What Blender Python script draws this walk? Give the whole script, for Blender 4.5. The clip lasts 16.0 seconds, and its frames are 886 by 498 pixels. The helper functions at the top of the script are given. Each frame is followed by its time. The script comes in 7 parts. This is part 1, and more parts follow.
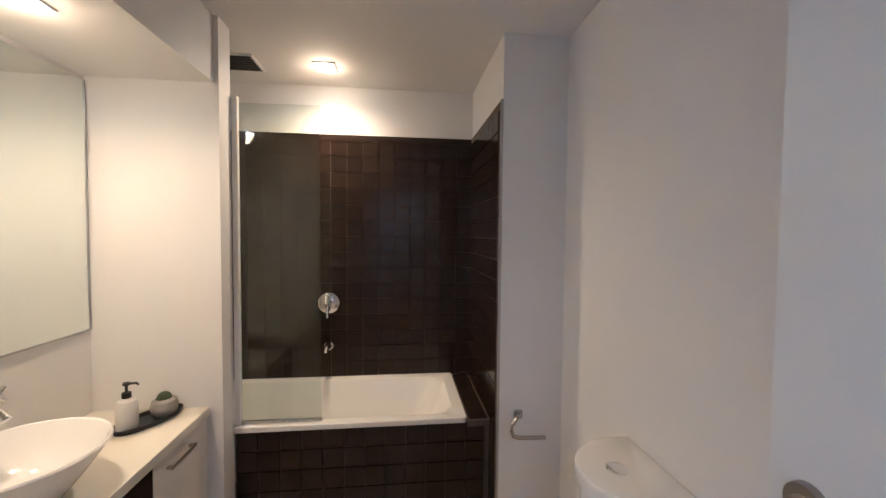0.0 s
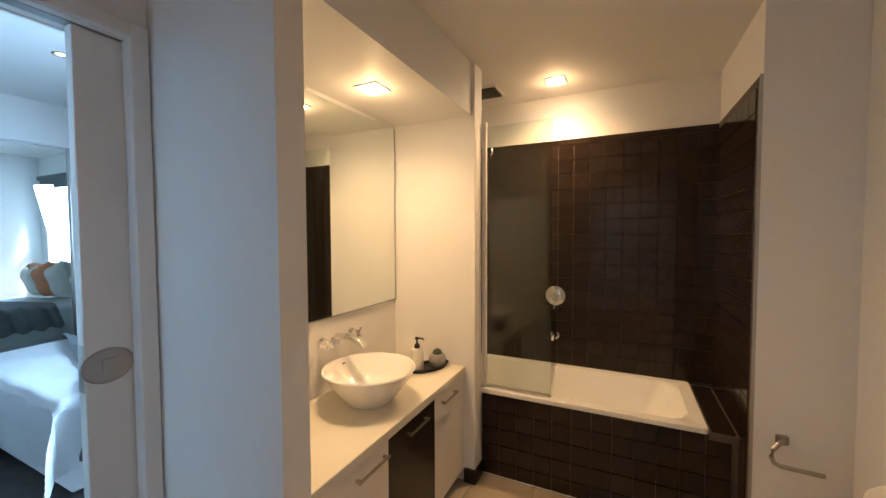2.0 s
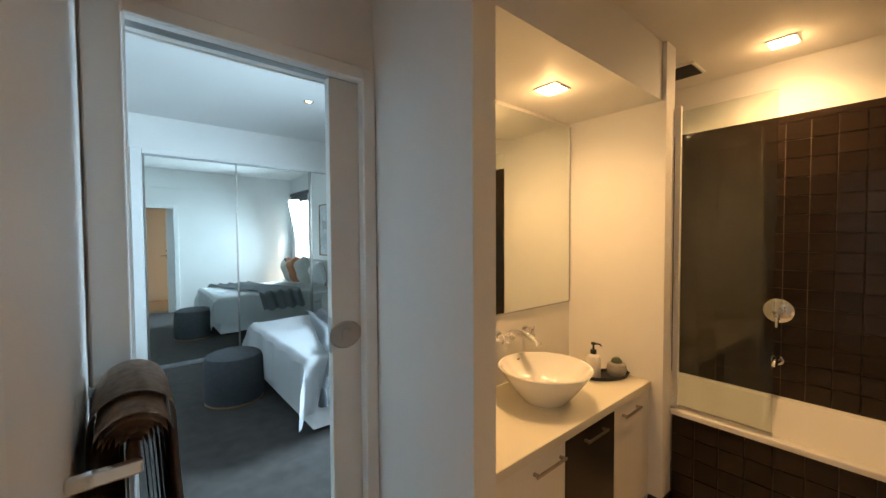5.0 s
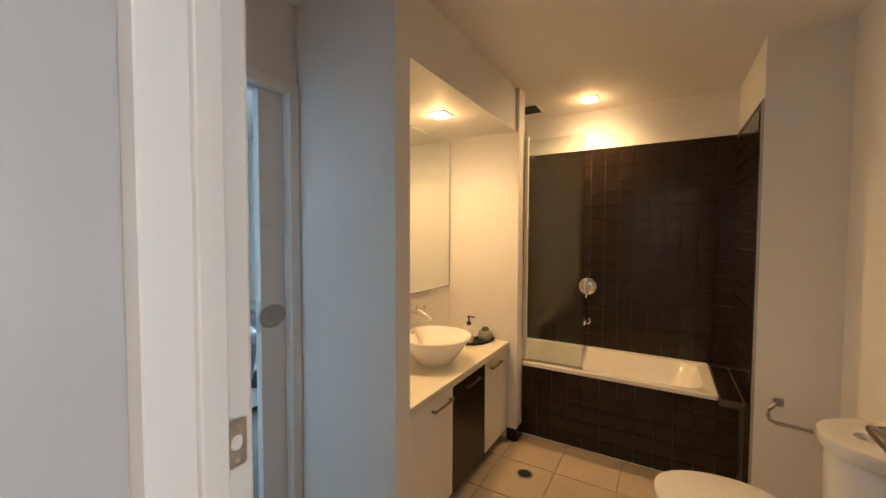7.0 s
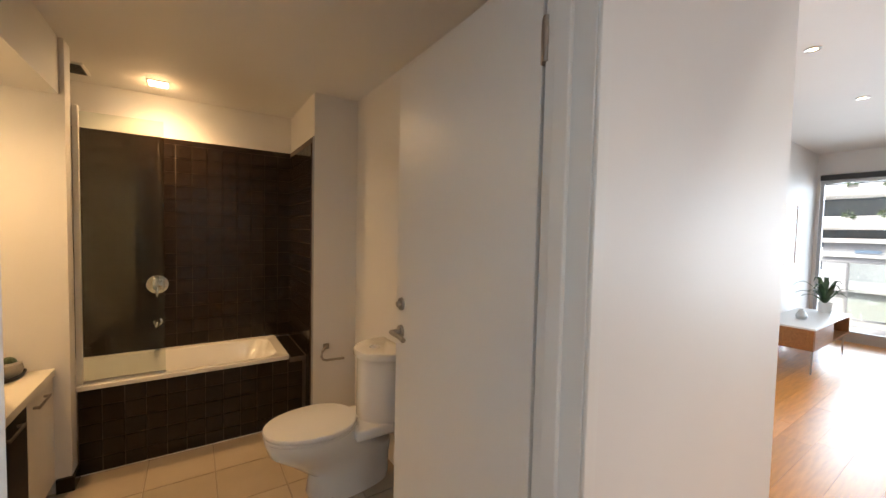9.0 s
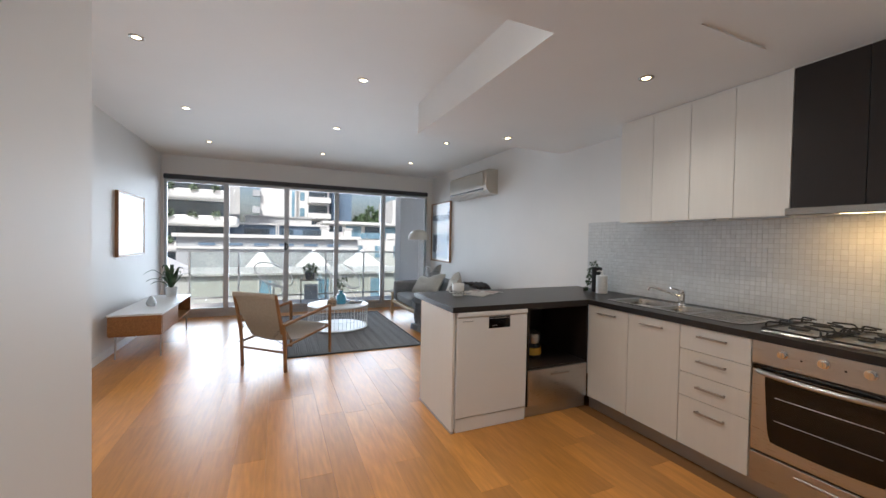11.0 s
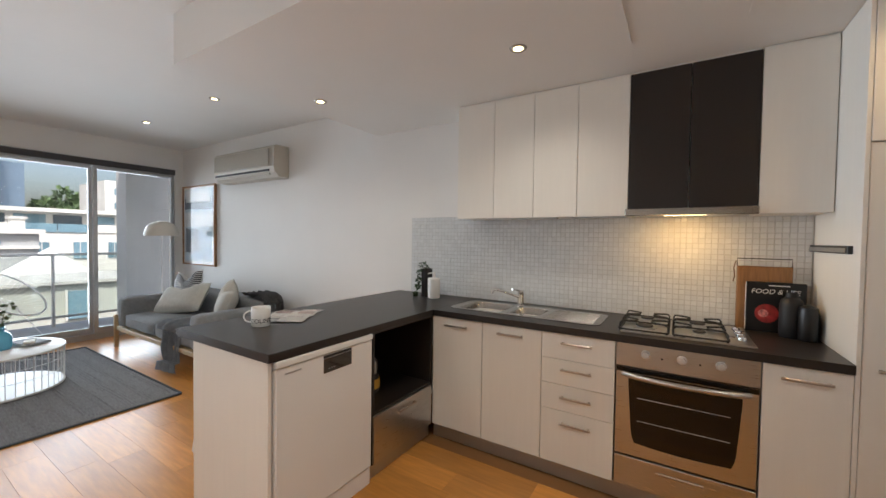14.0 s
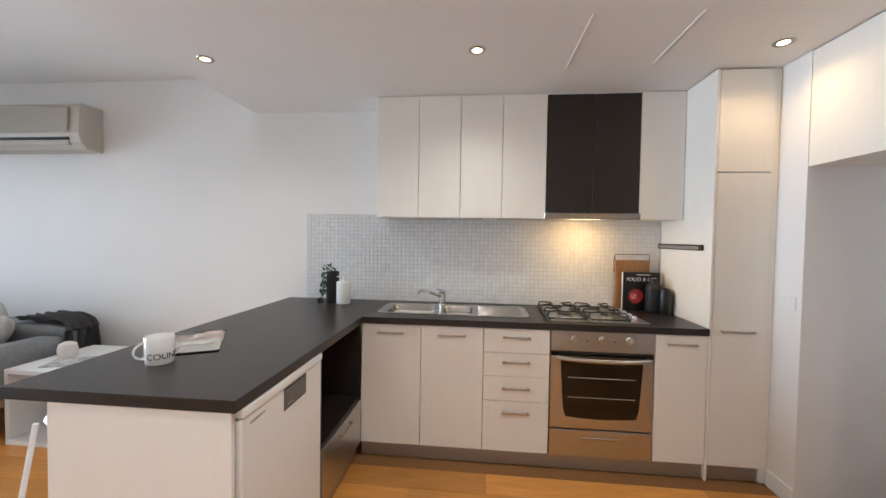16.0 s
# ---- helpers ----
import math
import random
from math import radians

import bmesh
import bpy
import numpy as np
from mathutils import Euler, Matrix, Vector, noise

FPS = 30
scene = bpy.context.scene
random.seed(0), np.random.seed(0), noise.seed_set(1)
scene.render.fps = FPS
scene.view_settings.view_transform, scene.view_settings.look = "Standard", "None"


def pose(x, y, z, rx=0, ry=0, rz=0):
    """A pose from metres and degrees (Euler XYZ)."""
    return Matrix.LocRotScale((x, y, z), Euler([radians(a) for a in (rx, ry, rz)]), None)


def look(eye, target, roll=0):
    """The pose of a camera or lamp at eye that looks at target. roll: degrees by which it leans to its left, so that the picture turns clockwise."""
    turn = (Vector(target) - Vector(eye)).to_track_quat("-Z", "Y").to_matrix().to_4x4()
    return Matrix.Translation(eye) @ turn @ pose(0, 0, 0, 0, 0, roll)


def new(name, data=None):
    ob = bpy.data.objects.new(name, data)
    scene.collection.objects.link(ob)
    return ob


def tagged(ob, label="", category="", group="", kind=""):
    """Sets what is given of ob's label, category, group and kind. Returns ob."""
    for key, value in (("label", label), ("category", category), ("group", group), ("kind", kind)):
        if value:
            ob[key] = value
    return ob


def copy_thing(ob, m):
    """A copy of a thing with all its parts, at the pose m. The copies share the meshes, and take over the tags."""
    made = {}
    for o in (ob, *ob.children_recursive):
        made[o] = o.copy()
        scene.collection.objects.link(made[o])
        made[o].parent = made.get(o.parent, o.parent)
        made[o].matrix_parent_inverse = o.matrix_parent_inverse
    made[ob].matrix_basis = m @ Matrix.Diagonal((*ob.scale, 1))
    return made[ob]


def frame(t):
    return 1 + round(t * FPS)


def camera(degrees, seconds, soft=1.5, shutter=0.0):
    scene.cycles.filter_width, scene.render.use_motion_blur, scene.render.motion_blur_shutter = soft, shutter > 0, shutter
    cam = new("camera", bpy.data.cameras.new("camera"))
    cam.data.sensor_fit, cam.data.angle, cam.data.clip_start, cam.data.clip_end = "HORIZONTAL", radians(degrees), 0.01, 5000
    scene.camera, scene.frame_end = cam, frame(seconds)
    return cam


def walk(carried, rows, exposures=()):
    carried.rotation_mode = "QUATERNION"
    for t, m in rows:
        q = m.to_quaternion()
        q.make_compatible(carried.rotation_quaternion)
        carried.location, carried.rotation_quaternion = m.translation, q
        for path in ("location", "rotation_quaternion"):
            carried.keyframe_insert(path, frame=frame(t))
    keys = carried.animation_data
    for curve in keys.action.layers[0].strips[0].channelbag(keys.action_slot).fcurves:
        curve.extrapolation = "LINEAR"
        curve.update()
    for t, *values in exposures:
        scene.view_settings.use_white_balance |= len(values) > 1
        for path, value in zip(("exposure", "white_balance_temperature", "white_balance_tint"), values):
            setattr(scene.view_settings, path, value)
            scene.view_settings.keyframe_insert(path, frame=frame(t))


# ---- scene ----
# ---- camera ----
cam = camera(99.2, 16.0)
PATH = [
    (0, (-0.11, 0.099, 1.432), (0.115, 2.085, 1.355), 0.5),
    (0.5, (-0.119, 0.001, 1.42), (-0.183, 1.998, 1.344), 0.3),
    (1, (-0.123, -0.081, 1.417), (-0.451, 1.89, 1.333), 0.2),
    (1.5, (-0.137, -0.128, 1.399), (-0.722, 1.783, 1.321), 0.1),
    (2, (-0.136, -0.13, 1.418), (-1.002, 1.671, 1.339), -0.2),
    (2.5, (-0.152, -0.162, 1.400), (-1.322, 1.459, 1.328), -0.5),
    (3, (-0.174, -0.176, 1.404), (-1.566, 1.259, 1.337), -0.5),
    (3.5, (-0.184, -0.177, 1.410), (-1.702, 1.123, 1.346), -0.5),
    (3.7, (-0.188, -0.178, 1.402), (-1.731, 1.097, 1.343), -0.4),
    (6, (-0.088, -0.282, 1.411), (-1.594, 1.03, 1.325), 0.0),
    (6.5, (-0.05, -0.417, 1.39), (-1.325, 1.122, 1.317), -0.0),
    (7, (-0.044, -0.575, 1.392), (-1.058, 1.148, 1.315), 0.2),
    (7.5, (-0.122, -0.661, 1.393), (-0.845, 1.202, 1.317), 0.3),
    (8, (-0.21, -0.756, 1.4), (-0.414, 1.232, 1.322), 0.5),
    (8.5, (-0.296, -0.84, 1.399), (0.127, 1.112, 1.313), 0.8),
    (9, (-0.337, -0.871, 1.414), (0.765, 0.796, 1.327), 1.3),
    (9.5, (-0.342, -0.821, 1.369), (1.336, 0.266, 1.311), 1.2),
    (10, (-0.322, -0.899, 1.364), (1.647, -0.546, 1.307), 1.1),
    (10.2, (-0.274, -0.939, 1.354), (1.725, -0.903, 1.301), 1.1),
    (12.3, (0.242, -0.947, 1.381), (1.723, -2.291, 1.336), 0.9),
    (12.5, (0.305, -0.958, 1.383), (1.727, -2.363, 1.334), 0.8),
    (13, (0.485, -1.043, 1.382), (1.794, -2.554, 1.323), 0.7),
    (13.5, (0.648, -1.119, 1.4), (1.834, -2.728, 1.345), 0.7),
    (14, (0.849, -1.13, 1.394), (1.908, -2.826, 1.34), 0.8),
    (14.5, (1.026, -1.1, 1.389), (1.913, -2.892, 1.335), 0.8),
    (15, (1.17, -1.031, 1.374), (1.843, -2.914, 1.323), 0.8),
    (15.5, (1.33, -1.001, 1.407), (1.743, -2.956, 1.351), 0.8),
    (16, (1.558, -1.007, 1.404), (1.751, -2.997, 1.346), 0.9),
]
EXPOSURES = [(0, 1.3, 4450, 10), (1, 1.3, 4600, 10), (2, 1.25, 5900, 10), (3.5, 1.02, 7300, 10), (6, 1.02, 7000, 10), (7, 1.18, 6700, 10), (8, 1.25, 6600, 10), (9, 1.03, 6400, 10), (9.5, 0.78, 6150, 10), (10.2, 0.38, 6050, 10), (12.3, 0.32, 6450, 10), (14.5, 0.64, 6500, 10), (16, 0.93, 6100, 10)]
walk(cam, [(t, look(eye, target, roll)) for t, eye, target, roll in PATH], EXPOSURES)

# ---- world, sun, large lights ----
world = bpy.data.worlds.new("sky")
scene.world = world
world.use_nodes = True
wn, wl = world.node_tree.nodes, world.node_tree.links
sky = wn.new("ShaderNodeTexSky")
sky.sky_type, sky.sun_disc = "NISHITA", False
sky.sun_elevation, sky.sun_rotation = radians(49.6), radians(-62)
sky.dust_density, sky.air_density = 5.0, 1.0
wn["Background"].inputs["Strength"].default_value = 0.15
wl.new(sky.outputs[0], wn["Background"].inputs["Color"])


def lamp(name, kind, m, energy, colour, **values):
    data = bpy.data.lights.new(name, kind)
    data.energy, data.color = energy, colour
    for key, value in values.items():
        if key == "size":
            data.size = value
        elif key == "size_y":
            data.shape, data.size_y = "RECTANGLE", value
        elif key == "spot":
            data.spot_size, data.spot_blend = radians(value), 1.0
        elif key == "radius":
            data.shadow_soft_size = value
        elif key == "spread":
            data.spread = radians(value)
        elif key == "angle":
            data.angle = radians(value)
    ob = new(name, data)
    ob.matrix_world = m
    return ob


WARM, WHITE, DAY = (1.0, 0.58, 0.25), (1.0, 0.93, 0.82), (0.78, 0.89, 1.0)
lamp("sun", "SUN", look((0, 0, 20), (15, -8, 0)), 3.4, (1.0, 0.96, 0.9), angle=8)
lamp("window_daylight", "AREA", look((7.62, -1.5, 1.25), (0, -1.3, 1.2)), 52, DAY, size=4.4, size_y=2.1, spread=82)
lamp("bedroom_daylight", "AREA", look((-2.19, 2.76, 1.58), (-3.1, 0.5, 1.0)), 84, (0.48, 0.74, 1.0), size=0.8, size_y=1.3, spread=115)

# ---- materials ----


def mat(name, colour, rough=0.5, metal=0.0, vary=0.06, scale=3.0, bump=0.0, bscale=200.0, grain=None, rand=0.0, coat=0.0, spec=0.5):
    """Procedural surface: base colour, slow blotches, fine relief, and a tint that differs from piece to piece."""
    m = bpy.data.materials.new(name)
    m.use_nodes = True
    n, l = m.node_tree.nodes, m.node_tree.links
    b = n["Principled BSDF"]
    b.inputs["Roughness"].default_value, b.inputs["Metallic"].default_value = rough, metal
    b.inputs["Coat Weight"].default_value, b.inputs["Specular IOR Level"].default_value = coat, spec
    co = n.new("ShaderNodeTexCoord")
    mp = n.new("ShaderNodeMapping")
    mp.inputs["Scale"].default_value = grain or (1, 1, 1)
    l.new(co.outputs["Object"], mp.inputs["Vector"])
    n1 = n.new("ShaderNodeTexNoise")
    n1.inputs["Scale"].default_value, n1.inputs["Detail"].default_value = scale, 6
    l.new(mp.outputs[0], n1.inputs["Vector"])
    ramp = n.new("ShaderNodeMapRange")
    ramp.inputs["From Min"].default_value, ramp.inputs["From Max"].default_value = 0.3, 0.7
    ramp.inputs["To Min"].default_value, ramp.inputs["To Max"].default_value = 1 - vary, 1 + vary
    l.new(n1.outputs["Fac"], ramp.inputs["Value"])
    value = ramp.outputs[0]
    if rand:
        info = n.new("ShaderNodeObjectInfo")
        isl = n.new("ShaderNodeNewGeometry")
        add = n.new("ShaderNodeMath")
        add.operation = "ADD"
        l.new(info.outputs["Random"], add.inputs[0])
        l.new(isl.outputs["Random Per Island"], add.inputs[1])
        fr = n.new("ShaderNodeMath")
        fr.operation = "FRACT"
        l.new(add.outputs[0], fr.inputs[0])
        r2 = n.new("ShaderNodeMapRange")
        r2.inputs["To Min"].default_value, r2.inputs["To Max"].default_value = 1 - rand, 1 + rand
        l.new(fr.outputs[0], r2.inputs["Value"])
        mul = n.new("ShaderNodeMath")
        mul.operation = "MULTIPLY"
        l.new(value, mul.inputs[0]), l.new(r2.outputs[0], mul.inputs[1])
        value = mul.outputs[0]
    mix = n.new("ShaderNodeVectorMath")
    mix.operation = "SCALE"
    mix.inputs[0].default_value = colour
    l.new(value, mix.inputs["Scale"])
    l.new(mix.outputs[0], b.inputs["Base Color"])
    rv = n.new("ShaderNodeMapRange")
    rv.inputs["To Min"].default_value, rv.inputs["To Max"].default_value = max(0.01, rough * 0.93), min(1, rough * 1.07)
    l.new(n1.outputs["Fac"], rv.inputs["Value"]), l.new(rv.outputs[0], b.inputs["Roughness"])
    if bump:
        n2 = n.new("ShaderNodeTexNoise")
        n2.inputs["Scale"].default_value, n2.inputs["Detail"].default_value = bscale, 3
        l.new(mp.outputs[0], n2.inputs["Vector"])
        bp = n.new("ShaderNodeBump")
        bp.inputs["Strength"].default_value, bp.inputs["Distance"].default_value = bump, 0.004
        l.new(n2.outputs["Fac"], bp.inputs["Height"]), l.new(bp.outputs[0], b.inputs["Normal"])
    return m


def glow(name, colour, strength):
    m = bpy.data.materials.new(name)
    m.use_nodes = True
    b = m.node_tree.nodes["Principled BSDF"]
    b.inputs["Base Color"].default_value = (*colour, 1)
    b.inputs["Emission Color"].default_value, b.inputs["Emission Strength"].default_value = (*colour, 1), strength
    return m


def glass(name, tint=(1, 1, 1), rough=0.0, gloss=0.75):
    """A thin pane: mostly clear, with a Fresnel gloss."""
    m = bpy.data.materials.new(name)
    m.use_nodes = True
    n, l = m.node_tree.nodes, m.node_tree.links
    n.remove(n["Principled BSDF"])
    tr, gl, mx, fr = n.new("ShaderNodeBsdfTransparent"), n.new("ShaderNodeBsdfGlossy"), n.new("ShaderNodeMixShader"), n.new("ShaderNodeMath")
    lw, pw = n.new("ShaderNodeLayerWeight"), n.new("ShaderNodeMath")
    lw.inputs["Blend"].default_value, pw.operation, pw.inputs[1].default_value = 0.5, "POWER", 4.0
    fr.operation, fr.inputs[1].default_value, fr.inputs[2].default_value = "MULTIPLY_ADD", gloss, 0.035
    l.new(lw.outputs["Facing"], pw.inputs[0]), l.new(pw.outputs[0], fr.inputs[0])
    tr.inputs[0].default_value = (*tint, 1)
    gl.inputs["Roughness"].default_value = rough
    l.new(fr.outputs[0], mx.inputs[0]), l.new(tr.outputs[0], mx.inputs[1]), l.new(gl.outputs[0], mx.inputs[2])
    l.new(mx.outputs[0], n["Material Output"].inputs[0])
    return m


PAINT = mat("wall_paint", (0.80, 0.79, 0.77), 0.55, vary=0.02, scale=1.5, bump=0.06, bscale=350)
CEIL = mat("ceiling_paint", (0.80, 0.79, 0.77), 0.7, vary=0.02, scale=1.2, bump=0.05, bscale=300)
GLOSS = mat("gloss_paint", (0.80, 0.80, 0.78), 0.32, vary=0.01, scale=2, bump=0.02, bscale=300)
# Hall wall paint: the hall's dimmer light is put into this darker grey.
SATIN = mat("satin_wall_paint_dimmed", (0.45, 0.45, 0.45), 0.24, vary=0.02, scale=2, bump=0.02, bscale=60)
LAMI = mat("white_laminate", (0.82, 0.79, 0.73), 0.38, vary=0.012, scale=9, grain=(5, 5, 0.35), bump=0.02, bscale=30)
DARK = mat("dark_brown_laminate", (0.018, 0.013, 0.011), 0.38, vary=0.05, scale=4, grain=(1, 1, 12))
CNTR = mat("charcoal_worktop", (0.024, 0.019, 0.017), 0.34, vary=0.12, scale=60, bump=0.02, bscale=400, spec=0.4)
STEEL = mat("brushed_steel", (0.52, 0.515, 0.50), 0.28, 1.0, vary=0.06, scale=12, grain=(1, 1, 30), bump=0.03, bscale=60)
HANDLE = mat("satin_bronze_steel", (0.46, 0.41, 0.36), 0.32, 1.0, vary=0.03)
SINKST = mat("sink_steel", (0.40, 0.38, 0.355), 0.24, 1.0, vary=0.06, scale=12, grain=(1, 30, 30))
NICKEL = mat("satin_nickel", (0.40, 0.38, 0.35), 0.34, 1.0, vary=0.03)
CHROME = mat("chrome", (0.78, 0.78, 0.78), 0.08, 1.0, vary=0.02)
ALU = mat("anodised_aluminium", (0.50, 0.51, 0.52), 0.42, 1.0, vary=0.03)
BLACK = mat("black_plastic", (0.012, 0.012, 0.013), 0.35, vary=0.1)
IRON = mat("cast_iron", (0.015, 0.015, 0.015), 0.6, vary=0.2, bump=0.2)
PORC = mat("white_porcelain", (0.84, 0.83, 0.80), 0.10, vary=0.01, coat=0.5)
TILE = mat("dark_brown_tile", (0.022, 0.0145, 0.0105), 0.13, vary=0.12, scale=8, rand=0.18, bump=0.02, bscale=30, spec=0.3)
GROUT = mat("brown_grout", (0.115, 0.088, 0.068), 0.9, vary=0.35, scale=3)
FTILE = mat("beige_floor_tile", (0.46, 0.38, 0.28), 0.32, vary=0.07, scale=5, rand=0.04, bump=0.03, bscale=80)
FGROUT = mat("beige_grout", (0.36, 0.30, 0.22), 0.9)
MOSA = mat("white_glass_mosaic", (0.70, 0.72, 0.73), 0.07, vary=0.02, scale=20, rand=0.05)
MGROUT = mat("white_grout", (0.58, 0.58, 0.57), 0.85)
WOODF = mat("oak_floor", (0.55, 0.24, 0.052), 0.29, vary=0.13, scale=5, grain=(1.0, 9, 9), rand=0.20, bump=0.02, bscale=40, spec=0.42)
OAK = mat("oiled_oak", (0.30, 0.155, 0.065), 0.45, vary=0.22, scale=6, grain=(12, 12, 1.2), bump=0.05, bscale=60)
WALNUT = mat("walnut_veneer", (0.33, 0.15, 0.05), 0.35, vary=0.2, scale=5, grain=(1.2, 12, 12))
MIRROR = mat("silvered_mirror", (0.86, 0.90, 0.87), 0.01, 1.0, vary=0.0)
PANE = glass("window_glass")
PICGLASS = glass("picture_glass", gloss=0.18)
SCREEN = glass("shower_glass", (0.90, 0.93, 0.91))
CARPET = mat("charcoal_carpet", (0.056, 0.050, 0.046), 0.95, vary=0.25, scale=10, bump=0.7, bscale=350)
LINEN = mat("white_linen", (0.80, 0.81, 0.82), 0.85, vary=0.03, bump=0.15, bscale=250)
GREYFAB = mat("grey_fabric", (0.23, 0.24, 0.25), 0.9, vary=0.10, scale=30, bump=0.3, bscale=500)
DKFAB = mat("charcoal_fabric", (0.055, 0.06, 0.066), 0.95, vary=0.15, scale=30, bump=0.3, bscale=500)
CUSH = mat("oatmeal_fabric", (0.52, 0.50, 0.45), 0.9, vary=0.06, scale=30, bump=0.3, bscale=450)
THROW = mat("grey_knit_throw", (0.30, 0.32, 0.345), 0.95, vary=0.15, scale=20, bump=0.6, bscale=160)
DKTHROW = mat("dark_taupe_throw", (0.12, 0.115, 0.115), 0.95, vary=0.15, scale=20, bump=0.6, bscale=160)
RUST = mat("rust_fabric", (0.42, 0.16, 0.07), 0.9, vary=0.08, scale=30, bump=0.3)
CANVAS = mat("natural_canvas", (0.45, 0.385, 0.31), 0.85, vary=0.06, scale=40, bump=0.2, bscale=600)
TOWEL = mat("brown_towel", (0.50, 0.385, 0.31), 0.95, vary=0.22, scale=60, bump=0.25, bscale=200)
WHITE_M = mat("white_powder_coat", (0.80, 0.80, 0.79), 0.4, vary=0.01)
LEAF = mat("dark_green_leaf", (0.035, 0.075, 0.028), 0.5, vary=0.3, scale=15, rand=0.3)
SAGE = mat("grey_green_leaf", (0.09, 0.13, 0.07), 0.7, vary=0.3, scale=20, rand=0.3)
CERAM = mat("matt_stone_ceramic", (0.34, 0.32, 0.29), 0.8, vary=0.12, scale=20, bump=0.3, bscale=120)
BLUEG = mat("blue_glass", (0.10, 0.42, 0.62), 0.06, vary=0.05, coat=0.8)
PAPER = mat("printed_paper", (0.74, 0.72, 0.68), 0.7, vary=0.04)
INK = mat("black_ink", (0.02, 0.02, 0.02), 0.6)
LAMPGLOW = glow("lamp_glow", (1.0, 0.74, 0.40), 9)
BATHGLOW = glow("bath_lamp_glow", (1.0, 0.78, 0.48), 22)
HOODGLOW = glow("hood_lamp_glow", (1.0, 0.72, 0.36), 10)

# ---- mesh helpers ----


def box(bm, x0, x1, y0, y1, z0, z1, bevel=0.0, seg=1):
    m = Matrix.Translation(((x0 + x1) / 2, (y0 + y1) / 2, (z0 + z1) / 2)) @ Matrix.Diagonal((abs(x1 - x0), abs(y1 - y0), abs(z1 - z0), 1))
    vs = bmesh.ops.create_cube(bm, size=1, matrix=m)["verts"]
    if bevel:
        es = list({e for v in vs for e in v.link_edges})
        bmesh.ops.bevel(bm, geom=es, offset=bevel, segments=seg, profile=0.5, affect="EDGES", clamp_overlap=True)
    return bm


def cyl(bm, a, b, r1, r2=None, n=20, caps=True):
    a, b = Vector(a), Vector(b)
    d = b - a
    m = Matrix.Translation((a + b) / 2) @ d.to_track_quat("Z", "Y").to_matrix().to_4x4()
    bmesh.ops.create_cone(bm, cap_ends=caps, segments=n, radius1=r1, radius2=r1 if r2 is None else r2, depth=d.length, matrix=m)
    return bm


def lathe(bm, profile, centre=(0, 0, 0), n=32, sx=1.0, sy=1.0):
    """Turns (radius, height) pairs round the upright axis."""
    rings = []
    cx, cy, cz = centre
    for r, z in profile:
        rings.append([bm.verts.new((cx + sx * max(r, 0.0004) * math.cos(2 * math.pi * i / n), cy + sy * max(r, 0.0004) * math.sin(2 * math.pi * i / n), cz + z)) for i in range(n)])
    for p, q in zip(rings, rings[1:]):
        for i in range(n):
            bm.faces.new((p[i], p[(i + 1) % n], q[(i + 1) % n], q[i]))
    return bm


def tube(bm, points, r, n=10, closed=False):
    """A round bar along points."""
    pts = [Vector(p) for p in points]
    rings, k = [], len(pts)
    up = Vector((0, 0, 1))
    for i, p in enumerate(pts):
        a = pts[(i - 1) % k] if closed or i else p
        b = pts[(i + 1) % k] if closed or i < k - 1 else p
        d = (b - a).normalized()
        s = d.cross(up if abs(d.z) < 0.95 else Vector((1, 0, 0))).normalized()
        u = s.cross(d)
        rings.append([bm.verts.new(p + r * (math.cos(2 * math.pi * j / n) * s + math.sin(2 * math.pi * j / n) * u)) for j in range(n)])
    for i in range(k if closed else k - 1):
        p, q = rings[i], rings[(i + 1) % k]
        for j in range(n):
            bm.faces.new((p[j], p[(j + 1) % n], q[(j + 1) % n], q[j]))
    if not closed:
        bm.faces.new(rings[0]), bm.faces.new(rings[-1])
    return bm


def sheet(bm, fn, nu, nv, thick=0.0):
    """A surface fn(u, v) over the unit square, with a thickness."""
    g = [[bm.verts.new(fn(i / nu, j / nv)) for j in range(nv + 1)] for i in range(nu + 1)]
    fs = [bm.faces.new((g[i][j], g[i + 1][j], g[i + 1][j + 1], g[i][j + 1])) for i in range(nu) for j in range(nv)]
    if thick:
        bmesh.ops.solidify(bm, geom=fs, thickness=thick)
    return bm


def dent(a, b, h, chop):
    """How far the top edge of a cushion is pressed in at its middle."""
    return chop * h * math.exp(-(a / 0.42) ** 2) * max(0.0, 0.5 + 0.5 * b) ** 2


def cushion(bm, w, h, d, n=18, pinch=0.12, chop=0.0):
    """A plump pillow lying in the xz plane, corners pulled in."""
    def side(s):
        def fn(u, v):
            a, b = 2 * u - 1, 2 * v - 1
            k = (1 - a ** 4) * (1 - b ** 4)
            x = a * w / 2 * (1 - pinch * (b * b - 1) * -0.35 * abs(a))
            z = b * h / 2 * (1 - pinch * (a * a - 1) * -0.35 * abs(b))
            wob = 0.012 * noise.noise(Vector((a * 2.3, b * 2.3, s * 3 + w)))
            return (x, s * (d / 2 * k ** 0.55 + wob * k), z + h / 2 - dent(a, b, h, chop))
        return fn
    sheet(bm, side(1), n, n)
    sheet(bm, side(-1), n, n)
    bmesh.ops.remove_doubles(bm, verts=bm.verts, dist=0.0015)
    return bm


def mesh_of(name, bm, material, smooth=False):
    bmesh.ops.recalc_face_normals(bm, faces=bm.faces)
    me = bpy.data.meshes.new(name)
    bm.to_mesh(me)
    bm.free()
    me.materials.append(material)
    if smooth:
        me.polygons.foreach_set("use_smooth", [True] * len(me.polygons))
        me.set_sharp_from_angle(angle=radians(38))
    return me


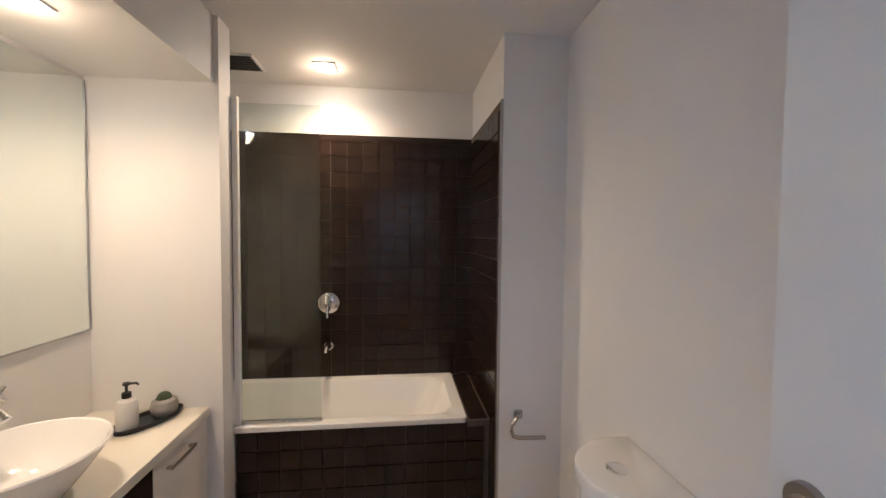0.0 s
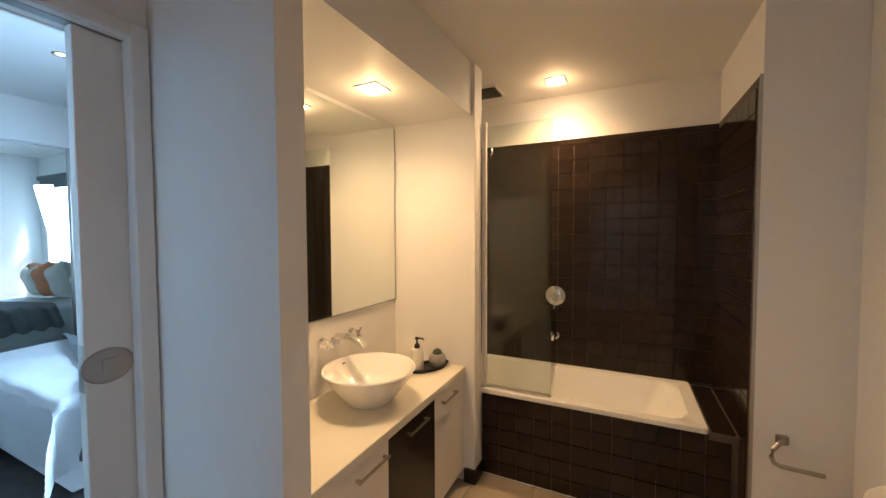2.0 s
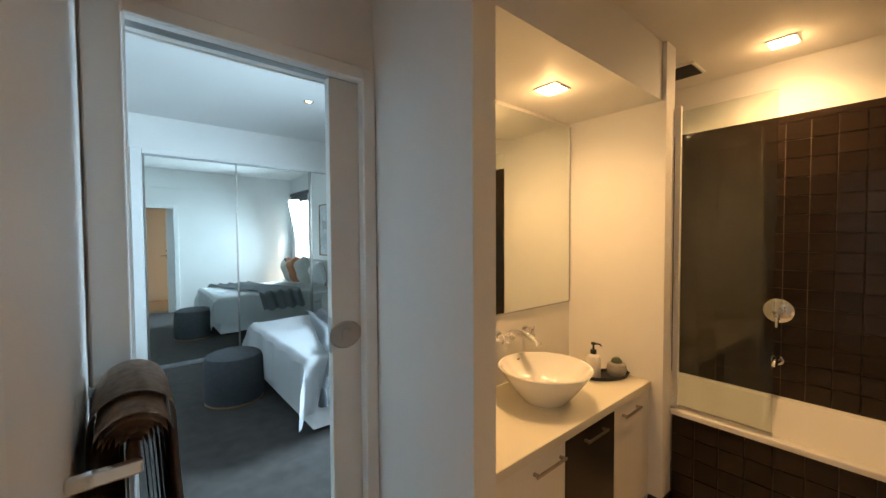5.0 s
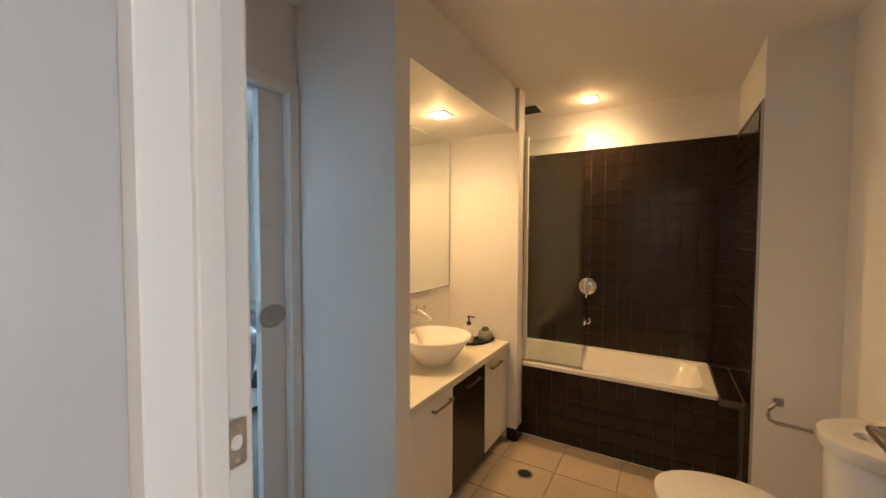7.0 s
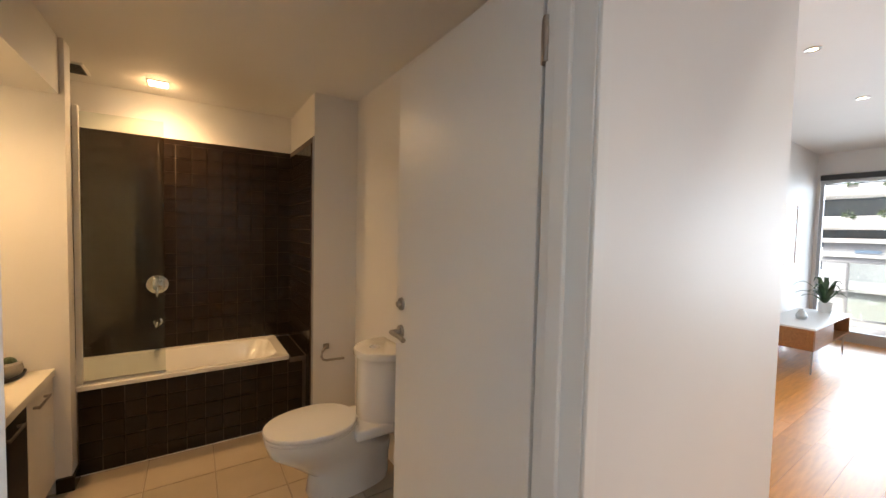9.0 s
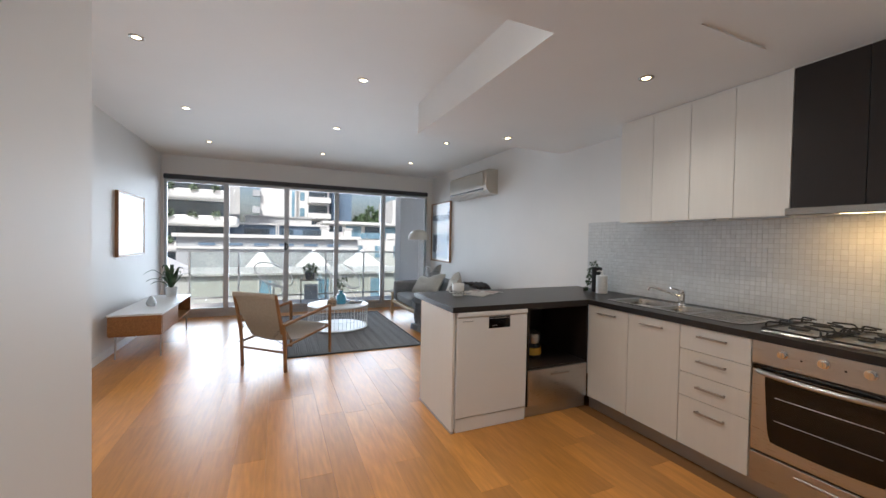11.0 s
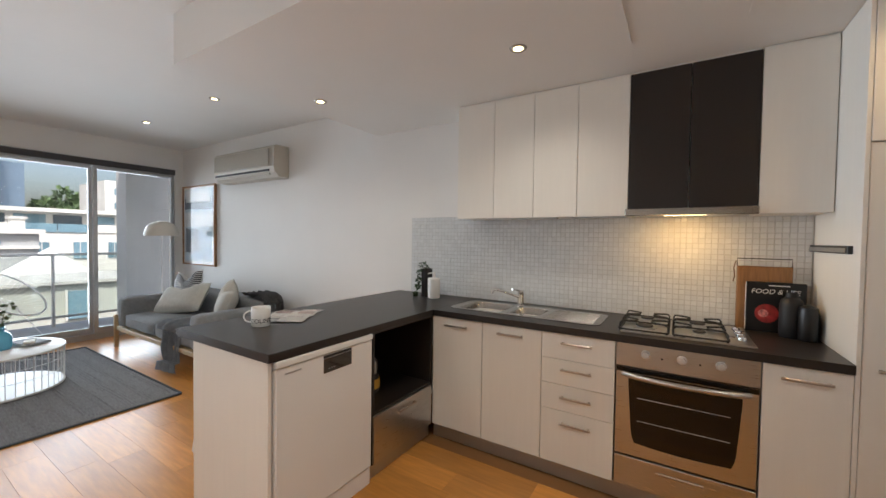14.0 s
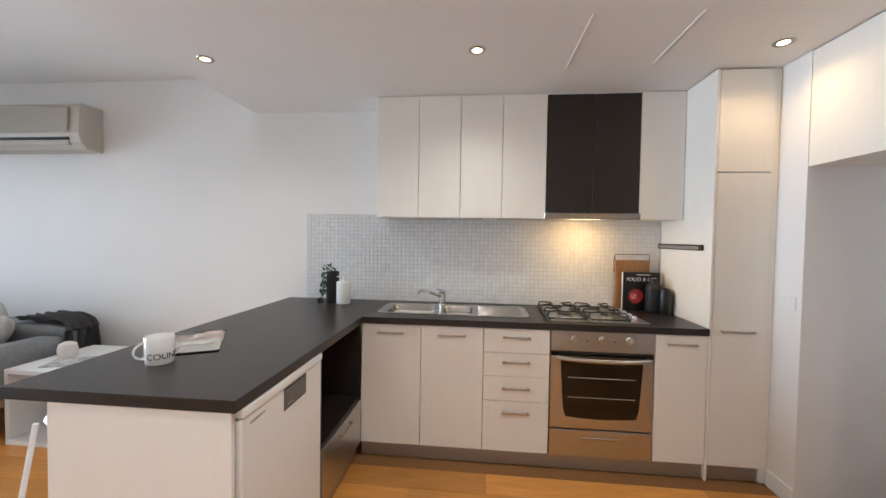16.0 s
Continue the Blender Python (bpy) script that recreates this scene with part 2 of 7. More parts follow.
def root_of(ob):
    while ob.parent:
        ob = ob.parent
    return ob


def thing(name, loc, label, category, group="", rz=0.0, kind=""):
    ob = new(name)
    ob.empty_display_size = 0.1
    ob.matrix_world = pose(*loc, 0, 0, rz)
    return tagged(ob, label, category, group, kind)


def part(name, bm, material, parent, label="", world=False, smooth=False):
    """Links a bmesh as one mesh object under a thing or a part; world: its numbers are the place's own."""
    if world:
        bm.transform(root_of(parent).matrix_basis.inverted())
    ob = new(name, mesh_of(name, bm, material, smooth))
    ob.parent = parent
    return tagged(ob, label)


def solid(name, bm, material, label, category, kind="", group="", smooth=False):
    """A top-level thing or piece of the setting that is one mesh."""
    return tagged(new(name, mesh_of(name, bm, material, smooth)), label, category, group, kind)


def bx(*v, bevel=0.0, seg=1):
    return box(bmesh.new(), *v, bevel=bevel, seg=seg)


def walls(name, boxes, material, label, category="wall"):
    bm = bmesh.new()
    for b in boxes:
        box(bm, *b)
    return solid(name, bm, material, label, category, "structure")


def piece(name, mesh, parent, x, y, z, rz=0.0, rx=0.0):
    """One of many like pieces that share a mesh."""
    ob = new(name, mesh)
    ob.parent = parent
    ob.matrix_basis = pose(x, y, z, rx, 0, rz)
    return ob


# ---- structure: floors, walls, ceilings ----
floor_bath = walls("floor_bathroom", [(-1.41, 0.68, -0.36, 2.62, -0.1, -0.006)], FGROUT, "beige tiled bathroom floor with sand-coloured grout", "floor")
floor_living = walls("floor_living", [(-1.0, 7.62, -4.1, -0.36, -0.1, -0.006), (1.46, 7.62, -0.36, 0.9, -0.1, -0.006)], mat("floor_gap", (0.22, 0.10, 0.03), 0.7), "honey oak strip floor, satin lacquer", "floor")
walls("floor_bedroom", [(-5.9, -1.41, -2.9, 2.7, -0.1, 0.0)], CARPET, "charcoal wool carpet floor of the bedroom", "floor")

CB, CK, CL, CBD = 2.353, 2.40, 2.69, 2.70
walls("ceiling_bathroom", [(-1.45, 0.70, -0.28, 2.66, CB, CB + 0.12)], CEIL, "flat painted plaster ceiling over the bathroom", "ceiling")
walls("ceiling_kitchen", [(-1.0, 1.44, -2.19, -0.28, CK, 2.81), (-1.0, 3.40, -4.06, -2.19, CK, 2.81)], CEIL, "lowered white plaster ceiling over kitchen and hall", "ceiling")
walls("ceiling_living", [(1.44, 7.6, -2.19, 0.9, CL, 2.81), (3.40, 7.6, -4.06, -2.19, CL, 2.81)], CEIL, "high white plaster ceiling over the living room", "ceiling")
walls("ceiling_bedroom", [(-5.95, -1.45, -3.0, 2.8, CBD, CBD + 0.1)], CEIL, "white plaster ceiling of the bedroom", "ceiling")

walls("wall_bath_north", [(-1.51, 0.70, 2.565, 2.68, -0.1, CB)], PAINT, "cream painted wall above dark bath tiles")
walls("wall_bath_east", [(0.665, 0.79, -0.28, 2.68, -0.1, CB)], PAINT, "plain cream painted wall behind the toilet")
walls("wall_bath_column", [(0.358, 0.665, 1.81, 2.565, -0.1, CB)], PAINT, "cream painted boxed-out wall beside the bath")
walls("wall_bath_west", [(-1.51, -1.41, 0.515, 2.565, -0.1, CB), (-1.51, -1.41, -0.28, 0.515, 2.003, CB), (-1.51, -1.41, -0.28, -0.21, -0.1, 2.003)], PAINT, "cream wall holding the sliding bedroom door")
walls("wall_vanity_south", [(-1.41, -0.885, 0.515, 0.605, -0.1, CB)], PAINT, "short white wall closing the vanity recess")
walls("wall_vanity_north", [(-1.41, -0.885, 1.835, 1.945, -0.1, CB)], PAINT, "short cream wall between vanity and bath")
walls("soffit_vanity", [(-1.41, -0.905, 0.605, 1.835, 2.072, CB)], PAINT, "lowered cream soffit above the vanity", "soffit")
walls("wall_bath_south", [(-1.51, -0.545, -0.398, -0.28, -0.1, CK), (0.347, 1.46, -0.41, -0.28, -0.1, CK), (-0.545, 0.347, -0.41, -0.28, 2.055, CK)], PAINT, "white painted wall with the bathroom doorway")
walls("wall_hall_west", [(-0.70, -0.552, -2.25, -0.398, -0.1, CK)], SATIN, "satin grey-white wall of the narrow hall, paint darkened for its dimmer light")
walls("wall_hall_south", [(-0.70, -0.13, -2.35, -2.25, -0.1, CK)], PAINT, "plain white wall beside the refrigerator recess")
walls("wall_recess_back", [(-0.92, -0.82, -3.15, -2.25, -0.1, CK), (-0.82, -0.13, -3.34, -3.15, -0.1, CK), (-0.92, -0.13, -4.06, -3.34, -0.1, CK)], PAINT, "grey-white walls of the empty refrigerator recess")
walls("wall_south", [(-0.13, 7.6, -4.06, -3.96, -0.1, 2.81)], PAINT, "long white painted wall behind kitchen and sofa")
walls("wall_north", [(1.36, 7.6, 0.78, 0.9, -0.1, 2.81), (1.36, 1.46, -0.28, 0.78, -0.1, 2.81)], PAINT, "white painted living room wall behind the sideboard")
walls("wall_east", [(7.38, 7.58, -3.96, 0.78, 2.385, 2.81), (7.38, 7.58, 0.745, 0.9, -0.1, 2.385), (7.38, 7.58, -3.96, -3.85, -0.1, 2.385)], PAINT, "white painted beam above the balcony doors")
walls("wall_bedroom", [(-5.95, -2.68, 2.65, 2.80, -0.1, CBD), (-1.70, -1.41, 2.685, 2.80, -0.1, CBD), (-1.70, -1.511, 2.65, 2.685, -0.1, CBD), (-2.68, -1.70, 2.65, 2.80, -0.1, 0.87), (-2.68, -1.70, 2.65, 2.80, 2.30, CBD), (-5.95, -5.85, -3.0, 2.65, -0.1, CBD),
                       (-5.85, -1.41, -3.0, -2.88, -0.1, CBD), (-1.51, -1.41, -2.88, -0.415, -0.1, CBD), (-1.53, -1.512, -0.41, 2.65, CB, CBD)], PAINT, "pale painted walls of the bedroom")
walls("skirting", [(-0.145, -0.118, -3.33, -3.15, 0, 0.09), (3.12, 7.36, -3.96, -3.945, 0, 0.09), (1.46, 7.36, 0.765, 0.78, 0, 0.09), (0.41, 1.46, -0.422, -0.41, 0, 0.09), (1.46, 1.472, -0.41, 0.765, 0, 0.09)], GLOSS, "low white painted skirting board", "skirting")

# ---- downlights ----


def downlight(x, y, z, energy, colour, square=False, mat_glow=LAMPGLOW, label="small round recessed white downlight, lit", cone=120):
    t = thing("downlight", (x, y, z), label, "downlight", "recessed downlights")
    b = bmesh.new()
    if square:
        box(b, -0.06, 0.06, -0.06, 0.06, -0.006, -0.001, 0.002)
        part("rim", b, GLOSS, t)
        part("lens", bx(-0.048, 0.048, -0.048, 0.048, -0.009, -0.0065), mat_glow, t, "bright frosted lens")
    else:
        lathe(b, [(0.026, -0.001), (0.026, -0.004), (0.042, -0.006), (0.046, -0.001)], n=24)
        part("rim", b, NICKEL, t, smooth=True)
        c = bmesh.new()
        lathe(c, [(0.0255, -0.003), (0.018, -0.0035), (0.0, -0.004)], n=20)
        part("lens", c, mat_glow, t, "bright lamp lens", smooth=True)
    if square:
        lamp("downlight_lamp", "SPOT", look((x, y, z - 0.02), (x, y + 0.0001, 0)), energy, colour, spot=cone, radius=0.045)
        lamp("downlight_spill", "POINT", pose(x, y, z - 0.045), 0.9, colour, radius=0.03)
    else:
        lamp("downlight_lamp", "SPOT", look((x, y, z - 0.03), (x, y + 0.0001, 0)), energy, colour, spot=cone, radius=0.04)
    return t


for px, py in ((1.59, -3.035), (3.128, -3.036)):
    downlight(px, py, CK, 12, WHITE, cone=150)
downlight(0.079, -3.055, CK, 4.2, (1.0, 0.68, 0.36), cone=150)
for px, py in ((4.61, -3.03), (4.61, -1.59), (3.107, -1.59), (3.107, -0.07), (4.61, -0.07), (6.1, -3.03), (6.1, -1.59), (6.1, -0.07)):
    downlight(px, py, CL, 6.5, WHITE, cone=130)
downlight(-1.16, 1.28, 2.072, 19, WARM, True, BATHGLOW, "square recessed bathroom downlight, glowing warm", 165)
downlight(-0.527, 2.28, CB, 29, WARM, True, BATHGLOW, "square recessed bathroom downlight, glowing warm", 155)
downlight(-3.75, 1.15, CBD, 4, WHITE)
# Hall downlight added out of view; place and strength set to fill the hall.
downlight(0.08, -1.55, CK, 14, WHITE, cone=150)
# Two unseen downlights added on the living grid, stronger, to fill hall and kitchen.
for py in (-1.59, -0.07):
    downlight(1.62, py, CL, 24, WHITE, cone=150)

# ---- kitchen ----
KF = -3.33  # front plane of the base cabinets


def bar_handle(parent, x0, x1, y, z, axis="x"):
    """A slim flat bar on two short posts."""
    b = bmesh.new()
    if axis == "x":
        box(b, x0, x1, y + 0.018, y + 0.026, z - 0.006, z + 0.006, 0.002)
        for x in (x0 + 0.012, x1 - 0.012):
            box(b, x - 0.005, x + 0.005, y, y + 0.02, z - 0.005, z + 0.005)
    else:
        box(b, y + 0.018, y + 0.026, x0, x1, z - 0.006, z + 0.006, 0.002)
        for x in (x0 + 0.012, x1 - 0.012):
            box(b, y, y + 0.02, x - 0.005, x + 0.005, z - 0.005, z + 0.005)
    return part("handle", b, HANDLE, parent, "slim bronze-toned steel bar handle", world=True)


def base_unit(x0, x1, fronts, label, z1=0.858, handle_w=0.17, name="base_cabinet"):
    """A floor unit with one or more fronts, given as (z0, z1, handle z)."""
    t = thing(name, ((x0 + x1) / 2, KF, 0), label, "cabinet", "fitted kitchen cabinets")
    part("body", bx(x0 + 0.002, x1 - 0.002, -3.94, KF - 0.02, 0.09, z1), LAMI, t, world=True)
    part("kickboard", bx(x0, x1, KF - 0.035, KF - 0.024, 0.0, 0.088), ALU, t, "brushed aluminium kickboard", world=True)
    xm = (x0 + x1) / 2
    for a, b, h in fronts:
        d = part("drawer_front" if len(fronts) > 1 else "door", bx(x0 + 0.0018, x1 - 0.0018, KF - 0.018, KF, a + 0.0018, b - 0.0018, bevel=0.0012), LAMI, t, world=True)
        bar_handle(d, xm - handle_w / 2, xm + handle_w / 2, KF, h)
    return t


base_unit(1.914, 2.296, [(0.092, 0.858, 0.806)], "white laminate base cabinet in the worktop corner")
base_unit(1.523, 1.914, [(0.092, 0.858, 0.804)], "white laminate base cabinet under the sink")
base_unit(1.121, 1.523, [(0.706, 0.858, 0.804), (0.559, 0.706, 0.651), (0.407, 0.559, 0.490), (0.092, 0.407, 0.338)], "white laminate four-drawer cabinet beside the oven")
base_unit(0.221, 0.513, [(0.092, 0.858, 0.803)], "narrow white laminate base cabinet beside the oven")

# tall pantry
pantry = thing("pantry_cabinet", (0.06, KF, 0), "tall white laminate pantry cabinet reaching the ceiling", "cabinet", "fitted kitchen cabinets")
part("body", bx(-0.084, 0.205, -3.95, KF - 0.02, 0.09, CK - 0.008), LAMI, pantry, world=True)
part("side_panel", bx(0.2052, 0.2205, -3.95, KF + 0.002, 0.0, CK - 0.006, bevel=0.001), LAMI, pantry, world=True)
part("kickboard", bx(-0.084, 0.205, KF - 0.035, KF - 0.024, 0, 0.088), ALU, pantry, "brushed aluminium kickboard", world=True)
d = part("door", bx(-0.084, 0.203, KF - 0.018, KF, 0.092, 1.803, bevel=0.0012), LAMI, pantry, world=True)
bar_handle(d, -0.024, 0.162, KF, 0.889)
part("top_door", bx(-0.084, 0.203, KF - 0.018, KF + 0.004, 1.809, CK - 0.012, bevel=0.0012), LAMI, pantry, world=True)
part("filler_strip", bx(-0.128, -0.087, KF - 0.03, KF - 0.012, 0.0, CK - 0.006), LAMI, pantry, world=True)

rail = thing("knife_rack", (0.23, -3.69, 1.37), "black and steel magnetic knife rack on the pantry side", "knife rack")
part("rail", bx(0.221, 0.238, -3.955, -3.405, 1.352, 1.388, bevel=0.002), BLACK, rail, world=True)
part("magnet_strip", bx(0.2385, 0.241, -3.955, -3.43, 1.358, 1.378), STEEL, rail, "brushed steel strip", world=True)

fr = thing("overhead_cabinet", (-0.13, -2.7, 1.8), "white laminate cabinet over the empty refrigerator recess", "cabinet", "fitted kitchen cabinets")
part("body", bx(-0.80, -0.15, -3.145, -2.255, 1.806, CK - 0.004), LAMI, fr, world=True)
part("door", bx(-0.149, -0.129, -3.145, -2.70, 1.803, CK - 0.006, bevel=0.0012), LAMI, fr, world=True)
part("door", bx(-0.149, -0.129, -2.696, -2.255, 1.803, CK - 0.006, bevel=0.0012), LAMI, fr, world=True)

# oven
DGL = mat("oven_glass", (0.008, 0.006, 0.005), 0.07, vary=0.2, spec=0.4)
ov = thing("oven", (0.816, KF, 0.09), "brushed steel built-in oven with dark glass door", "oven")
part("body", bx(0.515, 1.119, -3.90, KF - 0.021, 0.095, 0.86), BLACK, ov, world=True)
pn = part("control_panel", bx(0.517, 1.117, KF - 0.02, KF + 0.004, 0.735, 0.858, bevel=0.002), STEEL, ov, world=True)
for kx in (0.978, 0.820, 0.664):
    b = bmesh.new()
    cyl(b, (kx, KF + 0.004, 0.811), (kx, KF + 0.012, 0.811), 0.024, 0.022, 24)
    cyl(b, (kx, KF + 0.012, 0.811), (kx, KF + 0.030, 0.811), 0.018, 0.016, 24)
    box(b, kx - 0.003, kx + 0.003, KF + 0.030, KF + 0.034, 0.797, 0.825)
    part("knob", b, CHROME, pn, "round steel control knob", world=True, smooth=True)
for kx in (0.905, 0.745):
    b = bmesh.new()
    cyl(b, (kx, KF + 0.004, 0.800), (kx, KF + 0.0055, 0.800), 0.005, n=10)
    part("indicator_light", b, BLACK, pn, world=True)
part("top_glass", bx(0.521, 1.113, KF - 0.003, KF + 0.0012, 0.704, 0.7275), DGL, ov, "black glass strip", world=True)
dr = part("door", bx(0.519, 1.115, KF - 0.02, KF, 0.262, 0.728, bevel=0.003), STEEL, ov, world=True)
b = bmesh.new()


def oven_window(u, v):
    z = 0.335 + v * 0.365
    half = 0.217 + 0.025 * v - 0.012 * max(0, 0.12 - v) / 0.12 - 0.012 * max(0, v - 0.9) / 0.1
    bow = -0.010 * (1 - (2 * u - 1) ** 2) * (1 - v)
    return (0.817 + (2 * u - 1) * half, KF + 0.0015, z + bow)


sheet(b, oven_window, 24, 12)
part("window", b, DGL, dr, "dark glass window", world=True)
for z in (0.455, 0.575):
    b = bmesh.new()
    tube(b, [(0.62, KF + 0.002, z), (1.01, KF + 0.002, z)], 0.0018, 6)
    part("oven_rack", b, STEEL, dr, world=True)
part("top_gap", bx(0.519, 1.115, KF - 0.019, KF - 0.004, 0.7285, 0.7345), BLACK, ov, world=True)
b = bmesh.new()
pts = []
for i in range(25):
    s = i / 24
    pts.append((0.556 + s * 0.522, KF + 0.022 + 0.040 * math.sin(math.pi * s) ** 0.45, 0.700 - 0.004 * math.sin(math.pi * s)))
tube(b, pts, 0.0135, 12)
part("handle", b, STEEL, dr, "curved steel bar handle", world=True, smooth=True)
ow = part("warming_drawer", bx(0.519, 1.115, KF - 0.02, KF, 0.094, 0.252, bevel=0.002), STEEL, ov, world=True)
part("drawer_recess", bx(0.715, 0.919, KF + 0.0002, KF + 0.006, 0.198, 0.212, bevel=0.003), STEEL, ow, world=True)
part("kickboard", bx(0.513, 1.121, KF - 0.035, KF - 0.024, 0, 0.088), ALU, ov, world=True)

# upper cabinets
UF = -3.645


def upper(x0, x1, z0, material, label, name="wall_cabinet", y=UF):
    t = thing(name, ((x0 + x1) / 2, y, z0), label, "cabinet", "fitted kitchen cabinets")
    part("body", bx(x0 + 0.001, x1 - 0.001, -3.955, y - 0.019, z0 + 0.002, 2.388), LAMI, t, world=True)
    part("door", bx(x0 + 0.0016, x1 - 0.0016, y - 0.018, y, z0, 2.386, bevel=0.0012), material, t, world=True)
    return t


for x0, x1 in ((1.994, 2.295), (1.700, 1.994), (1.412, 1.700), (1.115, 1.412)):
    upper(x0, x1, 1.548, LAMI, "white laminate wall cabinet with a handleless door")
upper(0.809, 1.115, 1.588, DARK, "dark brown cabinet hiding the range hood")
upper(0.504, 0.809, 1.588, DARK, "dark brown cabinet hiding the range hood")
upper(0.223, 0.504, 1.548, LAMI, "white laminate wall cabinet beside the hood")
walls("trim_cabinet_top", [(0.223, 2.295, -3.955, UF - 0.012, 2.389, 2.399)], LAMI, "thin pale shadow strip above the cabinets", "trim")
for x in (1.70, 1.28):
    b = bmesh.new()
    box(b, x - 0.16, x + 0.16, -3.70, -3.655, 1.538, 1.5475, 0.002)
    solid("under_cabinet_light", b, ALU, "slim aluminium light under the wall cabinet, unlit", "light", group="under-cabinet lights")
hood = thing("range_hood", (0.81, -3.7, 1.545), "slim brushed steel slide-out range hood, lamp lit", "range hood")
part("body", bx(0.506, 1.113, -3.94, UF + 0.004, 1.560, 1.586), STEEL, hood, world=True)
part("front_strip", bx(0.503, 1.126, UF + 0.0045, UF + 0.030, 1.545, 1.587, bevel=0.004), SINKST, hood, world=True)
part("filter", bx(0.53, 1.09, -3.92, -3.75, 1.553, 1.5595), STEEL, hood, world=True)
part("lamp_lens", bx(0.72, 0.93, -3.74, -3.69, 1.550, 1.5595), HOODGLOW, hood, "warm glowing lamp lens", world=True)
lamp("hood_lamp", "AREA", look((0.825, -3.72, 1.545), (0.825, -3.80, 0.9)), 1.05, (1.0, 0.55, 0.16), size=0.22, size_y=0.06)

# worktop, L-shaped, in one mesh with the sink cut left open
top = bmesh.new()
for v in ((0.222, 1.30, -3.955, -3.315), (1.30, 1.93, -3.955, -3.82), (2.20, 2.286, -3.955, -3.315), (1.30, 2.20, -3.44, -3.315), (1.93, 2.20, -3.955, -3.82), (1.30, 1.56, -3.82, -3.44)):
    box(top, *v, 0.860, 0.9)
bmesh.ops.remove_doubles(top, verts=top.verts, dist=0.0005)
wt = thing("kitchen_worktop", (1.6, -3.6, 0.86), "charcoal laminate L-shaped kitchen worktop", "worktop")
part("worktop_run", top, CNTR, wt, world=True)
part("peninsula_top", bx(2.2865, 3.10, -3.955, -2.07, 0.860, 0.9, bevel=0.0015), CNTR, wt, world=True)

# peninsula
pen = thing("peninsula_panel", (2.62, -2.09, 0), "white laminate end panel of the kitchen peninsula", "panel")
part("end_panel", bx(2.306, 2.94, -2.098, -2.080, 0.012, 0.859, bevel=0.001), LAMI, pen, world=True)
part("foot_strip", bx(2.303, 2.945, -2.100, -2.076, 0.0, 0.011), ALU, pen, world=True)
part("back_panel", bx(2.922, 2.94, -3.95, -2.099, 0.0, 0.859), LAMI, pen, world=True)

dw = thing("dishwasher", (2.3, -2.405, 0), "white freestanding dishwasher under the worktop", "dishwasher")
part("body", bx(2.325, 2.90, -2.705, -2.105, 0.02, 0.845), WHITE_M, dw, world=True)
part("top_cap", bx(2.283, 2.90, -2.704, -2.106, 0.826, 0.858, bevel=0.006, seg=2), WHITE_M, dw, world=True)
dd = part("door", bx(2.290, 2.324, -2.703, -2.107, 0.105, 0.822, bevel=0.006, seg=2), WHITE_M, dw, world=True)
part("display", bx(2.2885, 2.2895, -2.545, -2.362, 0.732, 0.803), mat("display_black", (0.006, 0.006, 0.008), 0.08, coat=1.0), dd, "glossy black display", world=True)
part("handle_recess", bx(2.2880, 2.2899, -2.545, -2.362, 0.806, 0.818), BLACK, dd, world=True)
for i in range(3):
    part("button", bx(2.2872, 2.2884, -2.400 - i * 0.016, -2.392 - i * 0.016, 0.748, 0.753), ALU, dd, world=True)
part("name_bar", bx(2.2886, 2.2899, -2.235, -2.150, 0.790, 0.797), ALU, dd, world=True)
part("plinth", bx(2.298, 2.32, -2.70, -2.11, 0.004, 0.098), WHITE_M, dw, world=True)

ni = thing("open_niche", (2.3, -3.03, 0), "dark open shelf above a steel-fronted drawer", "cabinet", "fitted kitchen cabinets")
for nm, v in (("side_panel", (2.302, 2.90, -2.737, -2.722, 0.09, 0.858)), ("side_panel", (2.302, 2.90, -3.326, -3.311, 0.09, 0.858)), ("shelf", (2.302, 2.90, -3.311, -2.737, 0.376, 0.392)), ("top_panel", (2.302, 2.90, -3.311, -2.737, 0.846, 0.858)), ("back_panel", (2.885, 2.90, -3.311, -2.737, 0.392, 0.846))):
    part(nm, bx(*v), DARK, ni, world=True)
nd = part("drawer_front", bx(2.290, 2.308, -3.312, -2.725, 0.098, 0.374, bevel=0.0015), STEEL, ni, "pinkish brushed steel drawer front", world=True)
hb = bmesh.new()
box(hb, 2.268, 2.276, -3.11, -2.935, 0.322, 0.334, 0.002)
for yy in (-3.10, -2.945):
    box(hb, 2.275, 2.290, yy - 0.005, yy + 0.005, 0.323, 0.333)
part("handle", hb, HANDLE, nd, "slim brushed steel bar handle", world=True)
part("kickboard", bx(2.325, 2.336, -3.33, -2.715, 0, 0.088), ALU, ni, world=True)
bl = thing("juicer", (2.55, -2.95, 0.392), "small dark kitchen juicer with a yellow base", "appliance")
b = lathe(bmesh.new(), [(0, 0), (0.07, 0.0), (0.075, 0.02), (0.07, 0.10), (0.062, 0.12)])
part("body", b, BLACK, bl, smooth=True)
b = lathe(bmesh.new(), [(0.0705, 0.025), (0.077, 0.03), (0.0755, 0.085), (0.0695, 0.09)])
part("band", b, mat("yellow_plastic", (0.62, 0.36, 0.05), 0.4), bl, "yellow plastic band", smooth=True)
b = lathe(bmesh.new(), [(0.058, 0.121), (0.065, 0.16), (0.06, 0.2), (0.03, 0.225), (0, 0.228)])
part("bowl", b, STEEL, bl, smooth=True)

